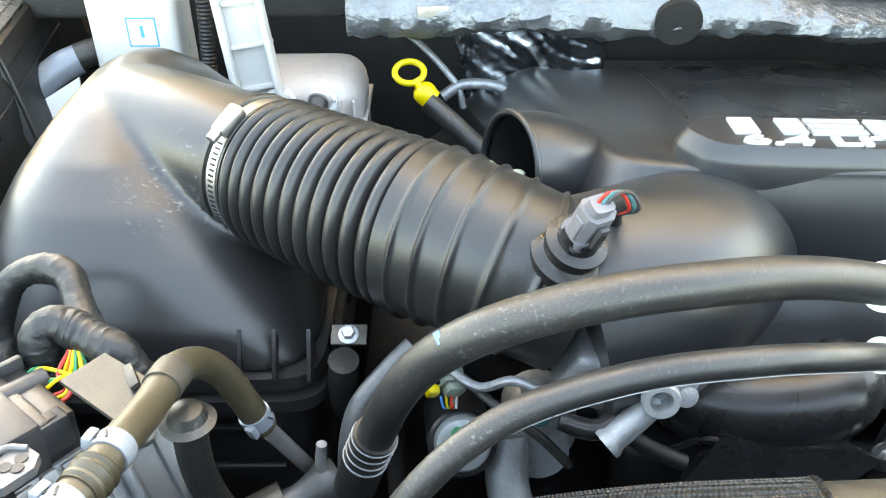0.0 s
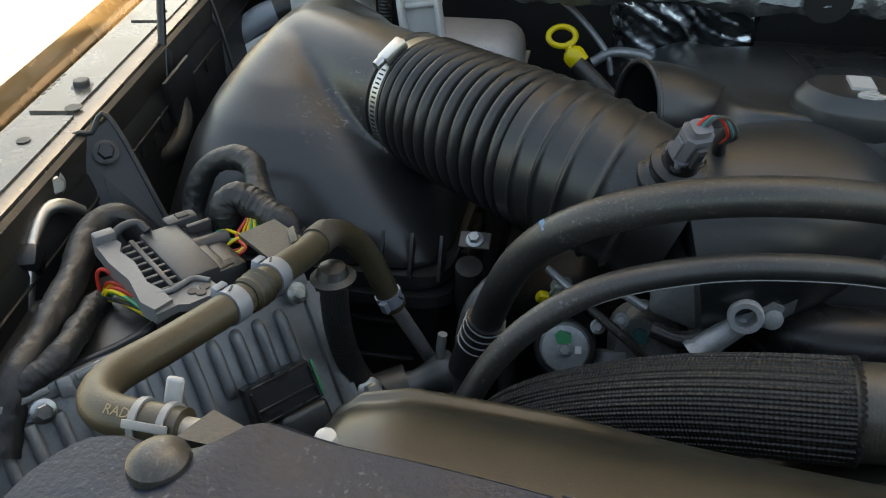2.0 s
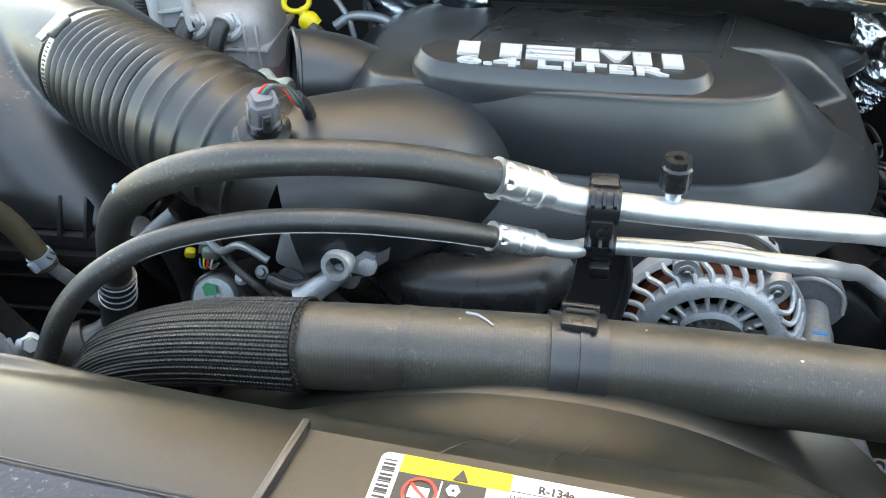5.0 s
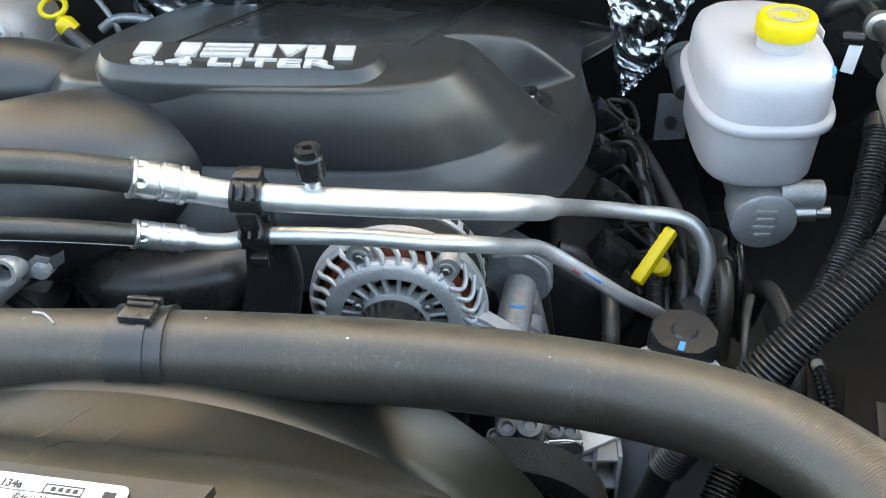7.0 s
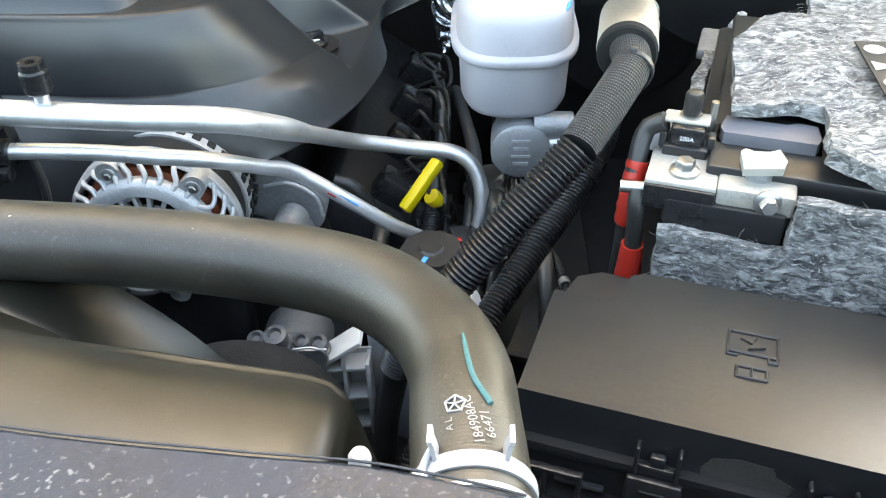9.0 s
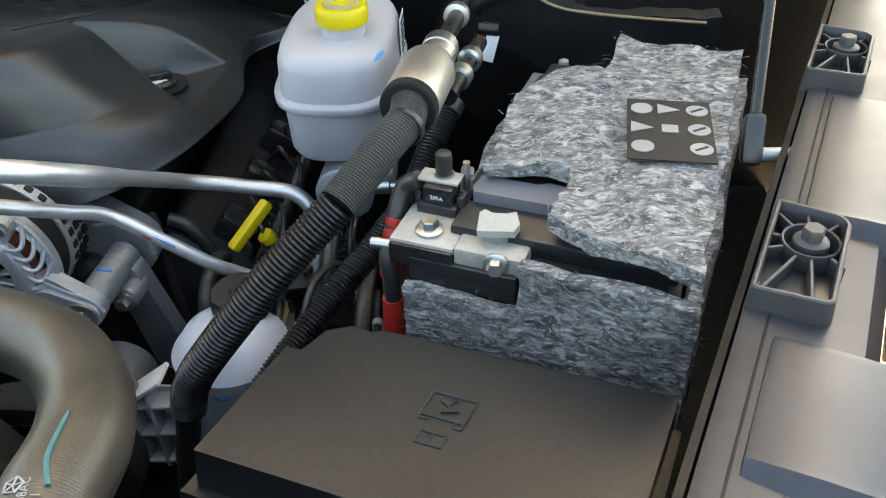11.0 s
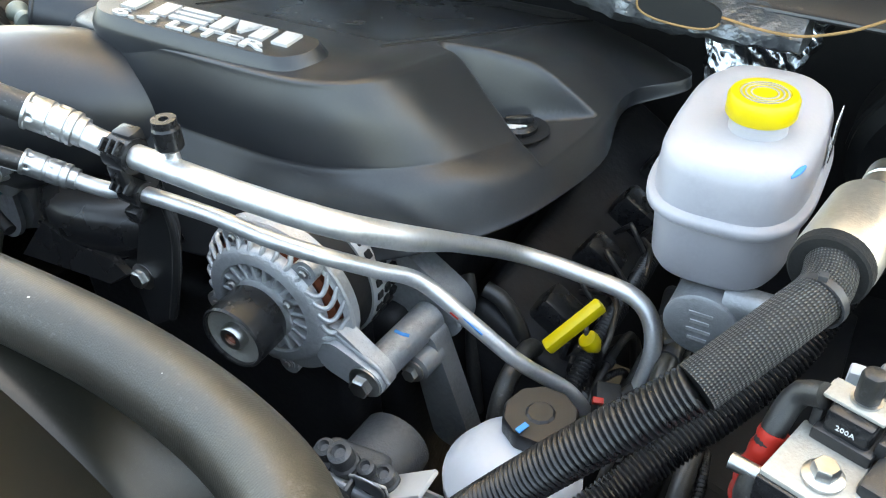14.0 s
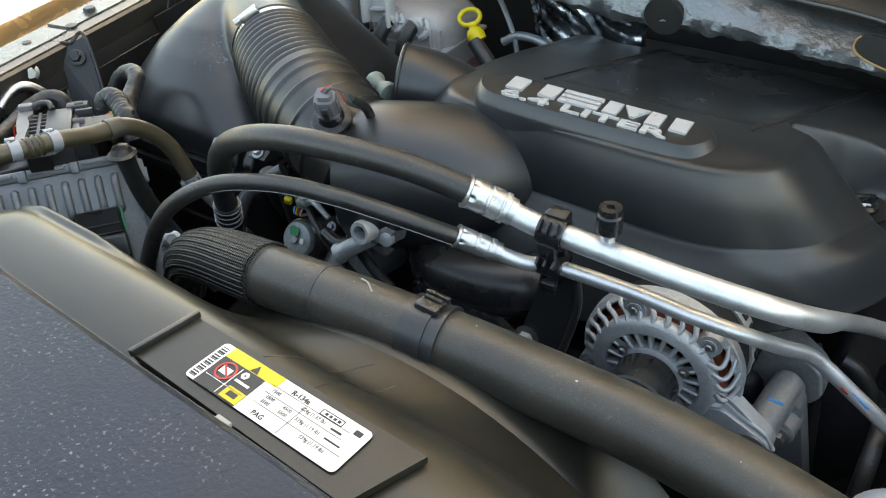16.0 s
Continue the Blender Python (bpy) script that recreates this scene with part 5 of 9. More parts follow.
for k in range(20):
    a = 2 * math.pi * (k + 0.5) / 20
    c, s = math.cos(a), math.sin(a)
    part("spoke", block((0.019, 0.009, 0.0038), Matrix.Translation(AC + Vector((c * 0.039, 0.003, s * 0.039))) @ pose(0, 0, 0, 0, -math.degrees(a), 0), 0.001, 1), CAST, t)
# conical shoulder: slanted bars, cast loops and three bolt lobes
for k in range(30):
    a = 2 * math.pi * k / 30
    deg = math.degrees(a)
    if 0 <= deg < 40 or 285 < deg < 345:
        continue
    c, s = math.cos(a), math.sin(a)
    c2, s2 = math.cos(a + 0.09), math.sin(a + 0.09)
    part("shoulder_rib", tube([AC + Vector((c * 0.060, 0.001, s * 0.060)), AC + Vector((c * 0.067, 0.005, s * 0.067)), AC + Vector((c2 * 0.074, 0.012, s2 * 0.074)), AC + Vector((c2 * 0.0765, 0.020, s2 * 0.0765))], 0.0026, 8, 10), CAST, t)
for j in range(4):
    # nested loops beside the ear
    a0 = radians(36 - 11 * j)
    pts = []
    for k in range(9):
        q = k / 8
        r = 0.0605 + 0.018 * q
        aa = a0 - 0.16 * math.sin(math.pi * q) + 0.05 * q
        pts.append(AC + Vector((math.cos(aa) * r, 0.001 + 0.018 * q * q, math.sin(aa) * r)))
    part("cast_loop", sweep(pts, 0.0024, 8), CAST, t)
part("loop_rail", sweep([AC + Vector((math.cos(radians(q)) * 0.0785, 0.020, math.sin(radians(q)) * 0.0785)) for q in range(-12, 46, 4)], 0.0034, 8), CAST, t)
part("shoulder_web", skin([[AC + Vector((math.cos(radians(q)) * r, y, math.sin(radians(q)) * r)) for r, y in ((0.058, 0.0), (0.066, 0.003), (0.077, 0.010), (0.080, 0.020), (0.060, 0.016))] for q in range(-74, -13, 4)]), CAST, t)
for a in (48, 112, 200, 278):
    c, s = math.cos(radians(a)), math.sin(radians(a))
    part("arm", prism(lobe((-0.012, 0.0), 0.0125, (0.008, 0.0), 0.0105), 0.018, Matrix.Translation(AC + Vector((c * 0.064, 0.023, s * 0.064))) @ frame_of((0, 0, 0), (c, 0, s), (-s, 0, c)), 0.003, 2), CAST, t)
    part("boss", lathe([(0.004, 0), (0.0070, 0.0), (0.0078, 0.002), (0.0078, 0.010)], AC + Vector((c * 0.070, 0.004, s * 0.070)), (0, 1, 0), 18), CAST, t)
    add_bolt(t, 0.0036, 0.003, AC + Vector((c * 0.070, 0.004, s * 0.070)), (0, -1, 0))
for a in (30, 150, 270):
    c, s = math.cos(radians(a)), math.sin(radians(a))
    add_bolt(t, 0.0034, 0.004, AC + Vector((c * 0.035, -0.003, s * 0.035)), (0, -1, 0))
# near-black cone paints in the shade seen between the ribs
part("winding", lathe([(0.03, 0.020), (0.062, 0.018), (0.066, 0.024), (0.066, 0.03), (0.03, 0.03)], AC, (0, 1, 0), 40), DARK, t, "windings coloured near-black for the shade behind the slots")
part("copper_coil", lathe([(0.052, 0.0150), (0.060, 0.0120), (0.067, 0.0150), (0.069, 0.0210), (0.054, 0.0220)], AC, (0, 1, 0), 40, lambda a, h: 1 + 0.02 * math.sin(36 * a), True), COPPER, t, "copper coil ends")
part("stator", lathe([(0.05, 0.028), (0.0745, 0.029), (0.0745, 0.058), (0.05, 0.060)], AC, (0, 1, 0), 56), DARK, t, "black laminated stator")
part("rear_housing", lathe([(0.05, 0.058), (0.077, 0.058), (0.078, 0.066), (0.074, 0.10), (0.06, 0.112), (0.01, 0.115)], AC, (0, 1, 0), 56), CAST, t)
pulley = part("pulley", lathe([(0.0275, -0.042), (0.0285, -0.046), (0.0300, -0.047), (0.0315, -0.045), (0.031, -0.011), (0.029, -0.008), (0.015, -0.006), (0.015, -0.030)], AC, (0, 1, 0), 48, None, True), BLACKGLOSS, t, "black belt pulley")
part("pulley_face", lathe([(0.010, -0.0385), (0.018, -0.0385), (0.0245, -0.0425), (0.0277, -0.0435), (0.0277, -0.030), (0.010, -0.030)], AC, (0, 1, 0), 40, None, True), BEIGE, pulley, "dull brass-grey pulley dish")
part("shaft_nut", lathe([(0.0062, -0.0475), (0.0105, -0.0475), (0.0125, -0.044), (0.0125, -0.034), (0.0062, -0.034)], AC, (0, 1, 0), 24, None, True), STEEL, pulley)
part("shaft", lathe([(0.0005, -0.045), (0.0064, -0.045), (0.0064, -0.034)], AC, (0, 1, 0), 20), COPPER, pulley, "rusty shaft end")
ear = part("mounting_ear", prism(lobe((-0.042, 0.0), 0.028, (0, 0), 0.0185), 0.016, frame_of((.553, .484, 1.009), (0.91, 0, -0.415), (0.415, 0, 0.91)), 0.004, 3), CAST, t)
part("ear_web", prism(lobe((-0.034, -0.002), 0.018, (0.001, 0), 0.0165), 0.012, frame_of((.553, .474, 1.009), (0.91, 0, -0.415), (0.415, 0, 0.91)), 0.003, 2), CAST, ear)
part("ear_rib", tube([(.520, .4695, 1.048), (.540, .4690, 1.036), (.562, .4685, 1.026), (.573, .4685, 1.010)], 0.0024, 10, 24), CAST, ear)
part("ear_pad", block((0.020, 0.005, 0.012), pose(.528, .4705, 1.018, 0, 24, 0), 0.003, 2), CAST, ear)
part("mounting_tube", tube([(.553, .48, 1.009), (.562, .56, 1.012)], 0.0165, 22, 6), CASTDULL, t)
part("blue_mark", tube([(.5530, .514, 1.0262), (.5600, .513, 1.0262), (.5660, .516, 1.0240)], 0.0018, 8, 8), BLUE, t, "blue paint mark")
part("rear_bracket", prism(lobe((-0.085, 0.035), 0.052, (0.0, 0.0), 0.033), 0.026, frame_of((.562, .590, 1.016), (1, 0, 0), (0, 0, 1)), 0.006, 3), CASTDULL, t)
part("bracket_rib", tube([(.535, .563, 1.046), (.562, .562, 1.050), (.586, .562, 1.034), (.592, .562, 1.010)], 0.0022, 8, 20), CAST, t)
part("lower_arm", prism(lobe((0.02, -0.13), 0.022, (0, 0), 0.016), 0.024, frame_of((.566, .56, 1.0), (1, 0, 0), (0, -0.1, 1)), 0.005, 3), CASTDULL, t)
part("rear_lug", lathe([(0.010, 0), (0.014, 0.002), (0.014, 0.03)], (.570, .515, .985), (0.1, 1, 0), 20), CASTDULL, t)
add_bolt(t, 0.0075, 0.009, (.570, .512, .985), (0, -1, 0.1), STEEL)
for k in range(42):
    a = radians(-38 + 11 * (k // 3))
    c, s = math.cos(a), math.sin(a)
    part("rear_slot", block((0.008, 0.0085, 0.0085), Matrix.Translation(AC + Vector((c * 0.0750, 0.067 + 0.0125 * (k % 3), s * 0.0750))) @ pose(0, 0, 0, 0, -math.degrees(a), 0), 0.001, 1), DARK, t)
add_bolt(t, 0.0105, 0.012, (.553, .462, 1.009), (0, -1, 0), STEEL)

# ---- brake master cylinder, its reservoir ----
t = thing("brake_fluid_reservoir", (.80, .68, 1.09), "milky white plastic brake fluid reservoir with a yellow screw cap", "reservoir")
def stadium(hx, hy, z, e=3.2, n=72):
    return [Vector((x, y, z)) for x, y in rounded(hx, hy, n, e, .790, .704)]
prof = [(1.092, .046, .082), (1.097, .053, .090), (1.104, .0565, .094), (1.155, .0585, .096), (1.1562, .0650, .1025), (1.1575, .0662, .1037), (1.1625, .0664, .1040), (1.1650, .0652, .1026), (1.1668, .0605, .0975), (1.196, .0590, .096), (1.2055, .0560, .093), (1.2115, .0485, .0855), (1.214, .034, .070), (1.2145, .010, .03)]
part("tank", skin([stadium(hx, hy, z) for z, hx, hy in prof]), WHITEPL, t, smooth=50)
part("neck", lathe([(0.0225, 0), (0.0225, 0.016)], (.80, .674, 1.212), (0, 0, 1), 32), WHITEPL, t)
cap = part("cap", lathe([(0.0255, 0.0), (0.0268, 0.002), (0.0268, 0.015), (0.0248, 0.0185), (0.020, 0.0188), (0.0195, 0.018), (0.008, 0.018)], (.80, .674, 1.226), (0, 0, 1), 48, lambda a, h: 1 + 0.012 * math.sin(24 * a)), YELLOW, t, "ribbed yellow screw cap")
for r in (0.010, 0.014, 0.0175):
    part("print_ring", lathe([(r - 0.0007, 0.0), (r + 0.0007, 0.0), (r + 0.0007, 0.0006), (r - 0.0007, 0.0006)], (.80, .674, 1.2441), (0, 0, 1), 36, None, True), BEIGE, cap)
part("blue_mark", tube([(.790 + hx * (1 - ((.704 - y) / .0930) ** 3.2) ** (1 / 3.2), y, z) for y, z, hx in ((.630, 1.2035, .0566), (.636, 1.2045, .0563), (.642, 1.2050, .0562), (.648, 1.2050, .0562))], lambda s: 0.0012 + 0.0012 * math.sin(math.pi * s), 10, 16), BLUE, t, "blue ink mark")
part("label", block((0.034, 0.044, 0.0008), frame_of((.8520, .735, 1.186), (0, 1, 0), (0, 0, 1)), 0), PAPER, t, "white printed label")
for k in range(5):
    part("print_bar", block((0.026 - 0.004 * (k % 3), 0.003, 0.0006), frame_of((.8528, .735, 1.202 - 0.008 * k), (0, 1, 0), (0, 0, 1)), 0), INK, t)
t = thing("brake_master_cylinder", (.80, .66, 1.03), "grey cast brake master cylinder with stamped numbers", "cylinder")
part("body", lathe([(0.028, 0), (0.031, 0.002), (0.031, 0.04), (0.026, 0.05), (0.026, 0.30)], (.797, .602, 1.062), (0.02, 1, 0.0), 36), CASTDULL, t)
for k in range(4):
    part("stamped_bar", block((0.020 - 0.004 * (k % 2), 0.0012, 0.003), (.797, .6015, 1.076 - 0.009 * k), 0), CAST, t)
part("bleed_fitting", lathe([(0.009, 0), (0.009, 0.02), (0.006, 0.021), (0.006, 0.034)], (.826, .615, 1.066), (1, -0.1, 0.1), 16), STEEL, t)
part("side_port", lathe([(0.014, 0), (0.014, 0.04), (0.01, 0.042)], (.81, .62, 1.085), (1, 0, 0), 20), CASTDULL, t)

# ---- looms ----
t = thing("wiring_loom", (.82, .42, 1.0), "thick ribbed black cable conduit with a woven sleeve", "cable")
LO = [(.879, .545, 1.212), (.881, .506, 1.208), (.867, .472, 1.203), (.831, .422, 1.175), (.773, .389, 1.121), (.714, .365, 1.052), (.693, .366, 1.016), (.683, .369, .984)]
part("woven_sleeve", tube(LO[:4], lambda s: 0.0165, 24, 40, lambda s, a: 1 + 0.02 * math.sin(12 * a)), MESH, t, "silvery woven sleeve")
part("zip_tie", lathe([(0.0165, -0.003), (0.0182, -0.003), (0.0182, 0.003), (0.0165, 0.003)], (.8795, .494, 1.2065), (0.35, 1, 0.1), 24, None, True), GREYPL, t, "grey zip tie")
part("tie_head", block((0.006, 0.006, 0.005), (.8785, .493, 1.2255), 0.001), GREYPL, t)
part("conduit", corrugated(LO[3:], 0.0165, 0.0042, 0.0025, 22), BLACKGLOSS, t)
t = thing("wiring_loom", (.83, .42, .95), "slimmer ribbed black cable conduit", "cable")
part("conduit", corrugated([(.905, .66, 1.135), (.888, .615, 1.11), (.872, .573, 1.084), (.843, .526, 1.060), (.80, .467, 1.031), (.749, .395, .989), (.704, .314, .937), (.68, .26, .90)], 0.0140, 0.0040, 0.0022, 20), BLACKGLOSS, t)
part("end_collar", tube([(.908, .668, 1.139), (.903, .655, 1.132)], 0.0155, 18, 4), RUBBER, t)
t = thing("pipe_damper", (.892, .58, 1.18), "brushed steel sleeve over black foam on the steering hose", "sleeve")
part("shell", lathe([(0.023, 0), (0.0262, 0.001), (0.0267, 0.004), (0.0267, 0.068), (0.0255, 0.071), (0.01, 0.071)], (.881, .533, 1.207), (.16, 1, .0), 40), BRUSHED, t)
part("foam", lathe([(0.010, -0.010), (0.0245, -0.010), (0.0260, -0.008), (0.0262, 0.002)], (.881, .533, 1.207), (.16, 1, .0), 36), FOAM, t, "black foam filling")

# ---- power steering reservoir ----
t = thing("steering_fluid_reservoir", (.70, .455, .86), "pale grey plastic steering fluid reservoir with black cap", "reservoir")
part("tank", lathe([(0.046, .84), (0.053, .86), (0.055, .97), (0.057, .972), (0.057, .984), (0.052, .99), (0.042, 1.005), (0.028, 1.012), (0.005, 1.013)], (.700, .452, 0), (0, 0, 1), 48), PSTANK, t)
cap = part("cap", lathe([(0.028, 1.006), (0.0305, 1.009), (0.0305, 1.024), (0.0285, 1.028), (0.024, 1.0280), (0.022, 1.028), (0.012, 1.028), (0.010, 1.030), (0.002, 1.030)], (.709, .484, 0), (0, 0, 1), 96, lambda a, h: 1 + 0.030 * max(-0.4, math.cos(10 * a))), PLASTIC, t, "black knurled cap")
part("blue_mark", block((0.005, 0.011, 0.0012), pose(.703, .462, 1.030, 0, 0, -20), 0), BLUE, cap, "blue ink mark")
part("blue_mark", tube([(.690, .3985, .975), (.702, .3968, .968), (.712, .398, .970)], 0.0022, 8, 12), BLUE, t, "blue ink mark")

# ---- dipsticks ----
t = thing("oil_dipstick", (.697, .585, 1.0), "yellow plastic engine oil dipstick handle", "dipstick")
part("handle", block((0.013, 0.012, 0.064), axis_matrix((.694, .588, 1.031), (.034, .036, .036)), 0.003), YELLOW, t)
part("ring", lathe([(0.0005, -0.004), (0.006, -0.005), (0.0090, -0.004), (0.0098, 0.0), (0.0090, 0.006), (0.004, 0.014), (0.0005, 0.015)], (.705, .602, 1.006), (0.5, 0.3, -0.8), 24), YELLOW, t, "rounded yellow stop below the handle")
part("stem", tube([(.712, .606, .996), (.712, .612, .975), (.70, .64, .9)], 0.004, 10, 12), DARK, t)
t = thing("gearbox_dipstick", (-.02, .9, 1.1), "yellow ring-handled gearbox dipstick in a black tube", "dipstick")
bm = bmesh.new()
ringpts = [Vector((-.032 + 0.0165 * math.cos(2 * math.pi * k / 40), .915 + 0.012 * math.sin(2 * math.pi * k / 40), 1.160 + 0.008 * math.sin(2 * math.pi * k / 40))) for k in range(41)]
part("ring", sweep(ringpts, 0.0036, 12, False), YELLOW, t)
part("neck", tube([(-.026, .908, 1.155), (-.018, .903, 1.143)], 0.0055, 14, 6), YELLOW, t)
part("grip", lathe([(0.001, -0.002), (0.008, -0.001), (0.0125, 0.004), (0.0135, 0.010), (0.0125, 0.018), (0.0130, 0.020), (0.001, 0.021)], (-.021, .904, 1.147), (0.55, -0.1, -0.60), 28), YELLOW, t, "rounded yellow grip")
part("tube", tube([(-.012, .895, 1.134), (.03, .88, 1.10), (.07, .86, 1.06), (.09, .85, .98)], 0.0115, 16, 20), RUBBER, t)

# ---- battery in its felt jacket ----
BATT = frame_of((.893, .372, 1.0), (0.956, -0.292, 0), (0.292, 0.956, 0))
FIBRES = 520
fuzz = bmesh.new()
def felt_slab(outline, z, thick, m, seed, step=0.011, rough=0.004):
    """A slab of felt with an uneven surface and edge, cut into small faces."""
    bm = bmesh.new()
    vs = [bm.verts.new((x, y, 0)) for x, y in outline]
    f = bm.faces.new(vs)
    if f.normal.z < 0:
        f.normal_flip()
    r = bmesh.ops.extrude_face_region(bm, geom=[f])
    bmesh.ops.translate(bm, vec=(0, 0, thick), verts=[g for g in r["geom"] if isinstance(g, bmesh.types.BMVert)])
    lo = [min(x for x, y in outline), min(y for x, y in outline)]
    hi = [max(x for x, y in outline), max(y for x, y in outline)]
    for axis in (0, 1):
        k = 1
        while lo[axis] + k * step < hi[axis]:
            co, no = [0, 0, 0], [0, 0, 0]
            co[axis], no[axis] = lo[axis] + k * step, 1
            bmesh.ops.bisect_plane(bm, geom=bm.verts[:] + bm.edges[:] + bm.faces[:], plane_co=co, plane_no=no)
            k += 1
    for v in bm.verts:
        q = v.co * 60 + Vector((seed, 0, 0))
        v.co += Vector((noise.noise(q), noise.noise(q + Vector((7, 1, 3))), noise.noise(q * 0.6 + Vector((1, 9, 4))) * 0.8)) * rough * 0.55
        v.co.z += rough * 1.6 * noise.noise(v.co * 17 + Vector((seed, 2, 0)))
        v.co += Vector((noise.noise(v.co * 160), noise.noise(v.co * 170), noise.noise(v.co * 150 + Vector((3, 3, 3))))) * rough * 0.5
    # stray fibres standing off the surface
    rf = random.Random(int(seed * 7))
    face_list = [f for f in bm.faces if f.normal.z > -0.5]
    for k in range(FIBRES):
        f = rf.choice(face_list)
        c = f.calc_center_median() + Vector((rf.uniform(-1, 1), rf.uniform(-1, 1), 0)) * step * 0.4
        a = rf.uniform(0, 6.283)
        d = Vector((math.cos(a), math.sin(a), rf.uniform(-0.04, 0.10))) * rf.uniform(0.005, 0.014)
        w = Vector((-math.sin(a), math.cos(a), 0)) * 0.00018
        mid = c + d * 0.5 + Vector((rf.uniform(-1, 1), rf.uniform(-1, 1), rf.uniform(0, 0.8))) * 0.003
        v = [fuzz.verts.new(m @ (q + Vector((0, 0, z)))) for q in (c - w, c + w, mid + w, mid - w, c + d)]
        fuzz.faces.new((v[0], v[1], v[2], v[3]))
        fuzz.faces.new((v[3], v[2], v[4]))
    bmesh.ops.translate(bm, vec=(0, 0, z), verts=bm.verts)
    bmesh.ops.transform(bm, matrix=m, verts=bm.verts)
    return bm
t = thing("battery", (1.04, .50, .98), "black car battery with a grey carrying handle", "battery")
part("case", block((0.192, 0.315, 0.165), BATT @ Matrix.Translation((0.108, 0.170, 0.083)), 0.004), PLASTIC, t)
part("case_lid", block((0.176, 0.300, 0.018), BATT @ Matrix.Translation((0.112, 0.175, 0.172)), 0.004), FUSELID, t, "dusty dark battery lid")
part("handle", prism([(-0.034, -0.014), (0.034, -0.014), (0.037, -0.006), (0.034, 0.014), (0.020, 0.016), (0.012, 0.011), (-0.012, 0.011), (-0.020, 0.016), (-0.034, 0.013), (-0.037, -0.006)], 0.010, BATT @ Matrix.Translation((0.066, 0.074, 0.181)), 0.003, 3), LILAC, t, "grey plastic carrying handle")
part("handle_box", block((0.084, 0.036, 0.022), BATT @ Matrix.Translation((0.066, 0.076, 0.170)), 0.003), BLACKGLOSS, t, "black box under the handle")
part("box_hole", lathe([(0.0005, 0.0), (0.0035, 0.0), (0.0035, 0.0006), (0.0005, 0.0006)], BATT @ Vector((0.030, 0.0575, 0.172)), BATT.to_3x3() @ Vector((0, -1, 0)), 18), FOAM, t, "small dark hole")
part("handle_recess", prism(rounded(0.030, 0.008, 32, 3), 0.004, BATT @ Matrix.Translation((0.068, 0.096, 0.1815)), 0.001, 1), FOAM, t, "dark recess behind the handle")
t = thing("battery_jacket", (1.04, .50, 1.0), "grey fibrous felt heat jacket folded round the battery", "jacket")
FRONT = frame_of((.893, .372, 1.0), (0.956, -0.292, 0), (0, 0, 1))
part("front_flap", felt_slab([(-0.002, -0.05), (0.218, -0.05), (0.218, 0.178), (0.090, 0.182), (0.088, 0.136), (-0.002, 0.140)], 0.0, 0.010, FRONT, 1.0), FELT, t)
SIDE = frame_of(BATT @ Vector((0.212, 0.0, 0.0)), (0.292, 0.956, 0), (0, 0, 1))
part("side_flap", felt_slab([(0.0, -0.05), (0.335, -0.05), (0.335, 0.185), (0.0, 0.175)], -0.004, 0.010, SIDE, 3.0), FELT, t)
SIDE2 = frame_of(BATT @ Vector((0.004, 0.10, 0.0)), (0.292, 0.956, 0), (0, 0, 1))
part("side_flap", felt_slab([(0.0, -0.05), (0.22, -0.05), (0.20, 0.150), (0.02, 0.150)], -0.004, 0.010, SIDE2, 5.0), FELT, t)
TOP = [(.950, .436), (1.019, .430), (.997, .358), (1.096, .300), (1.190, .636), (1.078, .674), (1.062, .612), (1.013, .597), (.975, .547)]
part("top_flap", felt_slab(TOP, 1.197, 0.012, Matrix.Identity(4), 9.0, 0.010, 0.006), FELT, t)
tagged(part("felt_fuzz", fuzz, FUZZ, t), kind="stuff")
t2 = thing("warning_label", (1.10, .47, 1.213), "black battery warning label with white pictograms on the felt", "label")
LM = frame_of((1.098, .475, 1.2165), (0.97, -0.10, 0.0), (0.18, 0.98, 0.0))
part("sheet", block((0.068, 0.098, 0.0012), LM, 0.0), DARK, t2)
for k, (x, y) in enumerate(((-0.022, 0.032), (0.0, 0.032), (0.023, 0.032), (-0.022, 0.0), (0.0, 0.0), (0.023, 0.0), (-0.022, -0.03), (0.023, -0.03))):
    if k in (1, 3):
        bm = prism([(-0.009, -0.008), (0.009, 0.0), (-0.009, 0.009)], 0.0006, LM @ Matrix.Translation((x, y, 0.0008)))
    elif k == 4:
        bm = block((0.013, 0.012, 0.0006), LM @ Matrix.Translation((x, y, 0.001)), 0)
    else:
        bm = lathe([(0.0005, 0.0), (0.009, 0.0), (0.009, 0.0006), (0.0005, 0.0006)], LM @ Vector((x, y, 0.0008)), (0, 0, 1), 20)
    part("pictogram", bm, LIGHTGREY, t2)
    if k in (2, 5, 7):
        part("pictogram_bar", block((0.012, 0.002, 0.0006), LM @ Matrix.Translation((x, y, 0.0018)) @ pose(0, 0, 0, 0, 0, 35), 0), INK, t2)

# terminal clamp, fuse link and cables
t = thing("battery_terminal", (.92, .40, 1.13), "plated battery terminal clamp with a black fuse link block", "terminal")
TM = frame_of((.893, .372, 1.0), (0.956, -0.292, 0), (0.292, 0.956, 0))
def tb(size, x, y, z, w=0.0015, rz=0):
    return block(size, TM @ pose(x, y, z, 0, 0, rz), w)
part("tray", tb((0.088, 0.055, 0.026), 0.042, 0.028, 0.148, 0.003), BLACKGLOSS, t, "black plastic tray")
part("plate", tb((0.052, 0.050, 0.006), 0.008, 0.030, 0.170), BEIGE, t, "plated bus plate")
part("plate_edge", tb((0.052, 0.004, 0.020), 0.008, 0.004, 0.160), BLACKGLOSS, t)
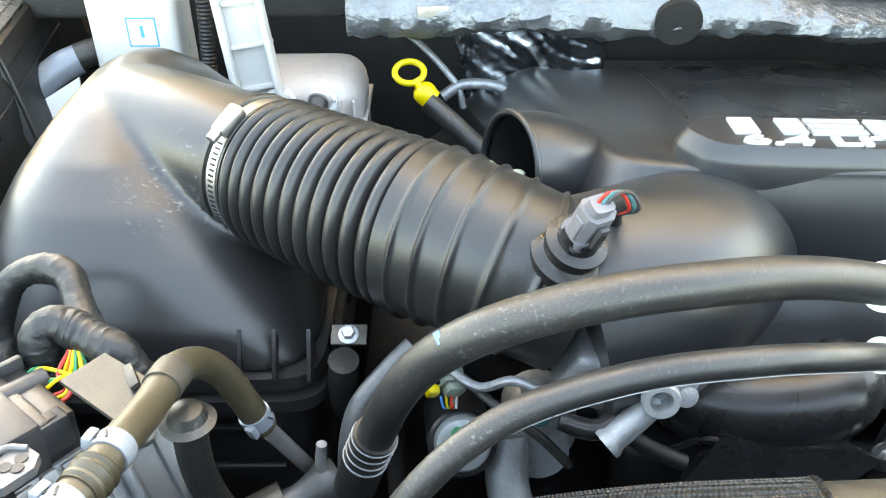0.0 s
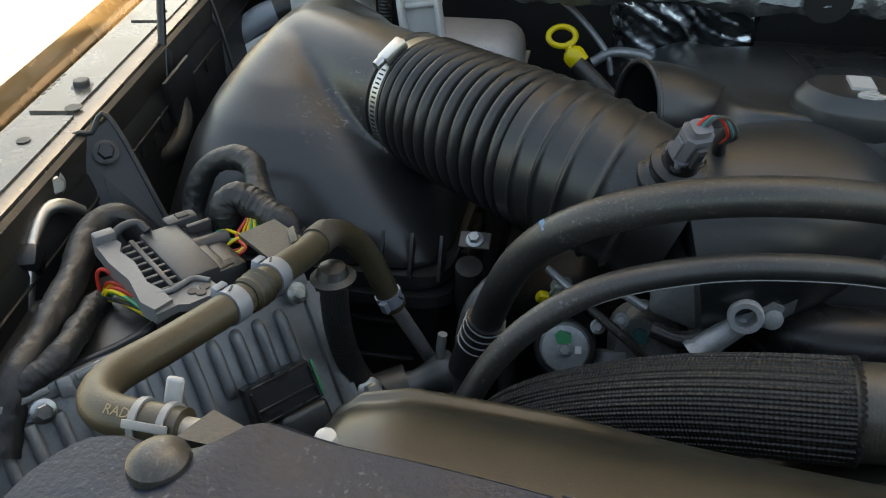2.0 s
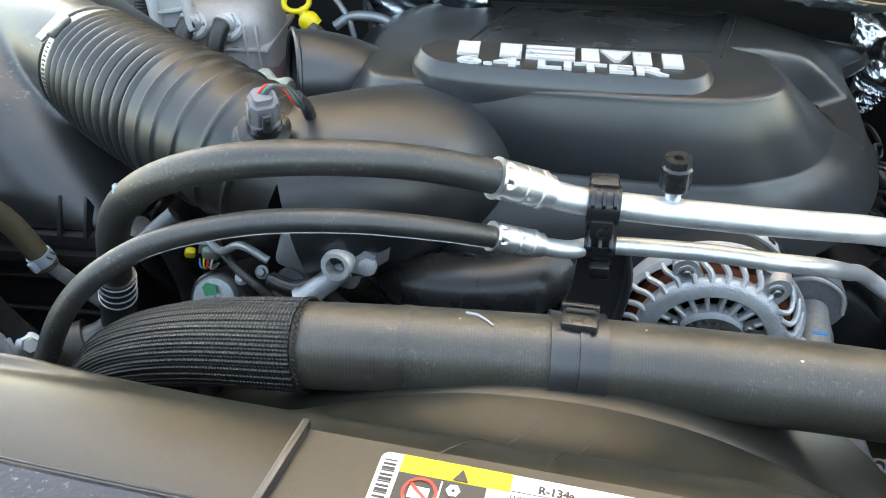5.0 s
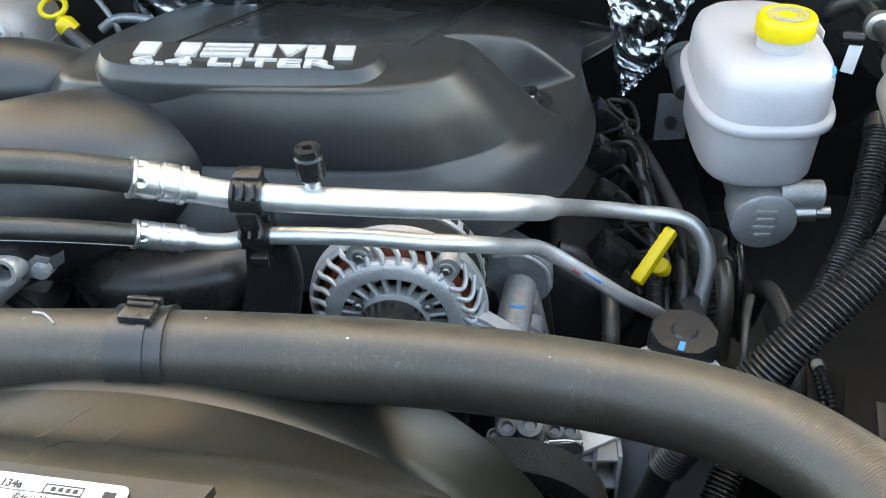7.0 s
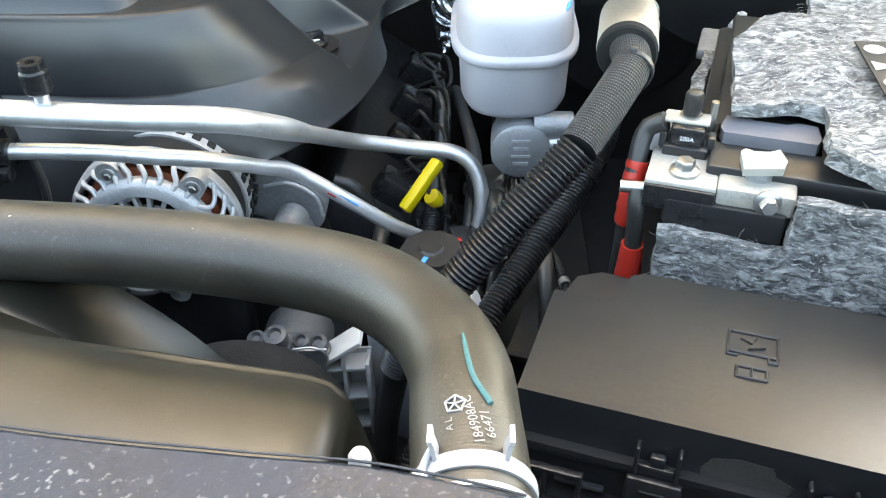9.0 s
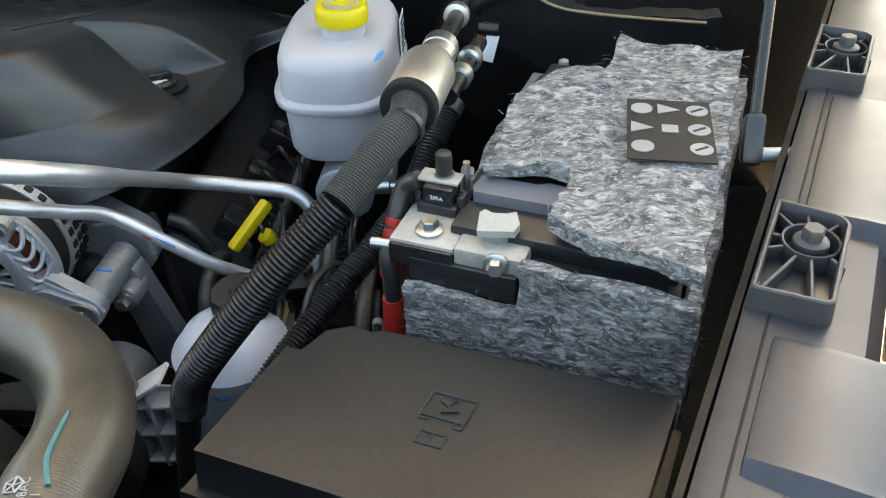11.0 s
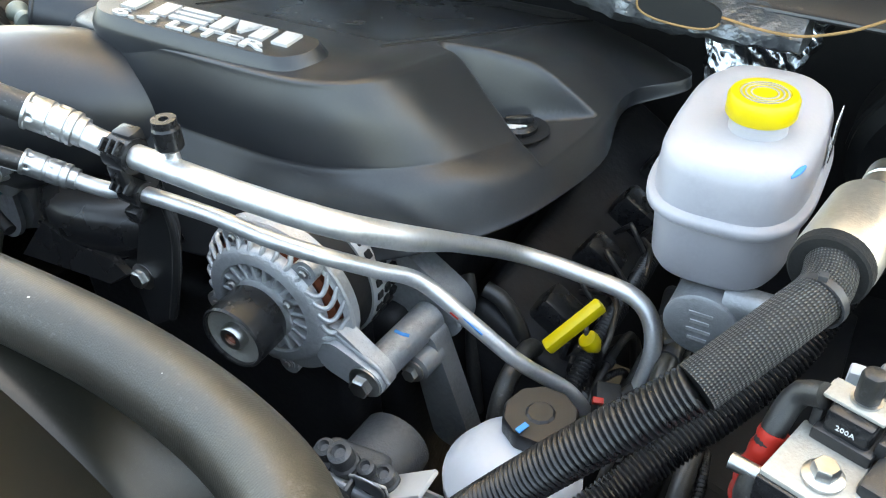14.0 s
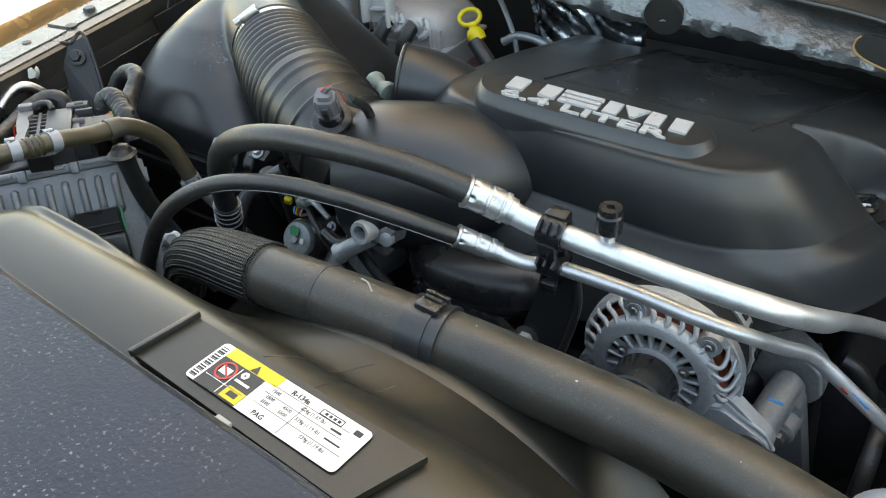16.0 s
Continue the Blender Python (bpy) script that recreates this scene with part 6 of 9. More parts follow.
part("clamp", tb((0.056, 0.030, 0.018), 0.062, 0.020, 0.166, 0.003), BEIGE, t, "cast battery clamp")
part("clamp_post", lathe([(0.011, 0), (0.0105, 0.02), (0.009, 0.022)], TM @ Vector((0.062, 0.030, 0.165)), (0, 0, 1), 20), CASTDULL, t)
part("white_tab", prism([(-0.015, -0.011), (0.013, -0.012), (0.017, -0.004), (0.014, 0.009), (0.007, 0.007), (-0.004, 0.008), (-0.010, 0.012), (-0.014, 0.009)], 0.007, TM @ pose(0.062, 0.030, 0.184, 10, -4, 14), 0.0015, 2), CREAM, t, "chipped white plastic tab")
part("fuse_block", tb((0.026, 0.022, 0.024), 0.006, 0.058, 0.184, 0.003), BLACKGLOSS, t, "black fuse link block")
part("fuse_base", tb((0.034, 0.028, 0.010), 0.006, 0.058, 0.176, 0.002), PLASTIC, t)
for x in (-0.012, 0.024):
    part("fuse_lug", tb((0.006, 0.012, 0.014), x, 0.056, 0.182, 0.0015), PLASTIC, t)
part("fuse_strip", tb((0.034, 0.017, 0.0028), 0.004, 0.062, 0.1975, 0.001), BEIGE, t)
part("strip_leg", tb((0.0028, 0.015, 0.020), -0.0125, 0.062, 0.188, 0.001), BEIGE, t)
part("washer", lathe([(0.004, 0), (0.0085, 0), (0.0085, 0.0016), (0.004, 0.0016)], TM @ Vector((0.006, 0.064, 0.1990)), (0, 0, 1), 24), STEEL, t)
part("stud_cap", lathe([(0.0068, 0), (0.0068, 0.016), (0.0060, 0.0185), (0.0045, 0.0195), (0.0005, 0.0195)], TM @ Vector((0.006, 0.064, 0.2005)), (0, 0, 1), 24, lambda a, h: 1 + 0.03 * math.sin(18 * a)), RUBBER, t, "black ribbed stud cap")
part("stud", tube([TM @ Vector((0.022, 0.072, 0.18)), TM @ Vector((0.022, 0.072, 0.209))], 0.0030, 10, 6), STEEL, t)
part("rating", text_mesh("200A", 0.0050, frame_of(TM @ Vector((0.006, 0.0455, 0.188)), (0.956, -0.292, 0), (0, 0, 1)), 0.0002), PAPER, t)
part("side_stud", tube([TM @ Vector((-0.018, 0.012, 0.160)), TM @ Vector((-0.036, 0.010, 0.160))], 0.005, 14, 6), STEEL, t)
add_bolt(t, 0.0075, 0.010, (.908, .391, 1.174), (0, 0, 1))
add_bolt(t, 0.0065, 0.010, (.960, .352, 1.172), (-0.1, -1, 0.1))
t = thing("battery_cable", (.88, .40, .95), "black battery cable with red heat-shrunk ends", "cable")
part("cable", tube([TM @ Vector((-0.012, 0.055, 0.196)), (.884, .432, 1.185), (.876, .415, 1.155), (.872, .405, 1.10), (.868, .40, 1.0)], 0.0076, 16, 30), RUBBER, t)
part("red_boot", tube([(.879, .420, 1.165), (.874, .410, 1.140), (.872, .406, 1.115)], lambda s: 0.0090 + 0.0006 * math.sin(s * 30), 18, 14), RED, t, "red insulating boot")
part("second_cable", tube([TM @ Vector((-0.022, 0.012, 0.158)), (.874, .384, 1.145), (.876, .386, 1.120), (.876, .388, 1.0)], 0.007, 14, 24), RUBBER, t)
part("lower_red_boot", tube([(.876, .387, 1.108), (.876, .388, 1.085), (.875, .389, 1.05)], lambda s: 0.009 + 0.003 * s, 18, 14), RED, t, "red insulating boot")

# ---- fuse box ----
FB = frame_of((.776, .190, 1.150), (.254, -.080, 0.001), (.045, .145, -.027))
t = thing("fuse_box", (.93, .21, 1.0), "black plastic fuse box with a dusty embossed lid", "fuse box")
lid = part("lid", prism([(0, 0), (0.266, 0), (0.273, 0.175), (0.052, 0.169), (0.044, 0.163), (0.037, 0.128), (0.030, 0.122), (-0.005, 0.121)], 0.030, FB @ Matrix.Translation((0, 0, -0.030)), 0.006, 5), FUSELID, t)
part("step", prism([(-0.006, 0.10), (0.055, 0.10), (0.056, 0.176), (0.020, 0.180), (0.004, 0.166)], 0.018, FB @ Matrix.Translation((0.0, 0, -0.029)), 0.004, 3), PLASTIC, t, "stepped rear corner of the lid")
part("lip", prism([(-0.008, -0.008), (0.274, -0.008), (0.279, 0.178), (-0.010, 0.170)], 0.006, FB @ Matrix.Translation((0, 0, -0.036)), 0.002, 2), PLASTIC, t)
part("base", block((0.268, 0.165, 0.12), FB @ Matrix.Translation((0.134, 0.083, -0.098)), 0.004), PLASTIC, t)
# paler plastic paints in the highlight along this lip
part("base_lip", block((0.272, 0.012, 0.0045), FB @ Matrix.Translation((0.134, -0.002, -0.0345)), 0.0015), GREYPL, t, "lip below the lid, made paler for its highlight")
for x in (0.0865, 0.179):
    for dx in (-0.0118, 0.0118):
        part("latch_arm", block((0.0022, 0.009, 0.020), FB @ Matrix.Translation((x + dx, -0.0065, -0.0235)), 0.0007, 1), PLASTIC, t)
    latch = part("latch", block((0.0215, 0.005, 0.006), FB @ Matrix.Translation((x, -0.0065, -0.0300)), 0.0015), PLASTIC, t)
    part("latch_tongue", block((0.009, 0.006, 0.008), FB @ Matrix.Translation((x, -0.0050, -0.0245)), 0.0015), PLASTIC, latch)
    part("latch_bed", block((0.032, 0.008, 0.034), FB @ Matrix.Translation((x, -0.0085, -0.0520)), 0.002), PLASTIC, t)
    part("bed_slot", block((0.016, 0.002, 0.012), FB @ Matrix.Translation((x, -0.0128, -0.0480)), 0.0005, 1), DARK, t)
for x, w in ((0.132, 0.056), (0.225, 0.050), (0.044, 0.030)):
    part("rail_bead", block((w, 0.005, 0.0030), FB @ Matrix.Translation((x, -0.0045, -0.0560)), 0.001), GREYPL, t)
for x0, w, hh_ in ((0.135, 0.050, 0.018), (0.215, 0.012, 0.014), (0.240, 0.016, 0.012)):
    part("dirt_patch", prism([(x * w / 2, y * hh_ / 2) for x, y in ((-1, -1), (0.9, -1), (1, -0.2), (0.6, 0.3), (0.5, 0.9), (-0.2, 1), (-0.8, 0.6), (-1, -0.3))], 0.0003, FB @ frame_of((x0, -0.0004, -0.022), (1, 0, 0), (0, 0, 1)) @ Matrix.Translation((0, 0, 0))), DUSTY, t, "dried mud patch")
part("socket_frame", merge(*[block(s, FB @ Matrix.Translation((0.024 + dx, -0.012, -0.062 + dz)), 0.001) for s, dx, dz in (((0.044, 0.006, 0.003), 0, 0.018), ((0.044, 0.006, 0.003), 0, -0.004), ((0.003, 0.006, 0.030), -0.021, 0.005), ((0.003, 0.006, 0.030), 0.021, 0.005), ((0.003, 0.006, 0.020), 0.0, 0.008))]), PLASTIC, t)
part("socket_ring", lathe([(0.012, 0), (0.015, 0), (0.015, 0.006), (0.012, 0.006)], FB @ Vector((0.024, -0.010, -0.078)), (FB.to_3x3() @ Vector((0, -1, 0))), 24, None, True), PLASTIC, t)
part("looped_wire", tube([FB @ Vector(p) for p in ((0.004, -0.006, -0.045), (-0.006, -0.014, -0.055), (-0.004, -0.022, -0.075), (0.004, -0.026, -0.088), (0.000, -0.024, -0.110))], 0.0016, 8, 24), BEIGE, t, "pale bare wire loop")
part("ledge", block((0.27, 0.016, 0.006), FB @ Matrix.Translation((0.134, -0.005, -0.066)), 0.002), PLASTIC, t)
# embossed pictogram: bolt in a frame, book below
E0 = FB @ Matrix.Translation((0.131, 0.101, 0.0))
def bar(x, y, w, h, m=None):
    return block((w + 0.0006, h + 0.0006, 0.0026), (m or E0) @ Matrix.Translation((x, y, 0.0003)), 0.0006, 1)
for x, y, w, h in ((0, 0.0125, 0.032, 0.0012), (0, -0.0125, 0.032, 0.0012), (-0.0155, 0, 0.0012, 0.025), (0.0155, 0, 0.0012, 0.025), (-0.0125, -0.0165, 0.007, 0.0012), (-0.0155, -0.0145, 0.0012, 0.005), (0.0100, -0.0150, 0.0012, 0.006), (0.0150, -0.0150, 0.0012, 0.006), (0.0125, -0.0185, 0.006, 0.0012), (0.0, -0.0280, 0.019, 0.0012), (0.0, -0.0395, 0.019, 0.0012), (-0.009, -0.0338, 0.0012, 0.012), (0.009, -0.0338, 0.0012, 0.012), (0.0, -0.0338, 0.001, 0.011)):
    part("emboss", bar(x, y, w, h), FUSELID, lid)
part("emboss", prism([(-0.008, 0.004), (0.003, 0.009), (0.000, 0.001), (0.008, -0.003), (-0.003, -0.008), (0.000, -0.001)], 0.0018, E0, 0), PLASTIC, lid)

# ---- engine computer and its hose ----
EC = frame_of((-.183, .398, 1.14), (-.63, -.777, 0), (.36, -.29, -.89))
t = thing("engine_computer", (-.26, .30, 1.0), "finned cast aluminium engine computer", "computer")
part("case", block((0.30, 0.15, 0.03), EC @ Matrix.Translation((0.15, 0.075, -0.015)), 0.004), ECUCASE, t)
for k in range(15):
    x = 0.026 + 0.0185 * k
    low = 0.050 if x < 0.09 else 0.125
    part("fin", tube([EC @ Vector((x, 0.014, -0.003)), EC @ Vector((x, 0.019, 0.003)), EC @ Vector((x, low, 0.003)), EC @ Vector((x, low + 0.005, -0.003))], 0.0046, 14, 14), ECUCASE, t)
t = thing("heater_hose", (-.15, .28, 1.1), "dusty olive-brown rubber coolant hose with pale clamps", "hose")
TH = [(-.118, .427, 1.105), (-.136, .416, 1.165), (-.145, .380, 1.203), (-.150, .335, 1.213), (-.153, .300, 1.223), (-.160, .265, 1.228), (-.177, .212, 1.236), (-.186, .168, 1.247), (-.171, .142, 1.254), (-.129, .137, 1.255)]
part("hose", tube(TH, 0.0098, 20, 90), HEATER, t)

# ---- coolant and washer bottles ----
t = thing("coolant_reservoir", (-.13, .98, 1.0), "translucent coolant expansion tank with pinkish coolant", "reservoir")
part("tank", bevel(block((0.150, 0.12, 0.14), (-.163, .99, 1.07), 0.0), 0.032, 5), COOLANT, t)
part("coolant", bevel(block((0.152, 0.122, 0.060), (-.163, .99, 1.035), 0.0), 0.024, 4), PINK, t, "pinkish coolant showing through")
for x in (-.225, -.205, -.115, -.098):
    part("rib", block((0.004, 0.008, 0.10), (x, .930, 1.07), 0.0015), COOLANT, t)
for x in (-.183, -.135):
    boss = part("port_boss", lathe([(0.020, 0.0), (0.018, 0.006), (0.013, 0.008), (0.013, 0.018), (0.006, 0.019)], (x, .931, 1.116), (0, -0.75, 0.65), 28), STRAW, t, "pale moulded hose port")
    for k in range(5):
        q = 2 * math.pi * k / 5
        part("boss_rib", block((0.003, 0.004, 0.010), Matrix.Translation((x, .931, 1.116)) @ axis_matrix((0, 0, 0), (0, -0.75, 0.65)) @ Matrix.Translation((0.015 * math.cos(q), 0.015 * math.sin(q), 0.008)), 0.0008, 1), STRAW, boss)
t = thing("washer_bottle", (-.36, .99, 1.1), "white plastic washer fluid bottle", "bottle")
part("bottle", block((0.10, 0.08, 0.30), (-.347, .99, 1.2), 0.012, 4), STRAW, t)

# ---- cowl ----
t = thing("cowl_insulation", (.45, .95, 1.1), "foil-faced insulation strip wrapped along the cowl", "insulation")
line = resample(spline([(-.10, .945, 1.215), (.26, .945, 1.215), (.45, .945, 1.206), (.55, .945, 1.200), (.64, .942, 1.188), (.72, .942, 1.184), (.79, .945, 1.18)], 160), 230)
rings = []
for p in line:
    q = p * 9
    g = 1.0 if p.x < .30 else max(0.4, 1.0 - 4.0 * (p.x - .30))
    low = -0.022 + 0.012 * noise.noise(q) + 0.005 * noise.noise(p * 31)
    row = []
    for k, (dy, dz) in enumerate(((-0.004, low), (-0.018, low + 0.006), (-0.025, -0.008), (-0.024, 0.004), (-0.020, 0.016 * g), (-0.008, 0.032 * g), (0.01, 0.042 * g), (0.06, 0.047 * g), (0.06, -0.03))):
        w = 0.0045 if k < 7 else 0.0
        r = p * 55 + Vector((0, 0, k * 0.9))
        row.append(p + Vector((0, dy + w * noise.noise(r), dz + w * noise.noise(r + Vector((5, 5, 5))))))
    rings.append(row)
part("wrap", skin(rings), COWL, t)

# ---- refrigerant label plate on the shroud ----
t = thing("label_plate", (.31, .12, 1.235), "black plastic flap with refrigerant sticker on the fan shroud", "label plate")
PL = [(.211, .156), (.424, .137), (.402, .084), (.200, .106)]
part("flap", bevel(skin([[Vector((x, y, 1.2445)) for x, y in PL], [Vector((x, y, 1.250)) for x, y in PL]]), 0.0015), SHROUD, t)
part("lower_flap", bevel(skin([[Vector((x - 0.002, y, 1.233)) for x, y in PL], [Vector((x - 0.002, y, 1.2405)) for x, y in PL]]), 0.0015), SHROUD, t)
part("spine", block((0.010, 0.050, 0.008), pose(.211, .131, 1.242, 0, 0, -11), 0.001), SHROUD, t)
part("fold", block((0.004, 0.056, 0.006), pose(.206, .131, 1.252, 0, 0, -11), 0.001), PLASTIC, t)
LB = frame_of((.2505, .1465, 1.2512), (.137, -.013, 0), (.005, .038, 0))   # top left corner of the sticker
def on_label(x0, y0, x1, y1, mat, z=0.0006, name="print"):
    """A thin printed field; x runs along the sticker, y down from its top edge."""
    return part(name, block((x1 - x0, y1 - y0, 0.0004), LB @ Matrix.Translation(((x0 + x1) / 2, -(y0 + y1) / 2, z)), 0), mat, sticker)
sticker = part("sticker", prism([(cx + 0.004 * math.cos(radians(a)), cy + 0.004 * math.sin(radians(a))) for cx, cy, a0 in ((0.134, -0.004, 0), (0.004, -0.004, 90), (0.004, -0.033, 180), (0.134, -0.033, 270)) for a in range(a0, a0 + 91, 15)], 0.0005, LB), PAPER, t, "white and yellow refrigerant warning sticker")
on_label(0.010, 0.0, 0.060, 0.0095, YELLOW, name="yellow_band")
on_label(0.010, 0.0097, 0.050, 0.037, INK, name="black_field")
on_label(0.034, 0.026, 0.050, 0.036, YELLOW, 0.0009, "yellow_field")
part("triangle", prism([(-0.0035, -0.003), (0.0035, -0.003), (0, 0.0035)], 0.0004, LB @ Matrix.Translation((0.038, -0.006, 0.0008))), INK, sticker)
part("prohibition_ring", lathe([(0.0065, 0), (0.008, 0), (0.008, 0.0004), (0.0065, 0.0004)], LB @ Vector((0.022, -0.019, 0.0010)), (0, 0, 1), 28, None, True), RED, sticker)
part("prohibition_bar", block((0.014, 0.0015, 0.0004), LB @ pose(0.022, -0.019, 0.0012, 0, 0, -40), 0), RED, sticker)
on_label(0.017, 0.016, 0.026, 0.022, PAPER, 0.0009, "pictogram")
for k in range(16):
    on_label(0.002, 0.004 + k * 0.002, 0.008, 0.0046 + k * 0.002 + 0.0005 * (k % 3), INK, name="barcode_bar")
part("print", text_mesh("R-134a", 0.0056, LB @ Matrix.Translation((0.080, -0.0055, 0.0007)), 0.0, 0.00025), INK, sticker)
part("print", text_mesh("PAG", 0.0054, LB @ Matrix.Translation((0.068, -0.0325, 0.0007)), 0.0, 0.0002), INK, sticker)
for x, y, txt in ((0.064, 0.012, "1500"), (0.064, 0.018, "2500"), (0.064, 0.0225, "3500"), (0.080, 0.018, "4500"), (0.080, 0.0225, "5500"), (0.097, 0.012, "624g (1.37 lb)"), (0.100, 0.0205, "539g (1.19 lb)"), (0.112, 0.029, "539g (1.19 lb)")):
    part("print", text_mesh(txt, 0.0038, LB @ Matrix.Translation((x, -y, 0.0007)), 0.0, 0.0001), INK, sticker)
for x0, y0, x1, y1 in ((0.056, 0.0085, 0.125, 0.0088), (0.056, 0.0155, 0.125, 0.0158), (0.056, 0.0255, 0.133, 0.0258), (0.088, 0.0085, 0.0883, 0.036), (0.127, 0.004, 0.133, 0.008), (0.113, 0.012, 0.122, 0.0135), (0.115, 0.020, 0.128, 0.0212)):
    on_label(x0, y0, x1, y1, INK)
on_label(0.030, 0.011, 0.0306, 0.036, PAPER, 0.0009, "white_rule")
on_label(0.012, 0.0275, 0.049, 0.0280, PAPER, 0.0009, "white_rule")
part("snowflake", lathe([(0.001, 0), (0.0032, 0), (0.0032, 0.0004), (0.001, 0.0004)], LB @ Vector((0.036, -0.0145, 0.0008)), (0, 0, 1), 6, None, True), PAPER, sticker)
on_label(0.033, 0.0195, 0.046, 0.0215, PAPER, 0.0009, "pictogram")
on_label(0.038, 0.029, 0.046, 0.033, INK, 0.0013, "pictogram")
for z0, z1 in (((0.099, 0.0035), (0.117, 0.0041)), ((0.099, 0.0079), (0.117, 0.0085))):
    on_label(z0[0], z0[1], z1[0], z1[1], INK)
for x0 in (0.0985, 0.1169):
    on_label(x0, 0.0035, x0 + 0.0006, 0.0085, INK)
for k in range(4):
    on_label(0.102 + 0.0036 * k, 0.0050, 0.1042 + 0.0036 * k, 0.0070, INK)
part("catch", block((0.013, 0.006, 0.004), pose(.300, .092, 1.251, 0, 0, -6), 0.001), LIGHTGREY, t, "pale spring catch")

# ---- heater hose fittings ----
hh = [o for o in scene.objects if o.name.startswith("heater_hose")][0]
TL = resample(spline(TH, 300), 240)
def hose_i(p):
    return min(range(240), key=lambda i: (TL[i] - Vector(p)).length)
for p in ((-.154, .294, 1.224), (-.163, .256, 1.230), (-.120, .425, 1.115)):
    k = hose_i(p)
    c = part("clamp", sweep(TL[max(0, k - 3):k + 4], 0.0110, 22), PALEBLUE, hh, "pale blue spring clamp")
    d = (TL[min(239, k + 3)] - TL[max(0, k - 3)]).normalized()
    up = (Vector((0.1, -0.35, 1)) - d * d.dot(Vector((0.1, -0.35, 1)))).normalized()
    sd = d.cross(up)
    part("ear", block((0.005, 0.010, 0.007), frame_of(TL[k] - sd * 0.011 * (1 if sd.x > 0 else -1) + up * 0.005, d.cross(up), d), 0.001), PALEBLUE, c)
    for off in (0.25, 0.8):
        q = (up * math.cos(off) + sd * math.sin(off)).normalized()
        part("slot", block((0.0012, 0.006, 0.0006), frame_of(TL[k] + q * 0.0113, d.cross(q) + d * 0.5, d), 0), INK, c)
k = hose_i((-.158, .275, 1.227))
part("joint", sweep(TL[k - 5:k + 6], lambda s: 0.0108 + 0.0012 * math.sin(s * 19), 22), HEATER, hh, "ribbed moulded joint")
k = hose_i((-.136, .410, 1.18))
part("pipe", tube([(-.119, .427, 1.108), (-.110, .45, 1.06), (-.102, .474, 1.012)], 0.0062, 16, 14), ALU, hh, "aluminium pipe end")
part("end_fitting", tube([(-.135, .137, 1.2552), (-.115, .138, 1.253)], 0.006, 14, 10), BEIGE, hh)
k = hose_i((-.140, .137, 1.2548))
ec1 = None
for k0, k1 in ((k - 7, k - 4), (k + 1, k + 4)):
    c = part("end_clamp", sweep(TL[k0:k1], 0.0112, 22), LIGHTGREY, hh, "pale spring clamp with open windows")
    ec1 = ec1 or c
part("clamp_bridge", block((0.022, 0.004, 0.002), frame_of(TL[k - 2] + Vector((0, -0.009, 0.007)), TL[k + 1] - TL[k - 5], (0, 0.6, 0.8)), 0.0006), LIGHTGREY, ec1)
part("clamp_tab", block((0.008, 0.004, 0.015), pose(-.138, .149, 1.265, -15, 14, 10), 0.0018, 3), WHITE, hh, "white plastic clamp tab")
kr = hose_i((-.158, .139, 1.2545))
up = Vector((0.0, -0.45, 0.9)).normalized()
part("print", text_mesh("RAD", 0.0068, frame_of(TL[kr] + up * 0.0100, TL[kr + 3] - TL[kr - 3], up.cross(TL[kr + 3] - TL[kr - 3]))), TAN, hh)
t = thing("hose_bracket", (-.17, .36, 1.17), "dusty flat steel bracket carrying the coolant hose", "bracket")
part("plate", bevel(skin([[Vector((x, y, z)) for x, y in ((-.214, .372), (-.196, .396), (-.146, .362), (-.166, .336))] for z in (1.196, 1.199)]), 0.0008), DUSTY, t)
part("strap_end", block((0.006, 0.020, 0.004), pose(-.172, .372, 1.202, 0, -20, 30), 0.001), DUSTY, t)
part("saddle", sweep(TL[hose_i((-.146, .362, 1.208)) - 5:hose_i((-.146, .362, 1.208)) + 6], 0.0112, 22), DUSTY, t)
part("post", lathe([(0.009, 0), (0.015, 0.002), (0.0165, 0.0045), (0.012, 0.007), (0.0095, 0.013), (0.003, 0.015)], (-.140, .358, 1.176), (0, 0, 1), 28), RUBBER, t, "dusty rubber mushroom grommet")
part("stalk", tube([(-.141, .36, 1.18), (-.146, .372, 1.12), (-.142, .39, 1.06), (-.118, .40, 1.01), (-.10, .41, .97)], 0.0105, 18, 30), BRAID, t, "black sleeved stalk")

# ---- engine computer details ----
ec = [o for o in scene.objects if o.name.startswith("engine_computer")][0]
for x, y in ((0.008, 0.004), (0.292, 0.006), (0.005, 0.112), (0.20, 0.006)):
    part("mounting_boss", lathe([(0.009, -0.012), (0.009, 0.006)], EC @ Vector((x, y, 0.0)), EC.to_3x3() @ Vector((0, 0, 1)), 20), ECUCASE, ec)
    part("bolt", hexbolt(0.0055, 0.006, EC @ Vector((x, y, 0.006)), EC.to_3x3() @ Vector((0, 0, 1))), STEEL, ec)
part("top_rim", block((0.31, 0.012, 0.012), EC @ Matrix.Translation((0.15, -0.004, -0.002)), 0.003), ECUCASE, ec)
for k in range(5):
    part("rim_pad", block((0.040, 0.005, 0.005), EC @ Matrix.Translation((0.038 + 0.058 * k, -0.006, 0.006)), 0.001), ECUCASE, ec)
    part("rim_lug", block((0.010, 0.014, 0.009), EC @ Matrix.Translation((0.066 + 0.058 * k, -0.003, 0.005)), 0.002), ECUCASE, ec)
part("side_rim", block((0.012, 0.15, 0.012), EC @ Matrix.Translation((-0.003, 0.075, -0.002)), 0.003), ECUCASE, ec)
for k in range(4):
    part("side_lug", block((0.006, 0.018, 0.008), EC @ Matrix.Translation((-0.009, 0.020 + 0.026 * k, 0.0)), 0.0015), ECUCASE, ec)
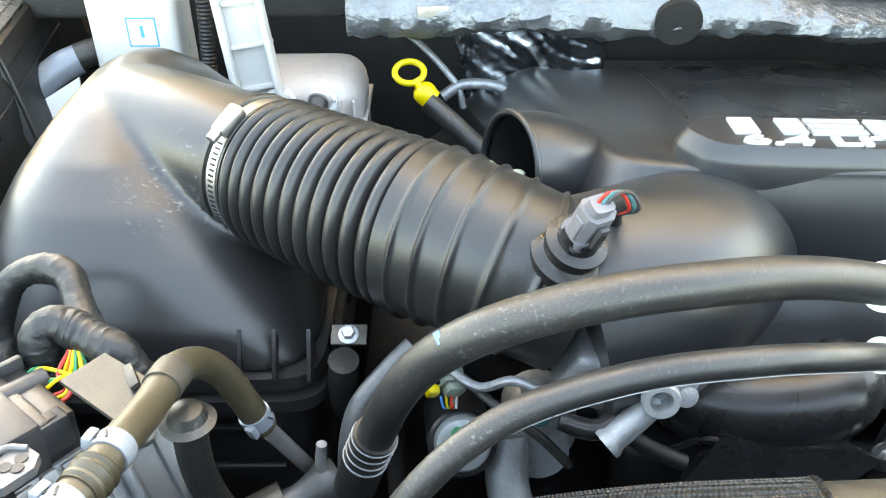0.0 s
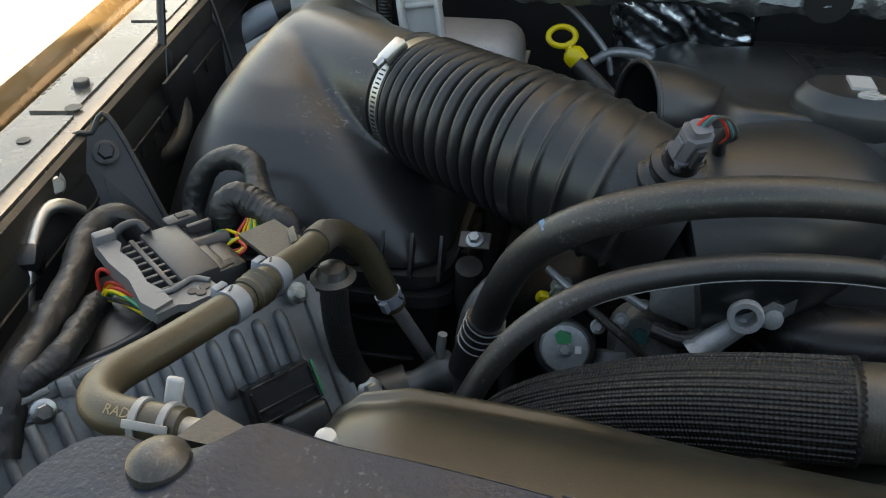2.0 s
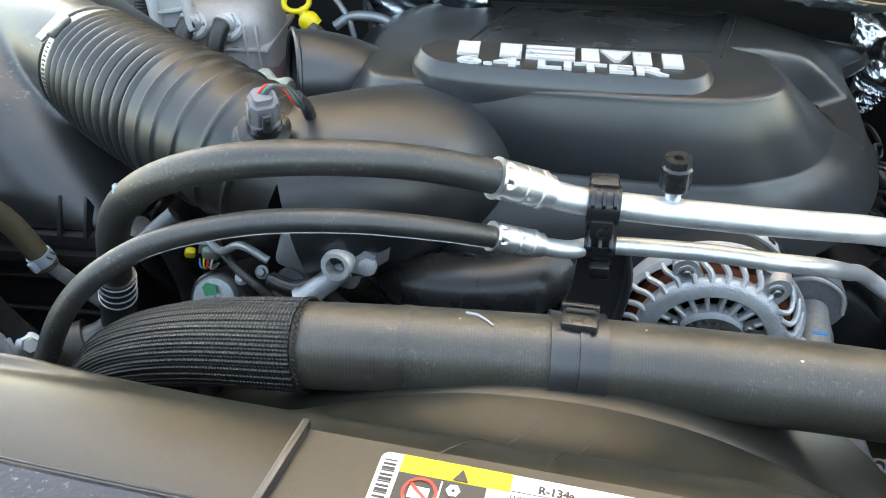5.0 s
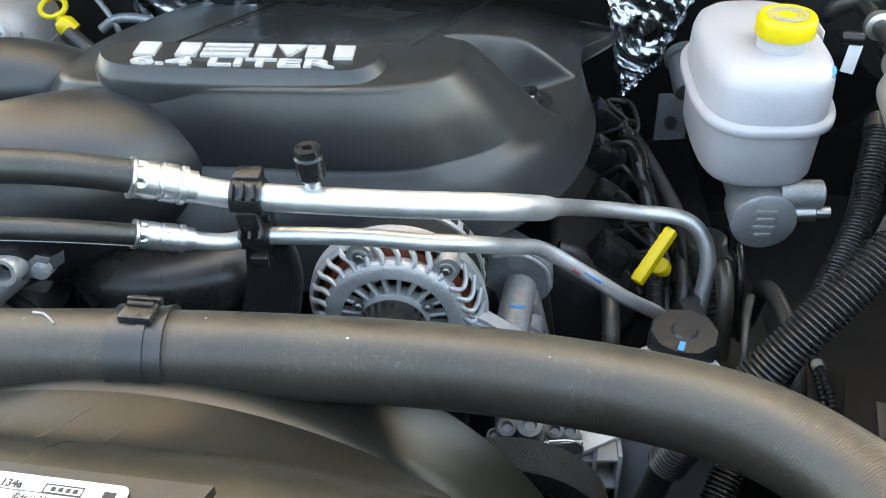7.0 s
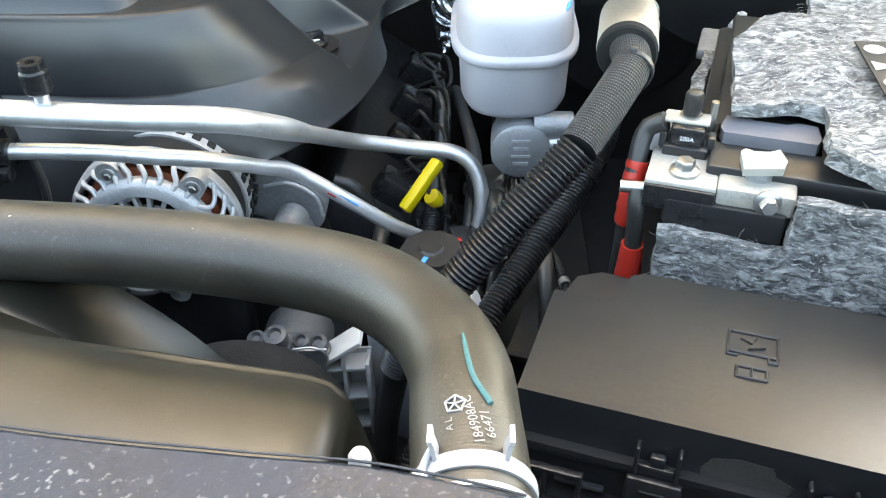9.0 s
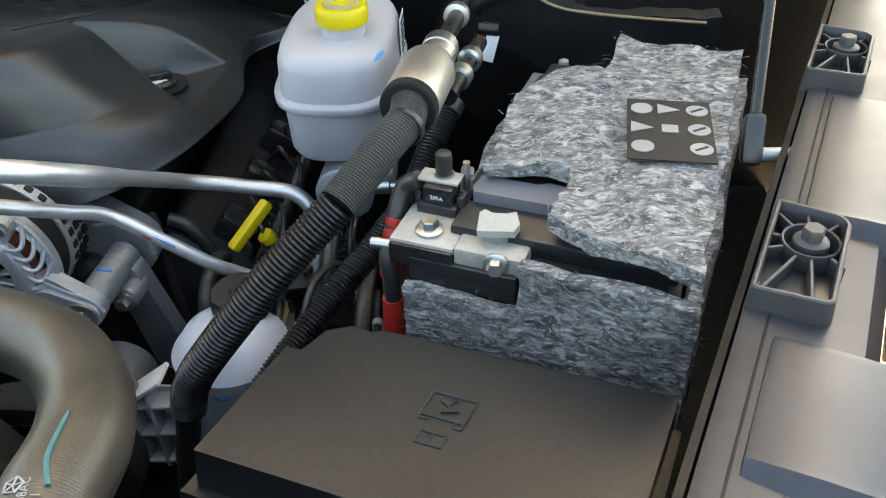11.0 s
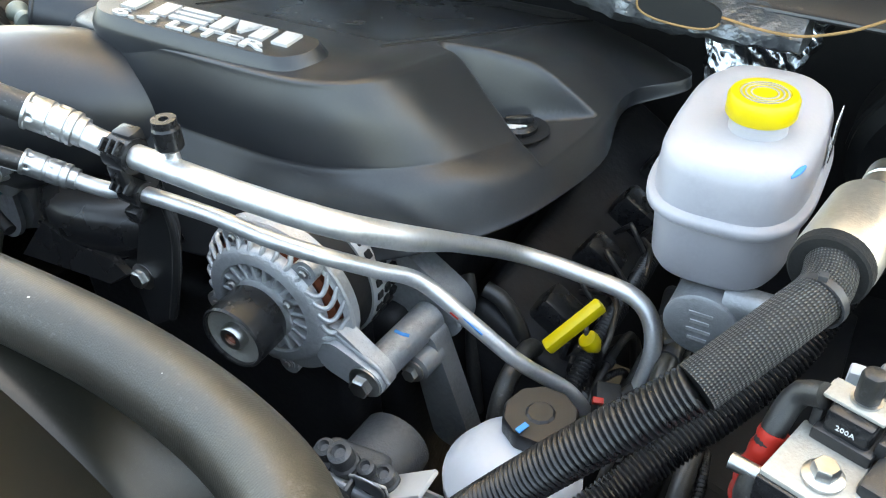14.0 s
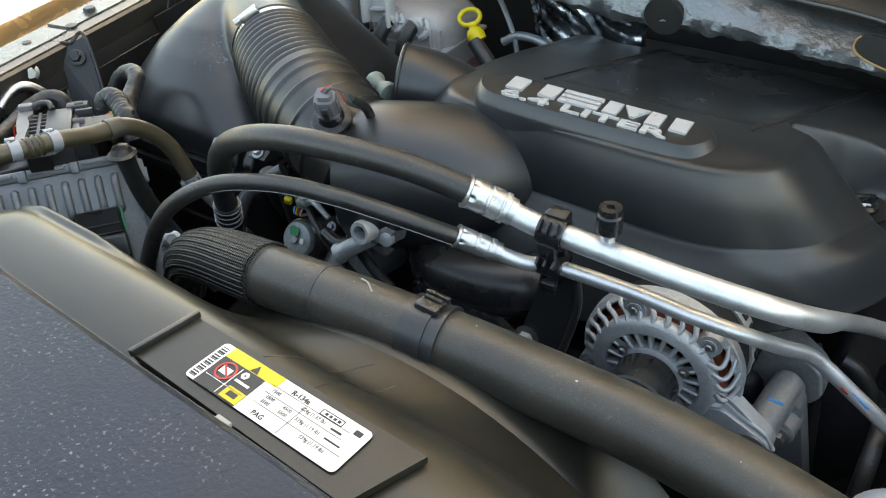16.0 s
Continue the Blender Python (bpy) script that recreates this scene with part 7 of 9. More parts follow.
part("ear", prism([(-0.03, -0.03), (0.0, -0.022), (0.013, -0.01), (0.013, 0.008), (0.0, 0.018), (-0.02, 0.06)], 0.010, EC @ Matrix.Translation((-0.018, 0.105, -0.006)) @ pose(0, 0, 0, 0, 180, 0), 0.002, 2), ECUCASE, ec)
part("ear_bolt", hexbolt(0.0075, 0.009, EC @ Vector((-0.022, 0.103, 0.002)), EC.to_3x3() @ Vector((0, 0, 1))), STEEL, ec)
plug = part("plug", block((0.050, 0.034, 0.020), EC @ Matrix.Translation((0.052, 0.069, 0.010)), 0.003), BLACKGLOSS, ec, "black multi-pin plug")
part("plug_cover", prism([(-0.027, -0.012), (-0.024, -0.019), (0.022, -0.019), (0.027, -0.012), (0.027, 0.012), (-0.027, 0.012)], 0.007, EC @ Matrix.Translation((0.052, 0.068, 0.020)), 0.002, 2), BLACKGLOSS, plug)
for y, w in ((-0.018, 0.046), (0.0, 0.050), (0.010, 0.052)):
    part("cover_rib", block((w, 0.0018, 0.0022), EC @ Matrix.Translation((0.052, 0.068 + y, 0.0280)), 0.0006, 1), BLACKGLOSS, plug)
for x in (-0.024, 0.024):
    part("cover_rib", block((0.0020, 0.026, 0.0026), EC @ Matrix.Translation((0.052 + x, 0.066, 0.0280)), 0.0006, 1), BLACKGLOSS, plug)
part("wire_boot", block((0.040, 0.036, 0.020), EC @ Matrix.Translation((0.044, 0.098, 0.022)), 0.005, 3), PLASTIC, plug, "black wire boot")
part("lock_tab", block((0.0025, 0.028, 0.003), EC @ Matrix.Translation((0.0245, 0.064, 0.026)), 0.0008), GREEN, plug, "green lock tab")
part("red_tab", block((0.008, 0.006, 0.006), EC @ Matrix.Translation((0.070, 0.116, 0.020)), 0.0015), RED, plug, "red lock tab")

# ---- large grey connector and taped harness ----
t = thing("harness_connector", (-.26, .36, 1.13), "large grey multi-pin connector with bright wires", "connector")
CM = frame_of((-.279, .3315, 1.186), (.632, .774, -0.04), (-.774, .632, 0.0))   # x from the lever to the header, y along the lever
part("shell", block((0.030, 0.078, 0.040), CM @ Matrix.Translation((0.038, 0.008, -0.020)), 0.003), GREYPL, t)
part("shell_step", block((0.010, 0.070, 0.034), CM @ Matrix.Translation((0.056, 0.008, -0.022)), 0.002), PLASTIC, t)
part("rear_half", block((0.026, 0.086, 0.026), CM @ Matrix.Translation((0.014, 0.004, -0.024)), 0.002), PLASTIC, t)
for k in range(8):
    part("rib", block((0.024, 0.0032, 0.012), CM @ Matrix.Translation((0.013, -0.030 + 0.0098 * k, -0.008)), 0.001), GREYPL, t)
part("rib_bar", block((0.004, 0.080, 0.006), CM @ Matrix.Translation((0.016, 0.004, -0.004)), 0.001), GREYPL, t)
part("header", block((0.018, 0.074, 0.034), CM @ Matrix.Translation((0.066, 0.010, -0.024)), 0.003), PLASTIC, t)
for y, h in ((0.050, 0.0), (-0.022, -0.008)):
    part("tower", block((0.026, 0.014, 0.024), CM @ Matrix.Translation((0.058, y, -0.010 + h)), 0.003), GREYPL, t)
    part("tower_window", block((0.010, 0.008, 0.003), CM @ Matrix.Translation((0.060, y, 0.0015 + h)), 0.0008), INK, t)
part("finger", block((0.020, 0.005, 0.010), CM @ Matrix.Translation((0.066, 0.034, -0.004)), 0.0015), GREYPL, t)
part("guide", tube([CM @ Vector((0.044, 0.016, -0.008)), CM @ Vector((0.080, 0.016, -0.010))], 0.0068, 16, 6), GREYPL, t)
part("top_loop", tube([CM @ Vector((0.030, 0.044, 0.001)), CM @ Vector((0.026, 0.052, 0.006)), CM @ Vector((0.014, 0.053, 0.006)), CM @ Vector((0.004, 0.050, 0.001))], 0.0034, 12, 20), GREYPL, t)
lever = part("lever", prism([(-0.008, 0.056), (0.006, 0.055), (0.008, 0.040), (0.003, 0.030), (0.006, 0.010), (0.003, -0.020), (0.007, -0.034), (0.008, -0.050), (-0.006, -0.054), (-0.010, -0.040), (-0.006, -0.010), (-0.009, 0.020)], 0.012, CM @ Matrix.Translation((0, 0, -0.011)), 0.0025, 2), LEVERGREY, t, "pale grey locking lever")
part("lever_head", block((0.016, 0.010, 0.010), CM @ Matrix.Translation((0.000, 0.052, 0.003)), 0.002), LEVERGREY, lever)
part("lever_arm", prism([(-0.006, -0.010), (0.010, -0.008), (0.016, -0.012), (0.034, -0.011), (0.041, -0.004), (0.040, 0.006), (0.030, 0.011), (0.012, 0.006), (-0.004, 0.008)], 0.006, CM @ Matrix.Translation((0.0, -0.046, -0.008)), 0.0018, 2), LEVERGREY, lever)
part("arm_edge", tube([CM @ Vector(p) for p in ((0.002, -0.036, -0.001), (0.014, -0.038, 0.0), (0.030, -0.034, 0.0), (0.039, -0.042, -0.001))], 0.0020, 10, 20), LEVERGREY, lever)
for x, y in ((0.024, -0.046), (0.033, -0.046), (0.028, -0.051)):
    part("lever_hole", lathe([(0.0005, 0), (0.0036, 0), (0.0036, 0.0008)], CM @ Vector((x, y, -0.0018)), (0, 0, 1), 14), INK, lever)
WM = [RED, YELLOW, RED, YELLOW, YELLOW, RED, YELLOW, GREEN, YELLOW, INK, YELLOW, GREEN]
for k, m in enumerate(WM):
    a = CM @ Vector((-0.004, 0.016 - 0.0052 * k, -0.018 + 0.003 * (k % 2)))
    e = Vector((-.314 + 0.0016 * (k % 3), .334 + 0.0014 * (k % 4), 1.150 + 0.0016 * (k % 5)))
    up = Vector((-0.006, 0.004, 0.016)) if k == 0 else Vector((-0.004, 0.002, 0.004 * (k % 3)))
    part("wire", tube([a, a.lerp(e, 0.35) + up, a.lerp(e, 0.7) + up * 1.1, e, e + Vector((-0.006, -0.010, -0.004))], 0.0015, 8, 22), m, t)
for k, m in enumerate((RED, YELLOW, RED, YELLOW, GREEN, YELLOW, YELLOW, GREEN)):
    a = CM @ Vector((0.072, -0.008 + 0.0055 * k, -0.014))
    part("wire", tube([a, a + Vector((0.010, 0.004, 0.008 - 0.003 * (k % 3))), (-.232 + 0.0022 * k, .402 + 0.002 * (k % 2), 1.176 - 0.003 * (k % 3)), (-.228 + 0.001 * k, .416, 1.184)], 0.0014, 8, 16), m, t)

def taped(pts, r, seed):
    """Cloth tape wound on in overlapping, creased turns."""
    def crease(s, a):
        w = (s * 17 + a / (2 * math.pi) + 0.25 * math.sin(2 * a + seed)) % 1.0
        n = noise.noise(Vector((2.2 * math.cos(a), 2.2 * math.sin(a), s * 22 + seed))) + 0.6 * noise.noise(Vector((5 * math.cos(a), 5 * math.sin(a), s * 60 - seed)))
        return 1 + 0.035 * w + 0.085 * n
    return tube(pts, lambda s: r * (0.96 + 0.05 * math.sin(s * 23 + seed)), 28, 150, crease)
t = thing("taped_harness", (-.24, .43, 1.15), "black cloth-taped wiring harness looping over the air box", "cable")
part("loop", taped([(-.298, .445, 1.120), (-.307, .474, 1.152), (-.294, .485, 1.184), (-.270, .486, 1.197), (-.247, .476, 1.198), (-.235, .456, 1.190), (-.222, .436, 1.184), (-.203, .420, 1.178)], 0.0105, 1), TAPE, t)
part("knot", taped([(-.248, .424, 1.165), (-.250, .426, 1.186), (-.241, .430, 1.194), (-.226, .428, 1.190), (-.209, .420, 1.186), (-.196, .415, 1.180), (-.184, .410, 1.160)], 0.0125, 4), TAPE, t)
t = thing("taped_harness", (-.36, .34, 1.05), "black cloth-taped wiring harness along the fender", "cable")
part("trunk", taped([(-.328, .424, 1.150), (-.341, .421, 1.170), (-.352, .411, 1.172), (-.354, .388, 1.168), (-.341, .345, 1.163), (-.333, .310, 1.160), (-.327, .273, 1.157), (-.323, .243, 1.152), (-.32, .21, 1.12)], 0.0118, 2), TAPE, t)
part("branch", taped([(-.314, .337, 1.152), (-.316, .328, 1.152), (-.312, .305, 1.154), (-.304, .280, 1.159), (-.306, .260, 1.157), (-.313, .247, 1.154), (-.323, .236, 1.145)], 0.0096, 6), TAPE, t)
t = thing("relay_cover", (-.31, .30, .95), "dark dusty plastic cover beside the engine computer", "cover")
part("cover", bevel(skin([[Vector(p) for p in ((-.36, .22, .95), (-.24, .30, .95), (-.30, .40, .95), (-.42, .33, .95))], [Vector(p) for p in ((-.352, .228, 1.135), (-.262, .318, 1.150), (-.305, .385, 1.155), (-.40, .325, 1.135))]]), 0.012, 3), PLASTIC, t)

rc = [o for o in scene.objects if o.name.startswith("relay_cover")][0]
part("lip", tube([(-.354, .228, 1.137), (-.262, .320, 1.152), (-.305, .387, 1.157)], 0.003, 8, 30), PLASTIC, rc)
part("screw", hexbolt(0.006, 0.005, (-.335, .30, 1.146), (0.05, -0.1, 1)), DARK, rc)
part("screw", hexbolt(0.006, 0.005, (-.345, .25, 1.140), (0.05, -0.1, 1)), DARK, rc)

# ---- left side: brackets, brake pipe, strut ----
def side_bracket(at, corners, bolt, label):
    """A pressed plate with a turned edge, bolted to the fender wall."""
    t = thing("side_bracket", at, label, "bracket", "fender wall brackets")
    c = [Vector(p) for p in corners]
    n = (c[1] - c[0]).cross(c[2] - c[1]).normalized()
    n = n if n.z > 0 else -n
    part("plate", bevel(skin([[p for p in c], [p - n * 0.003 for p in c]]), 0.001), BRACKETBLACK, t)
    part("bent_edge", tube([c[3], c[0] + (c[1] - c[0]) * 0.04, c[0] + (c[1] - c[0]) * 0.5, c[1] + (c[2] - c[1]) * 0.02, c[2]], 0.0026, 8, 60), BRACKETBLACK, t)
    inner = [c[0] * 0.72 + c[2] * 0.28, c[1] * 0.78 + c[3] * 0.22, c[2] * 0.86 + c[0] * 0.14, c[3] * 0.86 + c[1] * 0.14]
    part("pressed_field", bevel(skin([[p + n * 0.0016 for p in inner], [p - n * 0.001 for p in inner]]), 0.0008), BRACKETBLACK, t)
    add_bolt(t, 0.0075, 0.009, Vector(bolt), n, BLACKGLOSS)
side_bracket((-.40, .49, 1.0), ((-.420, .486, 1.193), (-.399, .520, 1.208), (-.332, .480, 1.105), (-.372, .450, 1.095)), (-.395, .496, 1.186), "black pressed steel bracket bolted to the fender wall")
side_bracket((-.48, .87, 1.0), ((-.512, .855, 1.184), (-.472, .880, 1.202), (-.440, .860, 1.085), (-.500, .835, 1.070)), (-.487, .862, 1.168), "black steel bracket behind the hood strut")
# pressed inner panel hanging from the rail, with holes, a reinforcing plate and a clipped hose
t, a, b, side, dirv = wl
part("inner_panel", skin([[on_left(y, o, h) for o, h in ((-0.005, -0.030), (-0.012, -0.045), (-0.014, -0.09), (-0.030, -0.16), (-0.032, -0.42), (-0.020, -0.42))] for y in [-0.2 + 0.05 * k for k in range(29)]]), INNERPANEL, t, "dark painted inner fender panel")
part("seam_bead", sweep([on_left(y, -0.0128, -0.050) for y in [0.1 + 0.03 * k for k in range(34)]], 0.0016, 6), INNERPANEL, t)
part("stud_plate", bevel(skin([[on_left(y, o, h) for y, h in ((0.655, -0.022), (0.735, -0.022), (0.745, -0.075), (0.715, -0.090), (0.665, -0.080))] for o in (-0.017, -0.0135)]), 0.001), BRACKETBLACK, t, "small reinforcing plate")
for y, h, r in ((0.640, -0.058, 0.008), (0.612, -0.066, 0.006), (0.575, -0.060, 0.004), (0.80, -0.060, 0.007)):
    q = on_left(y, -0.0150, h)
    part("panel_hole", lathe([(0.0005, 0.0), (r, 0.0), (r * 1.25, -0.002), (r * 1.35, 0.0004)], q, side * -1, 22), DARK, t, "dark pressed hole")

def strut(at, top, side):
    t = thing("hood_strut", at, "gas strut with a black ball socket holding the hood", "strut")
    a, b = Vector(at), Vector(top)
    d = (b - a).normalized()
    part("rod", tube([a + d * 0.03, a.lerp(b, 0.55)], 0.0048, 14, 6), BLACKGLOSS, t, "black strut rod")
    part("cylinder", tube([a.lerp(b, 0.5), b], 0.011, 16, 6), BLACKGLOSS, t)
    part("socket", block((0.017, 0.019, 0.042), axis_matrix(a + d * 0.012, d), 0.005), PLASTIC, t, "black plastic ball socket")
    part("ball_stud", tube([a, a + Vector((side * 0.05, 0, 0))], 0.006, 12, 5), CASTDULL, t)
strut((-.448, .700, 1.168), (-.52, 1.08, 1.90), -1)
strut((1.163, .465, 1.20), (1.25, 1.02, 2.0), 1)
t = thing("brake_pipe", (-.39, .40, 1.05), "plated steel pipe bent down beside the fender", "pipe")
part("pipe", tube([(-.385, .43, 1.165), (-.390, .415, 1.180), (-.394, .398, 1.182), (-.390, .370, 1.170), (-.383, .345, 1.150), (-.378, .32, 1.12)], 0.006, 14, 30), STEEL, t)
part("clip", block((0.022, 0.020, 0.022), pose(-.387, .358, 1.165, 30, 0, 20), 0.004), BLACKGLOSS, t)
add_bolt(t, 0.008, 0.009, (-.407, .432, 1.188), (0.9, -0.4, 0.2))
t = thing("vent_hose", (-.43, .62, 1.08), "black hose elbow clipped to the fender wall", "hose")
part("hose", tube([(-.448, .715, 1.150), (-.430, .690, 1.125), (-.424, .655, 1.112), (-.432, .615, 1.112), (-.450, .585, 1.118)], 0.012, 18, 26), RUBBER, t)
part("cuff", tube([(-.4265, .628, 1.111), (-.4300, .617, 1.112)], 0.0138, 18, 4), BLACKGLOSS, t)

# ---- labelled pipe at the left rear ----
t = thing("labelled_pipe", (-.46, .98, 1.06), "black pipe with a pale sleeve and hanging paper tag", "pipe")
part("pipe", tube([(-.52, .95, 1.09), (-.49, .965, 1.115), (-.455, .985, 1.138), (-.41, 1.01, 1.150), (-.37, 1.03, 1.12)], 0.017, 18, 24), RUBBER, t)
part("sleeve", tube([(-.495, .962, 1.112), (-.455, .985, 1.138), (-.435, .995, 1.145)], 0.0185, 20, 12), PALEBLUE, t, "pale printed sleeve")
part("tag", bevel(skin([[Vector(p) for p in ((-.492, .945, 1.10), (-.432, .975, 1.13), (-.425, .955, 1.075), (-.478, .925, 1.055))], [Vector(p) for p in ((-.492, .948, 1.10), (-.432, .978, 1.13), (-.425, .958, 1.075), (-.478, .928, 1.055))]]), 0.0005), PAPER, t, "crumpled white paper tag")

# ---- coolant tank, washer bottle, filler bracket ----
ct = [o for o in scene.objects if o.name.startswith("coolant_reservoir")][0]
for x in (-.183, -.135):
    part("hose", tube([(x, .918, 1.128), (x - 0.004, .905, 1.12), (x - 0.010, .89, 1.09), (x - 0.012, .88, 1.02)], 0.0115, 16, 24), RUBBER, ct, "black return hose")
    part("clip", tube([(x, .917, 1.129), (x - 0.001, .911, 1.127)], 0.0132, 16, 4), WHITE, ct, "white hose clip")
part("seam", block((0.156, 0.126, 0.006), (-.163, .99, 1.085), 0.002), COOLANT, ct)
wb = [o for o in scene.objects if o.name.startswith("washer_bottle")][0]
part("label", block((0.030, 0.001, 0.030), (-.335, .9495, 1.195), 0), PAPER, wb, "small printed label")
part("label_border", block((0.034, 0.001, 0.034), (-.335, .9500, 1.195), 0), BLUE, wb)
part("label_mark", block((0.004, 0.001, 0.014), (-.335, .949, 1.196), 0), BLUE, wb)
t = thing("ladder_bracket", (-.21, .93, 1.12), "translucent white plastic ladder-shaped bracket", "bracket")
for dx in (-0.024, 0.024):
    part("rail", block((0.006, 0.022, 0.20), pose(-.216 + dx, .93, 1.215, -12, -9, 0), 0.002), STRAW, t)
for k in range(4):
    part("rung", block((0.046, 0.020, 0.006), pose(-.202 - 0.007 * k, .925 + 0.01 * k, 1.14 + 0.046 * k, -12, -9, 0), 0.002), STRAW, t)
part("web", block((0.046, 0.004, 0.20), pose(-.216, .942, 1.215, -12, -9, 0), 0.001), STRAW, t)
t = thing("overflow_hose", (-.27, .98, 1.1), "black convoluted overflow hose", "hose")
part("hose", corrugated([(-.32, 1.0, 1.33), (-.285, .985, 1.30), (-.268, .975, 1.24), (-.268, .965, 1.17), (-.275, .96, 1.08)], 0.0095, 0.0045, 0.002, 14), RUBBER, t)
t = thing("cable_end", (.0, .98, 1.15), "bent steel pipe at the firewall", "pipe")
part("pipe", tube([(-.07, 1.02, 1.19), (-.02, .985, 1.165), (.02, .955, 1.13), (.03, .95, 1.10)], 0.004, 12, 24), CASTDULL, t)
part("pipe", tube([(.005, .95, 1.115), (.03, .955, 1.128), (.07, .955, 1.125), (.082, .955, 1.11), (.08, .955, 1.07)], 0.0065, 14, 24), CASTDULL, t)

# ---- front of the engine: housings, ports, runner ----
t = thing("thermostat_housing", (.12, .46, 1.0), "cast aluminium coolant outlet housing with plugged ports", "housing")
part("body", block((0.075, 0.05, 0.05), pose(.125, .465, 1.125, 10, 20, 0), 0.008, 3), CASTDULL, t)
part("port", lathe([(0.0078, 0), (0.0112, 0.0), (0.0125, 0.035), (0.0078, 0.035)], (.148, .412, 1.142), (0.05, 1, -0.25), 24, None, True), CAST, t)
part("port_bore", lathe([(0.0005, 0.022), (0.0079, 0.022), (0.0079, 0.030)], (.148, .412, 1.142), (0.05, 1, -0.25), 24), DARK, t)
part("side_pipe", tube([(.135, .43, 1.115), (.110, .42, 1.108), (.085, .425, 1.112)], lambda s: 0.009 - 0.002 * s, 18, 10), BLACKGLOSS, t)
part("plug", tube([(.120, .435, 1.10), (.150, .425, 1.085), (.175, .42, 1.075)], 0.006, 14, 10), DARK, t)
part("port_ring", lathe([(0.0080, -0.002), (0.0118, -0.002), (0.0128, 0.001), (0.0128, 0.005), (0.0080, 0.005)], (.148, .412, 1.142), (0.05, 1, -0.25), 28, None, True), CAST, t, "bright machined port ring")
part("port_block", block((0.030, 0.030, 0.036), pose(.146, .462, 1.128, 15, 0, 10), 0.005, 3), CAST, t)
part("cross_tube", tube([(.150, .428, 1.128), (.132, .418, 1.116), (.115, .410, 1.104)], lambda s: 0.0095 + (0.002 if s > 0.85 else 0.0), 20, 14), CASTDULL, t)
part("triangle_plate", prism([(0.0, 0.0), (0.040, 0.012), (0.030, -0.022), (0.010, -0.030)], 0.004, frame_of((.162, .436, 1.146), (0.8, 0.3, 0.05), (0, 0.3, 1)) @ Matrix.Diagonal((0.7, 0.7, 1, 1)), 0.001), PUMPCAST, t)
part("side_boss", lathe([(0.004, 0.0), (0.0075, 0.001), (0.0085, 0.018)], (.170, .424, 1.133), (-0.2, 1, -0.3), 20), CAST, t)
part("side_boss", lathe([(0.003, 0.0), (0.0055, 0.001), (0.006, 0.018)], (.128, .420, 1.150), (0.1, 1, -0.3), 18), CAST, t)
part("casting_web", prism([(-0.022, -0.008), (0.020, -0.014), (0.026, 0.004), (0.006, 0.012), (-0.018, 0.010)], 0.008, frame_of((.150, .434, 1.138), (1, 0.05, -0.1), (0, 0.3, 1)), 0.003, 2), CASTDULL, t)
t = thing("oil_filler_plug", (.02, .44, 1.0), "pale disc plug with a green mark on a dark canister", "plug")
part("canister", lathe([(0.024, 0.0), (0.026, 0.002), (0.026, 0.10)], (.020, .450, 1.062), (-0.05, 0.85, -0.5), 28, lambda a, h: 1 + 0.03 * math.sin(14 * a)), PLASTIC, t)
DA = Vector((-0.05, 0.85, -0.5)).normalized()
part("disc", lathe([(0.001, -0.004), (0.014, -0.0042), (0.019, -0.003), (0.021, 0.0), (0.021, 0.006)], (.020, .446, 1.066), DA, 40), DISC, t)
part("centre_bolt", hexbolt(0.0050, 0.005, Vector((.020, .446, 1.066)) - DA * 0.004, -DA), CASTDULL, t)
part("green_mark", prism([(-0.007, -0.004), (0.004, -0.006), (0.007, 0.002), (0.003, 0.006), (-0.006, 0.004)], 0.0010, axis_matrix(Vector((.018, .4475, 1.0765)) - DA * 0.0044, DA) @ Matrix.Translation((0, 0, -0.0005))), GREEN, t, "green paint mark")
part("white_mark", block((0.005, 0.006, 0.0010), axis_matrix(Vector((.031, .444, 1.068)) - DA * 0.0044, DA), 0), PAPER, t)
t = thing("idler_housing", (.084, .50, 1.0), "dark cast idler bracket with a yellow-green capped bolt", "housing")
part("arm", lathe([(0.010, -0.004), (0.026, 0.0), (0.030, 0.012), (0.030, 0.05)], (.084, .485, 1.035), (0, 1, -0.2), 28), CASTDULL, t)
part("plate", prism(lobe((0.0, -0.035), 0.024, (0, 0), 0.015), 0.006, frame_of((.080, .484, 1.062), (1, 0, 0), (0, 0.2, 1)), 0.0015, 2), CASTDULL, t)
part("eye", lathe([(0.006, -0.004), (0.012, 0.0), (0.012, 0.03)], (.080, .482, 1.062), (0, 1, -0.2), 20), CAST, t)
part("cap", lathe([(0.0005, -0.006), (0.007, -0.005), (0.007, 0.0)], (.080, .479, 1.062), (0, 1, -0.2), 16), TEAL, t)
t = thing("coolant_pipe", (.10, .44, .95), "fat dull silver coolant pipe curving below the hoses", "pipe")
part("pipe", tube([(.055, .48, 1.04), (.058, .45, 1.00), (.085, .42, .975), (.14, .41, .965), (.2, .41, .96)], 0.017, 22, 26), CASTDULL, t)
t = thing("small_plug", (.012, .47, 1.06), "small pale electrical plug with a yellow lock and coloured wires", "connector")
part("body", block((0.016, 0.022, 0.016), pose(.013, .474, 1.103, 25, 15, 20), 0.004), PALEGREEN, t)
part("body_rib", block((0.018, 0.003, 0.018), pose(.0125, .470, 1.104, 25, 15, 20), 0.001), PALEGREEN, t)
part("lock", block((0.010, 0.008, 0.011), pose(-.002, .462, 1.104, 25, 15, 20), 0.003), YELLOW, t, "yellow lock")
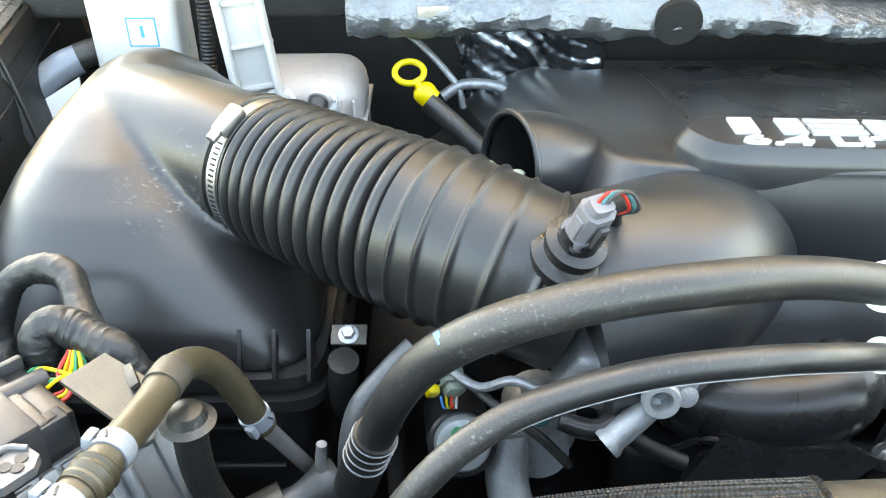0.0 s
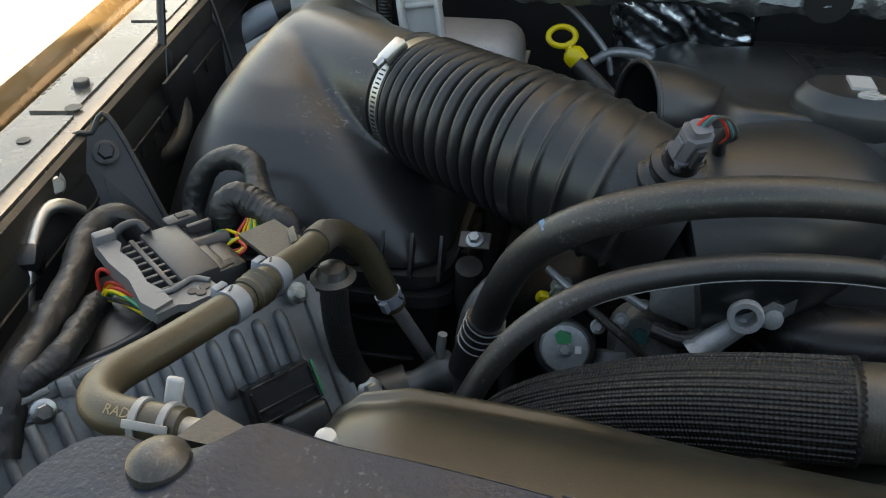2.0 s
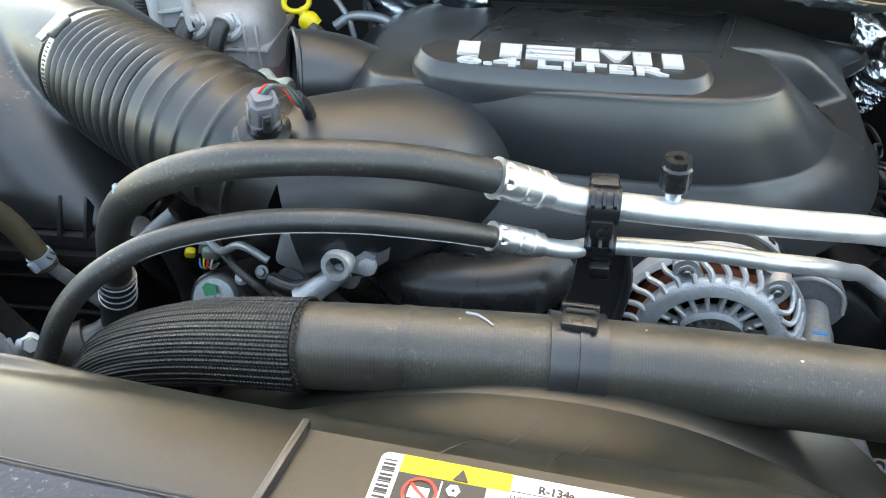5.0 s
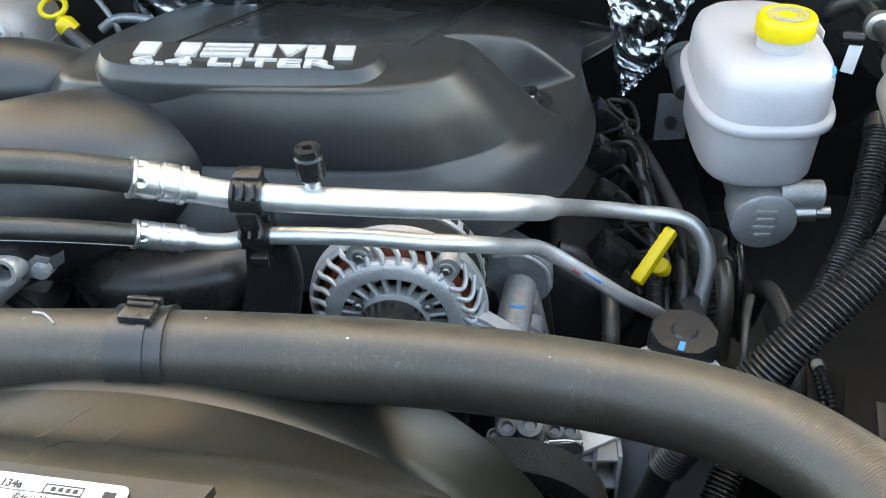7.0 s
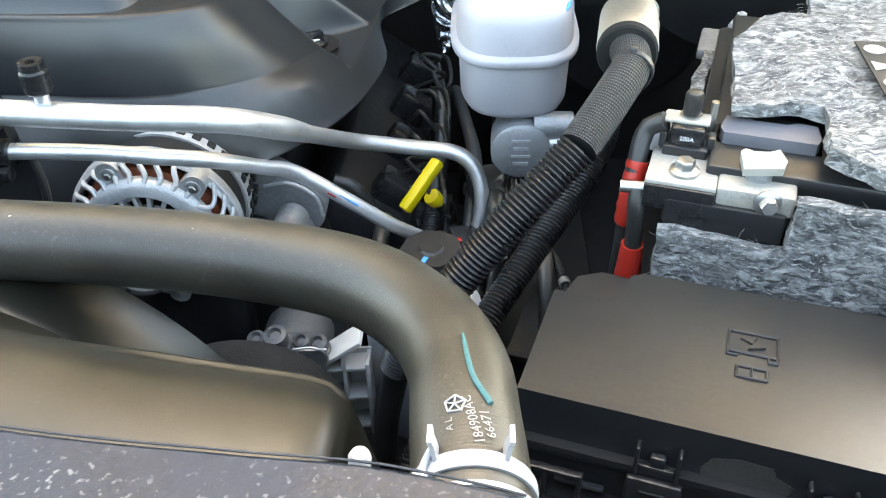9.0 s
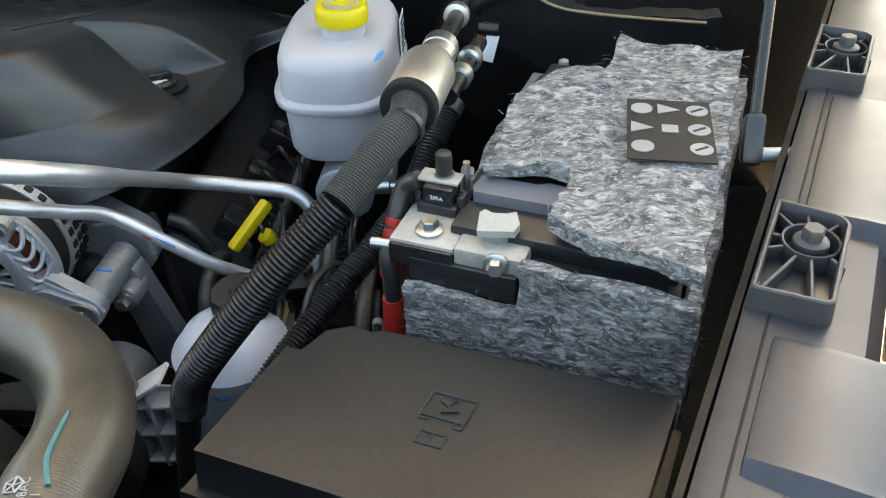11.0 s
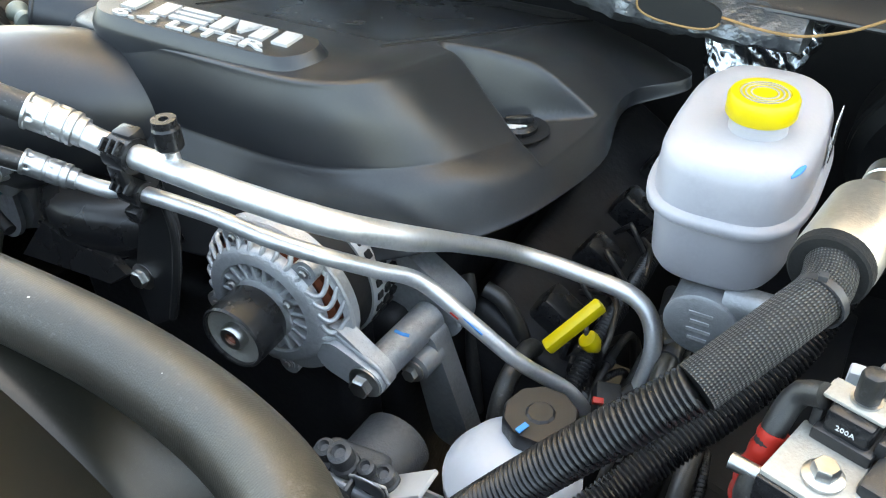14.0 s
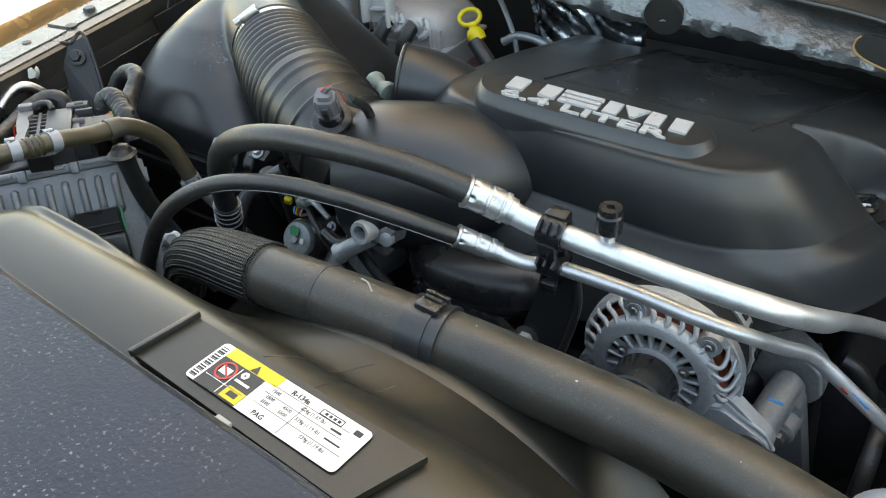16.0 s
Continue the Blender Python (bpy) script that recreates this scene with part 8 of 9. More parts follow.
for k, m in enumerate((BLUE, YELLOW, RED, WHITE)):
    part("wire", tube([(.004 + 0.004 * k, .465, 1.096), (.006 + 0.003 * k, .460, 1.090), (.010 + 0.002 * k, .465, 1.086), (.016, .475, 1.084)], 0.0010, 6, 12), m, t)
t = thing("intake_runner", (.25, .47, 1.02), "glossy black moulded intake runner with a raised seam", "manifold")
part("runner", tube([(.175, .50, 1.085), (.205, .475, 1.080), (.25, .468, 1.080), (.295, .475, 1.085), (.315, .50, 1.09)], lambda s: 0.034 - 0.006 * abs(s - 0.5), 30, 26), BLACKGLOSS, t)
part("runner_panel", prism([(-0.075, -0.018), (-0.045, 0.022), (-0.01, 0.012), (0.05, 0.008), (0.07, -0.002), (0.05, -0.016)], 0.010, frame_of((.25, .438, 1.062), (1, 0, 0.05), (0, 0.35, 0.94)), 0.004, 3), BLACKGLOSS, t)
part("seam", tube([(.178, .455, 1.052), (.195, .440, 1.078), (.215, .436, 1.074), (.26, .436, 1.066), (.295, .446, 1.066), (.31, .455, 1.075)], 0.0025, 8, 40), BLACKGLOSS, t)
for p in ((.063, .46, 1.09), (.045, .455, 1.085)):
    b = solo("loose_bolt", hexbolt(0.0042, 0.005, p, (0, -0.8, 0.6)), CASTDULL, "zinc plated flange bolt on the engine front", "bolt", "engine bolts")
t = thing("lower_line", (-.07, .44, .95), "dull aluminium line rising to the hose sleeve", "pipe")
part("pipe", tube([(-.015, .475, 1.135), (-.035, .462, 1.12), (-.055, .445, 1.10), (-.062, .430, 1.06), (-.060, .42, 1.0)], 0.0085, 16, 24), DULLPIPE, t)
part("fork", tube([(-.0845, .4525, 1.060), (-.085, .452, 1.055), (-.086, .45, 1.04), (-.082, .45, 1.006), (-.072, .45, .97), (-.065, .44, .92)], lambda s: 0.0042 + 0.0025 * s, 14, 30), ALU, t)
part("pale_boot", tube([(-.125, .425, 1.0), (-.10, .44, 1.015), (-.075, .455, 1.02)], lambda s: 0.016 + 0.003 * math.sin(9 * s), 20, 16), DULLPIPE, t, "grey cloth boot")
part("dark_hose", tube([(-.19, .40, .975), (-.15, .415, .995), (-.11, .435, 1.005)], 0.026, 20, 16), RUBBER, t)
t = thing("tab_plate", (-.06, .48, 1.13), "small zinc plated tab with a bolt", "bracket")
part("plate", block((0.026, 0.016, 0.003), pose(-.062, .486, 1.137, 25, 0, 0), 0.001), DUSTY, t)
add_bolt(t, 0.005, 0.006, (-.062, .484, 1.139), (0, -0.45, 0.9), CASTDULL)

# ---- right front: fittings under the radiator hose ----
t = thing("steering_pump", (.62, .40, .88), "dark cast pump body with fittings below the radiator hose", "pump")
part("body", lathe([(0.02, 0), (0.034, 0.004), (0.036, 0.03), (0.034, 0.07), (0.02, 0.075)], (.575, .40, .935), (0, 1, 0), 36), PUMPCAST, t)
part("top_casting", block((0.060, 0.040, 0.026), pose(.572, .408, .962, 0, 6, 8), 0.008, 3), PUMPCAST, t)
for x, y, z, r, h in ((.552, .398, .992, .0085, .034), (.571, .394, 1.000, .0105, .040), (.593, .398, .990, .0075, .030), (.606, .404, .982, .0090, .030), (.540, .404, .975, .0060, .022)):
    part("boss", lathe([(r * 0.45, 0.004), (r * 0.6, 0), (r, 0.002), (r, h * 0.4), (r * 1.2, h * 0.45), (r * 1.2, h)], (x, y, z), (0.05, 0.25, -1), 20), PUMPCAST, t, "cast fitting")
part("cross_pipe", tube([(.535, .392, .962), (.556, .386, .970), (.580, .386, .968), (.600, .392, .955)], 0.0055, 14, 20), CASTDULL, t)
part("rib", block((0.004, 0.036, 0.034), pose(.584, .392, .965, 0, 8, 6), 0.0015), PUMPCAST, t)
part("rib", block((0.004, 0.036, 0.030), pose(.561, .392, .962, 0, -6, 12), 0.0015), PUMPCAST, t)
part("plate", block((0.034, 0.003, 0.026), pose(.600, .392, .972, 12, 0, 5), 0.001), CASTDULL, t)
part("wire_clip", tube([(.588, .388, .986), (.606, .386, .990), (.616, .388, .980), (.614, .388, .962)], 0.0012, 8, 20), STEEL, t, "bent wire clip")
part("belt_pulley", lathe([(0.060, 0.0), (0.066, -0.003), (0.083, -0.003), (0.085, 0.0), (0.085, 0.028), (0.060, 0.028)], (.553, .33, .941), (0, 1, 0), 64, None, True), FOAM, t, "large black belt pulley")
part("pulley_web", lathe([(0.0005, 0.010), (0.061, 0.012), (0.061, 0.016)], (.553, .33, .941), (0, 1, 0), 48), DARK, t)
part("pulley_lip", lathe([(0.0600, -0.001), (0.0612, -0.001), (0.0612, 0.001), (0.0600, 0.001)], (.553, .33, .941), (0, 1, 0), 64, None, True), STEEL, t)
t = thing("reservoir_bracket", (.63, .40, .86), "translucent white plastic ladder bracket below the steering reservoir", "bracket")
part("top_plate", block((0.052, 0.030, 0.005), pose(.627, .408, .972, 0, -38, 0), 0.0015), STRAW, t)
for x, z0, z1 in ((.609, .955, .868), (.629, .968, .864), (.651, .958, .862)):
    part("upright", block((0.004, 0.022, z0 - z1), (x, .408, (z0 + z1) / 2), 0.001), STRAW, t)
for z in (.950, .912, .872):
    part("shelf", block((0.044, 0.022, 0.004), pose(.630, .408, z, 0, -6, 0), 0.001), STRAW, t)
part("back_web", block((0.046, 0.003, 0.095), (.630, .420, .912), 0.001), STRAW, t)
t = thing("drain_hose", (.67, .36, .85), "black rubber hose below the ribbed conduit", "hose")
part("hose", tube([(.684, .369, .992), (.677, .369, .955), (.670, .367, .92), (.664, .36, .86)], 0.0115, 16, 20), RUBBER, t)

# ---- right rear: damper fittings, booster, foil ----
t = thing("hose_fitting", (.905, .68, 1.18), "stacked steel hose couplings behind the damper sleeve", "fitting")
part("coupling", lathe([(0.012, 0), (0.017, 0.002), (0.018, 0.014), (0.015, 0.016), (0.018, 0.018), (0.018, 0.034), (0.012, 0.038)], (.897, .615, 1.209), (.12, 1, 0.02), 28), STEEL, t)
part("pipe", tube([(.90, .65, 1.209), (.910, .72, 1.205), (.915, .80, 1.20)], 0.009, 16, 8), BLACKGLOSS, t)
part("coupling", lathe([(0.008, 0), (0.014, 0.002), (0.014, 0.012), (0.008, 0.014)], (.911, .735, 1.204), (.08, 1, -0.02), 24), STEEL, t)
part("lower_pipe", tube([(.91, .60, 1.18), (.925, .68, 1.175), (.935, .76, 1.165)], 0.009, 16, 8), BLACKGLOSS, t)
part("lower_coupling", lathe([(0.008, 0), (0.013, 0.002), (0.013, 0.016), (0.008, 0.018)], (.917, .64, 1.178), (.2, 1, -0.05), 24), STEEL, t)
part("lower_coupling", lathe([(0.008, 0), (0.013, 0.002), (0.013, 0.016), (0.008, 0.018)], (.926, .69, 1.174), (.15, 1, -0.1), 24), STEEL, t)
t = thing("tagged_plug", (.95, .86, 1.1), "black plug with a white paper tag", "connector")
part("plug", tube([(.93, .88, 1.13), (.955, .88, 1.128)], 0.009, 12, 4), BLACKGLOSS, t)
part("tag", block((0.016, 0.002, 0.034), pose(.945, .87, 1.108, -20, 15, 0), 0.0005), PAPER, t)
t = thing("tagged_plug", (.93, .52, 1.1), "small white tagged connector beside the battery", "connector")
part("plug", block((0.012, 0.012, 0.03), pose(.930, .52, 1.135, 10, 10, 0), 0.002), LIGHTGREY, t)
part("plug", block((0.010, 0.010, 0.028), pose(.914, .52, 1.13, 10, 0, 0), 0.002), PAPER, t)
t = thing("hold_down_bolt", (1.02, .70, 1.13), "pale capped bolt on a bracket behind the battery", "bolt")
part("bracket", block((0.05, 0.06, 0.012), pose(1.01, .69, 1.140, 0, 0, -17), 0.003), CASTDULL, t)
part("nut", merge(hexbolt(0.012, 0.014, (1.026, .700, 1.147), (0, 0, 1)), lathe([(0.006, 0.012), (0.005, 0.024), (0.001, 0.026)], (1.026, .700, 1.147), (0, 0, 1), 14)), LIGHTGREY, t)
bo = t = thing("brake_booster", (.80, 1.05, .95), "black brake booster drum at the firewall", "booster")
part("drum", lathe([(0.05, 0), (0.11, 0.006), (0.125, 0.02), (0.125, 0.09), (0.11, 0.11)], (.98, 1.06, .99), (-0.05, 1, 0.1), 48), DARK, t)
part("crimp_band", lathe([(0.125, 0.03), (0.129, 0.032), (0.129, 0.042), (0.125, 0.044)], (.98, 1.06, .99), (-0.05, 1, 0.1), 48, None, True), DARK, bo)
part("vacuum_elbow", tube([(.93, .94, 1.13), (.93, .925, 1.145), (.945, .915, 1.16), (.975, .91, 1.165)], 0.010, 14, 16), RUBBER, bo)
t = thing("vacuum_can", (.76, .90, 1.0), "dull aluminium canister on a drilled bracket", "canister")
part("can", lathe([(0.012, 0), (0.018, 0.002), (0.020, 0.008), (0.020, 0.05), (0.024, 0.052), (0.024, 0.062)], (.768, .875, 1.060), (-0.06, 0.75, 0.35), 36), PUMPCAST, t)
part("bracket", bevel(prism([(-0.02, -0.03), (0.02, -0.03), (0.022, 0.03), (-0.015, 0.03)], 0.004, frame_of((.757, .925, 1.0), (1, 0.1, 0), (0, 0.3, 1)), 0), 0.001), PUMPCAST, t)
part("hole", lathe([(0.001, 0), (0.008, 0), (0.008, 0.0045)], (.757, .920, .995), (0, -1, 0.3), 20), DARK, t)

def foil(name, A, B, C, D, n, amp, label, seed):
    """A crumpled foil sheet between four corners."""
    A, B, C, D = (Vector(p) for p in (A, B, C, D))
    bm = bmesh.new()
    nrm = (B - A).cross(D - A).normalized()
    rows = []
    for i in range(n + 1):
        row = []
        for j in range(n + 1):
            u, v = i / n, j / n
            p = (A.lerp(B, u)).lerp(D.lerp(C, u), v)
            q = p * 45 + Vector((seed, 0, 0))
            w = Vector((q.x * 0.9 + q.z * 1.1, q.y, (q.z - q.x * 0.6) * 0.28))
            w += Vector((noise.noise(q * 0.35), 0, noise.noise(q * 0.4))) * 1.2
            h = 1.1 - abs(noise.noise(w * 0.8)) * 1.6 + 0.45 * (1 - abs(noise.noise(w * 2.3 + Vector((7, 0, 0))))) + 0.15 * noise.noise(q * 3)
            row.append(bm.verts.new(p + nrm * amp * h))
        rows.append(row)
    for i in range(n):
        for j in range(n):
            bm.faces.new((rows[i][j], rows[i + 1][j], rows[i + 1][j + 1], rows[i][j + 1]))
    ob = solo(name, bm, FOIL, label, "foil", smooth=40)
    for k, (p, q) in enumerate(((D, C), (A, D), (B, C))):
        pts = [p.lerp(q, i / 14) + nrm * 0.004 + Vector((noise.noise(Vector((i * 0.9, k, seed))), 0, noise.noise(Vector((i * 0.8, k + 5, seed))))) * 0.004 for i in range(15)]
        part("folded_edge", sweep(resample(spline(pts, 60), 50), 0.0032, 7, True, lambda s, a: 1 + 0.35 * math.sin(3 * a + 40 * s)), FOIL, ob)
    return ob
foil("heat_shield", (.02, 1.00, 1.20), (.20, 1.00, 1.20), (.21, 1.04, 1.02), (.05, 1.02, 1.00), 64, 0.007, "crumpled shiny foil heat shield on the firewall", 1)
foil("heat_shield", (.66, 1.04, 1.20), (.82, 1.03, 1.20), (.75, 1.02, 1.03), (.70, 1.00, .99), 64, 0.007, "crumpled shiny foil heat shield beside the engine cover", 5)

# ---- cowl: insulation around the foil strip ----
cw = [o for o in scene.objects if o.name.startswith("cowl_insulation")][0]
part("wiper_hole", lathe([(0.0, -0.004), (0.026, -0.004), (0.027, 0.004), (0.022, 0.006)], (.263, .922, 1.214), (0, 1, 0.15), 32), DARK, cw, "round black plugged hole")
for cx, cz, wx, wz, rot in ((.536, 1.218, .040, .0165, -14), (.665, 1.199, .045, .0165, -4)):
    CMX = frame_of((cx, .9175, cz), (math.cos(radians(rot)), 0, math.sin(radians(rot))), (0, 0, 1))
    ov = rounded(wx, wz, 40, 2.6)
    part("drain_hole", prism(ov, 0.004, CMX, 0.0), INK, cw, "dark oval cut-out")
    part("cut_edge", sweep([CMX @ Vector((x, y, 0.004)) for x, y in ov[17:]], 0.0013, 8), ORANGE, cw, "orange cut foam edge")
part("cut_edge", tube([(.709, .9155, 1.198), (.75, .9155, 1.192), (.79, .9155, 1.192), (.83, .9155, 1.204), (.862, .916, 1.221)], 0.0016, 8, 30), ORANGE, cw, "orange cut foam edge")
part("yellow_stain", block((0.035, 0.004, 0.022), pose(-.005, .923, 1.222, 10, 0, 8), 0.002), BEIGE, cw)
t = thing("cowl_screen", (.6, .97, 1.17), "black plastic cowl screen with a raised rim and round plug", "cowl")
RIM = [(.36, .972, 1.246), (.426, .966, 1.243), (.489, .962, 1.240), (.554, .960, 1.229), (.585, .960, 1.208), (.605, .960, 1.196), (.648, .960, 1.198), (.72, .958, 1.196), (.85, .955, 1.193), (1.0, .95, 1.188)]
rl = resample(spline(RIM, 120), 70)
part("screen", skin([[p, p + Vector((0, 0.004, 0.004)), p + Vector((0, 0.07, 0.022)), p + Vector((0, 0.09, 0.06)), p + Vector((0, 0.22, 0.10))] for p in rl], False, False, False), PLASTIC, t)
part("rim", sweep([p + Vector((0, -0.003, 0.003)) for p in rl], 0.0035, 8), PLASTIC, t)
part("plug", lathe([(0.014, 0), (0.016, 0.002), (0.016, 0.005), (0.012, 0.007), (0.010, 0.005), (0.001, 0.005)], (.645, 1.005, 1.212), (0, -0.3, 1), 28), PLASTIC, t)
for x in (.50, .66, .82):
    part("web", prism([(0, 0), (0.16, 0.0), (0.16, 0.045), (0.05, 0.03)], 0.004, frame_of((x, 1.0, 1.215), (0, 1, 0.35), (0, 0, 1)), 0.001), PLASTIC, t)
t = thing("dash_insulation", (-.25, .99, 1.1), "dark fibre insulation with a pale cut edge", "insulation")
part("mat", bevel(block((0.44, 0.06, 0.12), (-.32, 1.06, 1.24), 0.0), 0.012, 3), INSUL, t)
part("cut_edge", tube([(-.17, 1.02, 1.26), (-.13, 1.015, 1.272), (-.08, 1.015, 1.272), (-.03, 1.02, 1.272), (.0, 1.02, 1.29)], 0.002, 6, 30), BEIGE, t, "pale cut edge")
def mat_flap(x):
    return 1.188 - 0.062 / (1 + math.exp(-(x - 1.0) / 0.022))
t = thing("dash_insulation", (1.0, .99, 1.1), "dark fibre dash insulation with a pale cut edge", "insulation")
part("mat", skin([[Vector((x, .924 + dy, mat_flap(x) + dz + 0.004 * noise.noise(Vector((x * 30, dz * 40, 0))))) for dy, dz in ((0, 0), (0.002, -0.03), (0.012, -0.10), (0.03, -0.10), (0.03, 0.0))] for x in [.89 + 0.01 * k for k in range(36)]]), DARK, t)
part("cut_edge", tube([(.905, .92, 1.200), (.946, .92, 1.190), (.985, .92, 1.181), (.998, .92, 1.171), (1.003, .92, 1.156), (1.031, .92, 1.141), (1.076, .92, 1.133), (1.144, .92, 1.126), (1.22, .92, 1.12)], 0.0020, 8, 70), TAN, t, "pale cut edge")

# ---- right fender: cast brackets on the rail ----
def rail_bracket(c):
    """A shallow ribbed tray with a bossed bolt inside a ring, tapering towards its inner front corner."""
    t = thing("rail_bracket", (c[0], c[1], 1.21), "dark grey ribbed plastic bracket bolted to the fender rail", "bracket", "fender rail brackets")
    m = pose(c[0], c[1], 1.2235, 0, 0, -22)
    rim = []
    for cx, cy, r, a0 in ((0.011, 0.036, 0.014, 0), (-0.0205, 0.049, 0.0035, 90), (-0.0205, -0.0465, 0.004, 180), (0.017, -0.042, 0.007, 270)):
        rim += [Vector((cx + r * math.cos(radians(a0 + 10 * k)), cy + r * math.sin(radians(a0 + 10 * k)), 0)) for k in range(10)]
    n_ = len(rim)
    inw = [(Vector((0, 0, 1)).cross(rim[(k + 1) % n_] - rim[k - 1])).normalized() for k in range(n_)]
    loops = [[m @ (p + q * d + Vector((0, 0, h))) for h, d in ((-0.024, -0.002), (0.006, 0.0), (0.0072, 0.001), (0.0072, 0.0026), (0.006, 0.0034), (-0.012, 0.0034))] for p, q in zip(rim, inw)]
    part("rim", skin(loops + [loops[0]], False, False, False), GREYPL, t)
    part("floor", prism([tuple((p + q * 0.001).xy) for p, q in zip(rim, inw)], 0.004, m @ Matrix.Translation((0, 0, -0.014)), 0.0, 1), PLASTIC, t)
    bolt_at = Vector((0.003, 0.016, 0))
    part("ring", lathe([(0.0168, 0), (0.0190, 0), (0.0188, 0.0125), (0.0182, 0.0132), (0.0170, 0.0125)], m @ (bolt_at + Vector((0, 0, -0.009))), (0, 0, 1), 36, None, True), GREYPL, t)
    part("boss", lathe([(0.008, 0), (0.0125, 0), (0.0115, 0.012), (0.008, 0.012)], m @ (bolt_at + Vector((0, 0, -0.009))), (0, 0, 1), 28), GREYPL, t)
    for a, n_ in ((62, 0.012), (100, 0.017), (132, 0.016), (180, 0.0075), (214, 0.013), (250, 0.046), (278, 0.046), (318, 0.012)):
        part("rib", block((n_, 0.0024, 0.013), m @ Matrix.Translation(bolt_at) @ pose(0, 0, -0.004, 0, 0, a) @ Matrix.Translation((0.0185 + n_ / 2, 0, 0)), 0.0006, 1), GREYPL, t)
    part("bolt", hexbolt(0.0075, 0.012, m @ (bolt_at + Vector((0, 0, 0.002))), (0, 0, 1)), GREYMETAL, t)
rail_bracket((1.155, .300))
rail_bracket((1.266, .598))
t = thing("battery_shelf", (1.19, .45, 1.04), "dark pressed steel shelf between the battery and the fender", "bracket")
part("shelf", bevel(skin([[Vector((x, y, z)) for x, y in ((1.185, .40), (1.236, .38), (1.305, .565), (1.245, .590))] for z in (1.046, 1.052)]), 0.0015), DUSTY, t)
part("shelf_lip", bevel(skin([[Vector((x, y, z)) for x, y in ((1.185, .40), (1.236, .38), (1.235, .374), (1.183, .394))] for z in (1.020, 1.054)]), 0.001), BRACKETBLACK, t)
part("shelf_hole", lathe([(0.0005, 0.0), (0.010, 0.0), (0.010, 0.0006), (0.0005, 0.0006)], (1.212, .425, 1.0522), (0, 0, 1), 24), FOAM, t, "dark oval hole")
t = thing("fender_harness", (1.06, .13, 1.0), "black fender harness with a white and yellow plug", "cable")
part("cable", taped([(1.10, .215, 1.145), (1.095, .19, 1.14), (1.085, .165, 1.125), (1.075, .14, 1.11), (1.065, .11, 1.08), (1.06, .09, 1.02)], 0.008, 3), TAPE, t)
part("plug", block((0.018, 0.022, 0.016), pose(1.102, .222, 1.15, 0, 0, -20), 0.003), WHITE, t)
part("yellow_band", tube([(1.097, .197, 1.142), (1.094, .188, 1.139)], 0.0095, 14, 4), YELLOW, t)

# ---- clutter on the engine flanks: coils, plugs and small looms ----
rnd = random.Random(4)
t = thing("ignition_coils", (.66, .80, .9), "dark ignition coils and plug leads along the cylinder head", "coil")
for k in range(4):
    y = .64 + 0.10 * k
    part("coil", block((0.045, 0.035, 0.05), pose(.655 + 0.004 * k, y, .985, 0, 35, 0), 0.006), BLACKGLOSS, t)
    part("coil_plug", block((0.022, 0.022, 0.026), pose(.690 + 0.004 * k, y - 0.015, .965, 0, 35, 10), 0.004), PLASTIC, t)
    part("lead", tube([(.69, y - 0.02, .965), (.715, y - 0.03, .985 + 0.01 * rnd.random()), (.71, y + 0.02, 1.0), (.69, y + 0.06, .985)], 0.003, 8, 20), RUBBER, t)
t = thing("engine_loom", (.70, .75, .9), "black engine wiring loom beside the cylinder head", "cable")
part("trunk", corrugated([(.70, .56, .96), (.705, .64, .985), (.71, .74, .99), (.705, .86, .985), (.69, .98, .98)], 0.010, 0.004, 0.002, 14), BLACKGLOSS, t)
for k in range(7):
    y = .60 + 0.055 * k
    part("branch", tube([(.705, y, .99), (.70 - 0.03 * rnd.random(), y + 0.01, 1.015), (.66 + 0.05 * rnd.random(), y + 0.03, 1.0), (.65, y + 0.045, .97)], 0.0028, 8, 18), RUBBER, t)
t = thing("fuel_rail_cover", (.60, .62, .95), "dark plastic bracket and pipe beside the alternator", "bracket")
part("pipe", tube([(.60, .60, 1.03), (.62, .60, 1.02), (.64, .60, .98), (.642, .60, .90)], 0.008, 14, 20), RUBBER, t)
part("bracket", block((0.05, 0.03, 0.06), pose(.625, .64, .96, 0, 20, 10), 0.008), PLASTIC, t)
part("pipe", tube([(.57, .62, 1.02), (.585, .60, 1.0), (.59, .59, .95), (.60, .58, .88)], 0.007, 14, 20), RUBBER, t)
t = thing("lower_boot", (.745, .60, .8), "black ribbed boot around the pipe below the bend", "boot")
part("boot", corrugated([(.76, .66, 1.0), (.77, .66, .95), (.772, .65, .88)], 0.022, 0.007, 0.004, 20), RUBBER, t)
t = thing("side_case", (.83, .52, .95), "dark plastic case below the brake lines", "case")
part("case", block((0.09, 0.12, 0.12), pose(.845, .53, .83, 0, 0, -17), 0.01, 3), DARK, t)
part("case_edge", block((0.094, 0.124, 0.008), pose(.845, .53, .885, 0, 0, -17), 0.003), DARK, t)
t = thing("flank_hose", (-.08, .60, .9), "dark hoses and tie straps below the intake duct", "hose")
part("hose", tube([(-.07, .50, 1.10), (-.075, .52, 1.04), (-.07, .56, .98), (-.05, .62, .93)], 0.012, 14, 24), RUBBER, t)
part("hose", tube([(-.045, .50, 1.08), (-.035, .50, 1.02), (-.03, .48, .96), (-.02, .46, .9)], 0.009, 14, 24), RUBBER, t)
part("lead", tube([(.02, .47, 1.11), (.045, .45, 1.10), (.075, .44, 1.08), (.10, .45, 1.04)], 0.004, 10, 24), RUBBER, t)
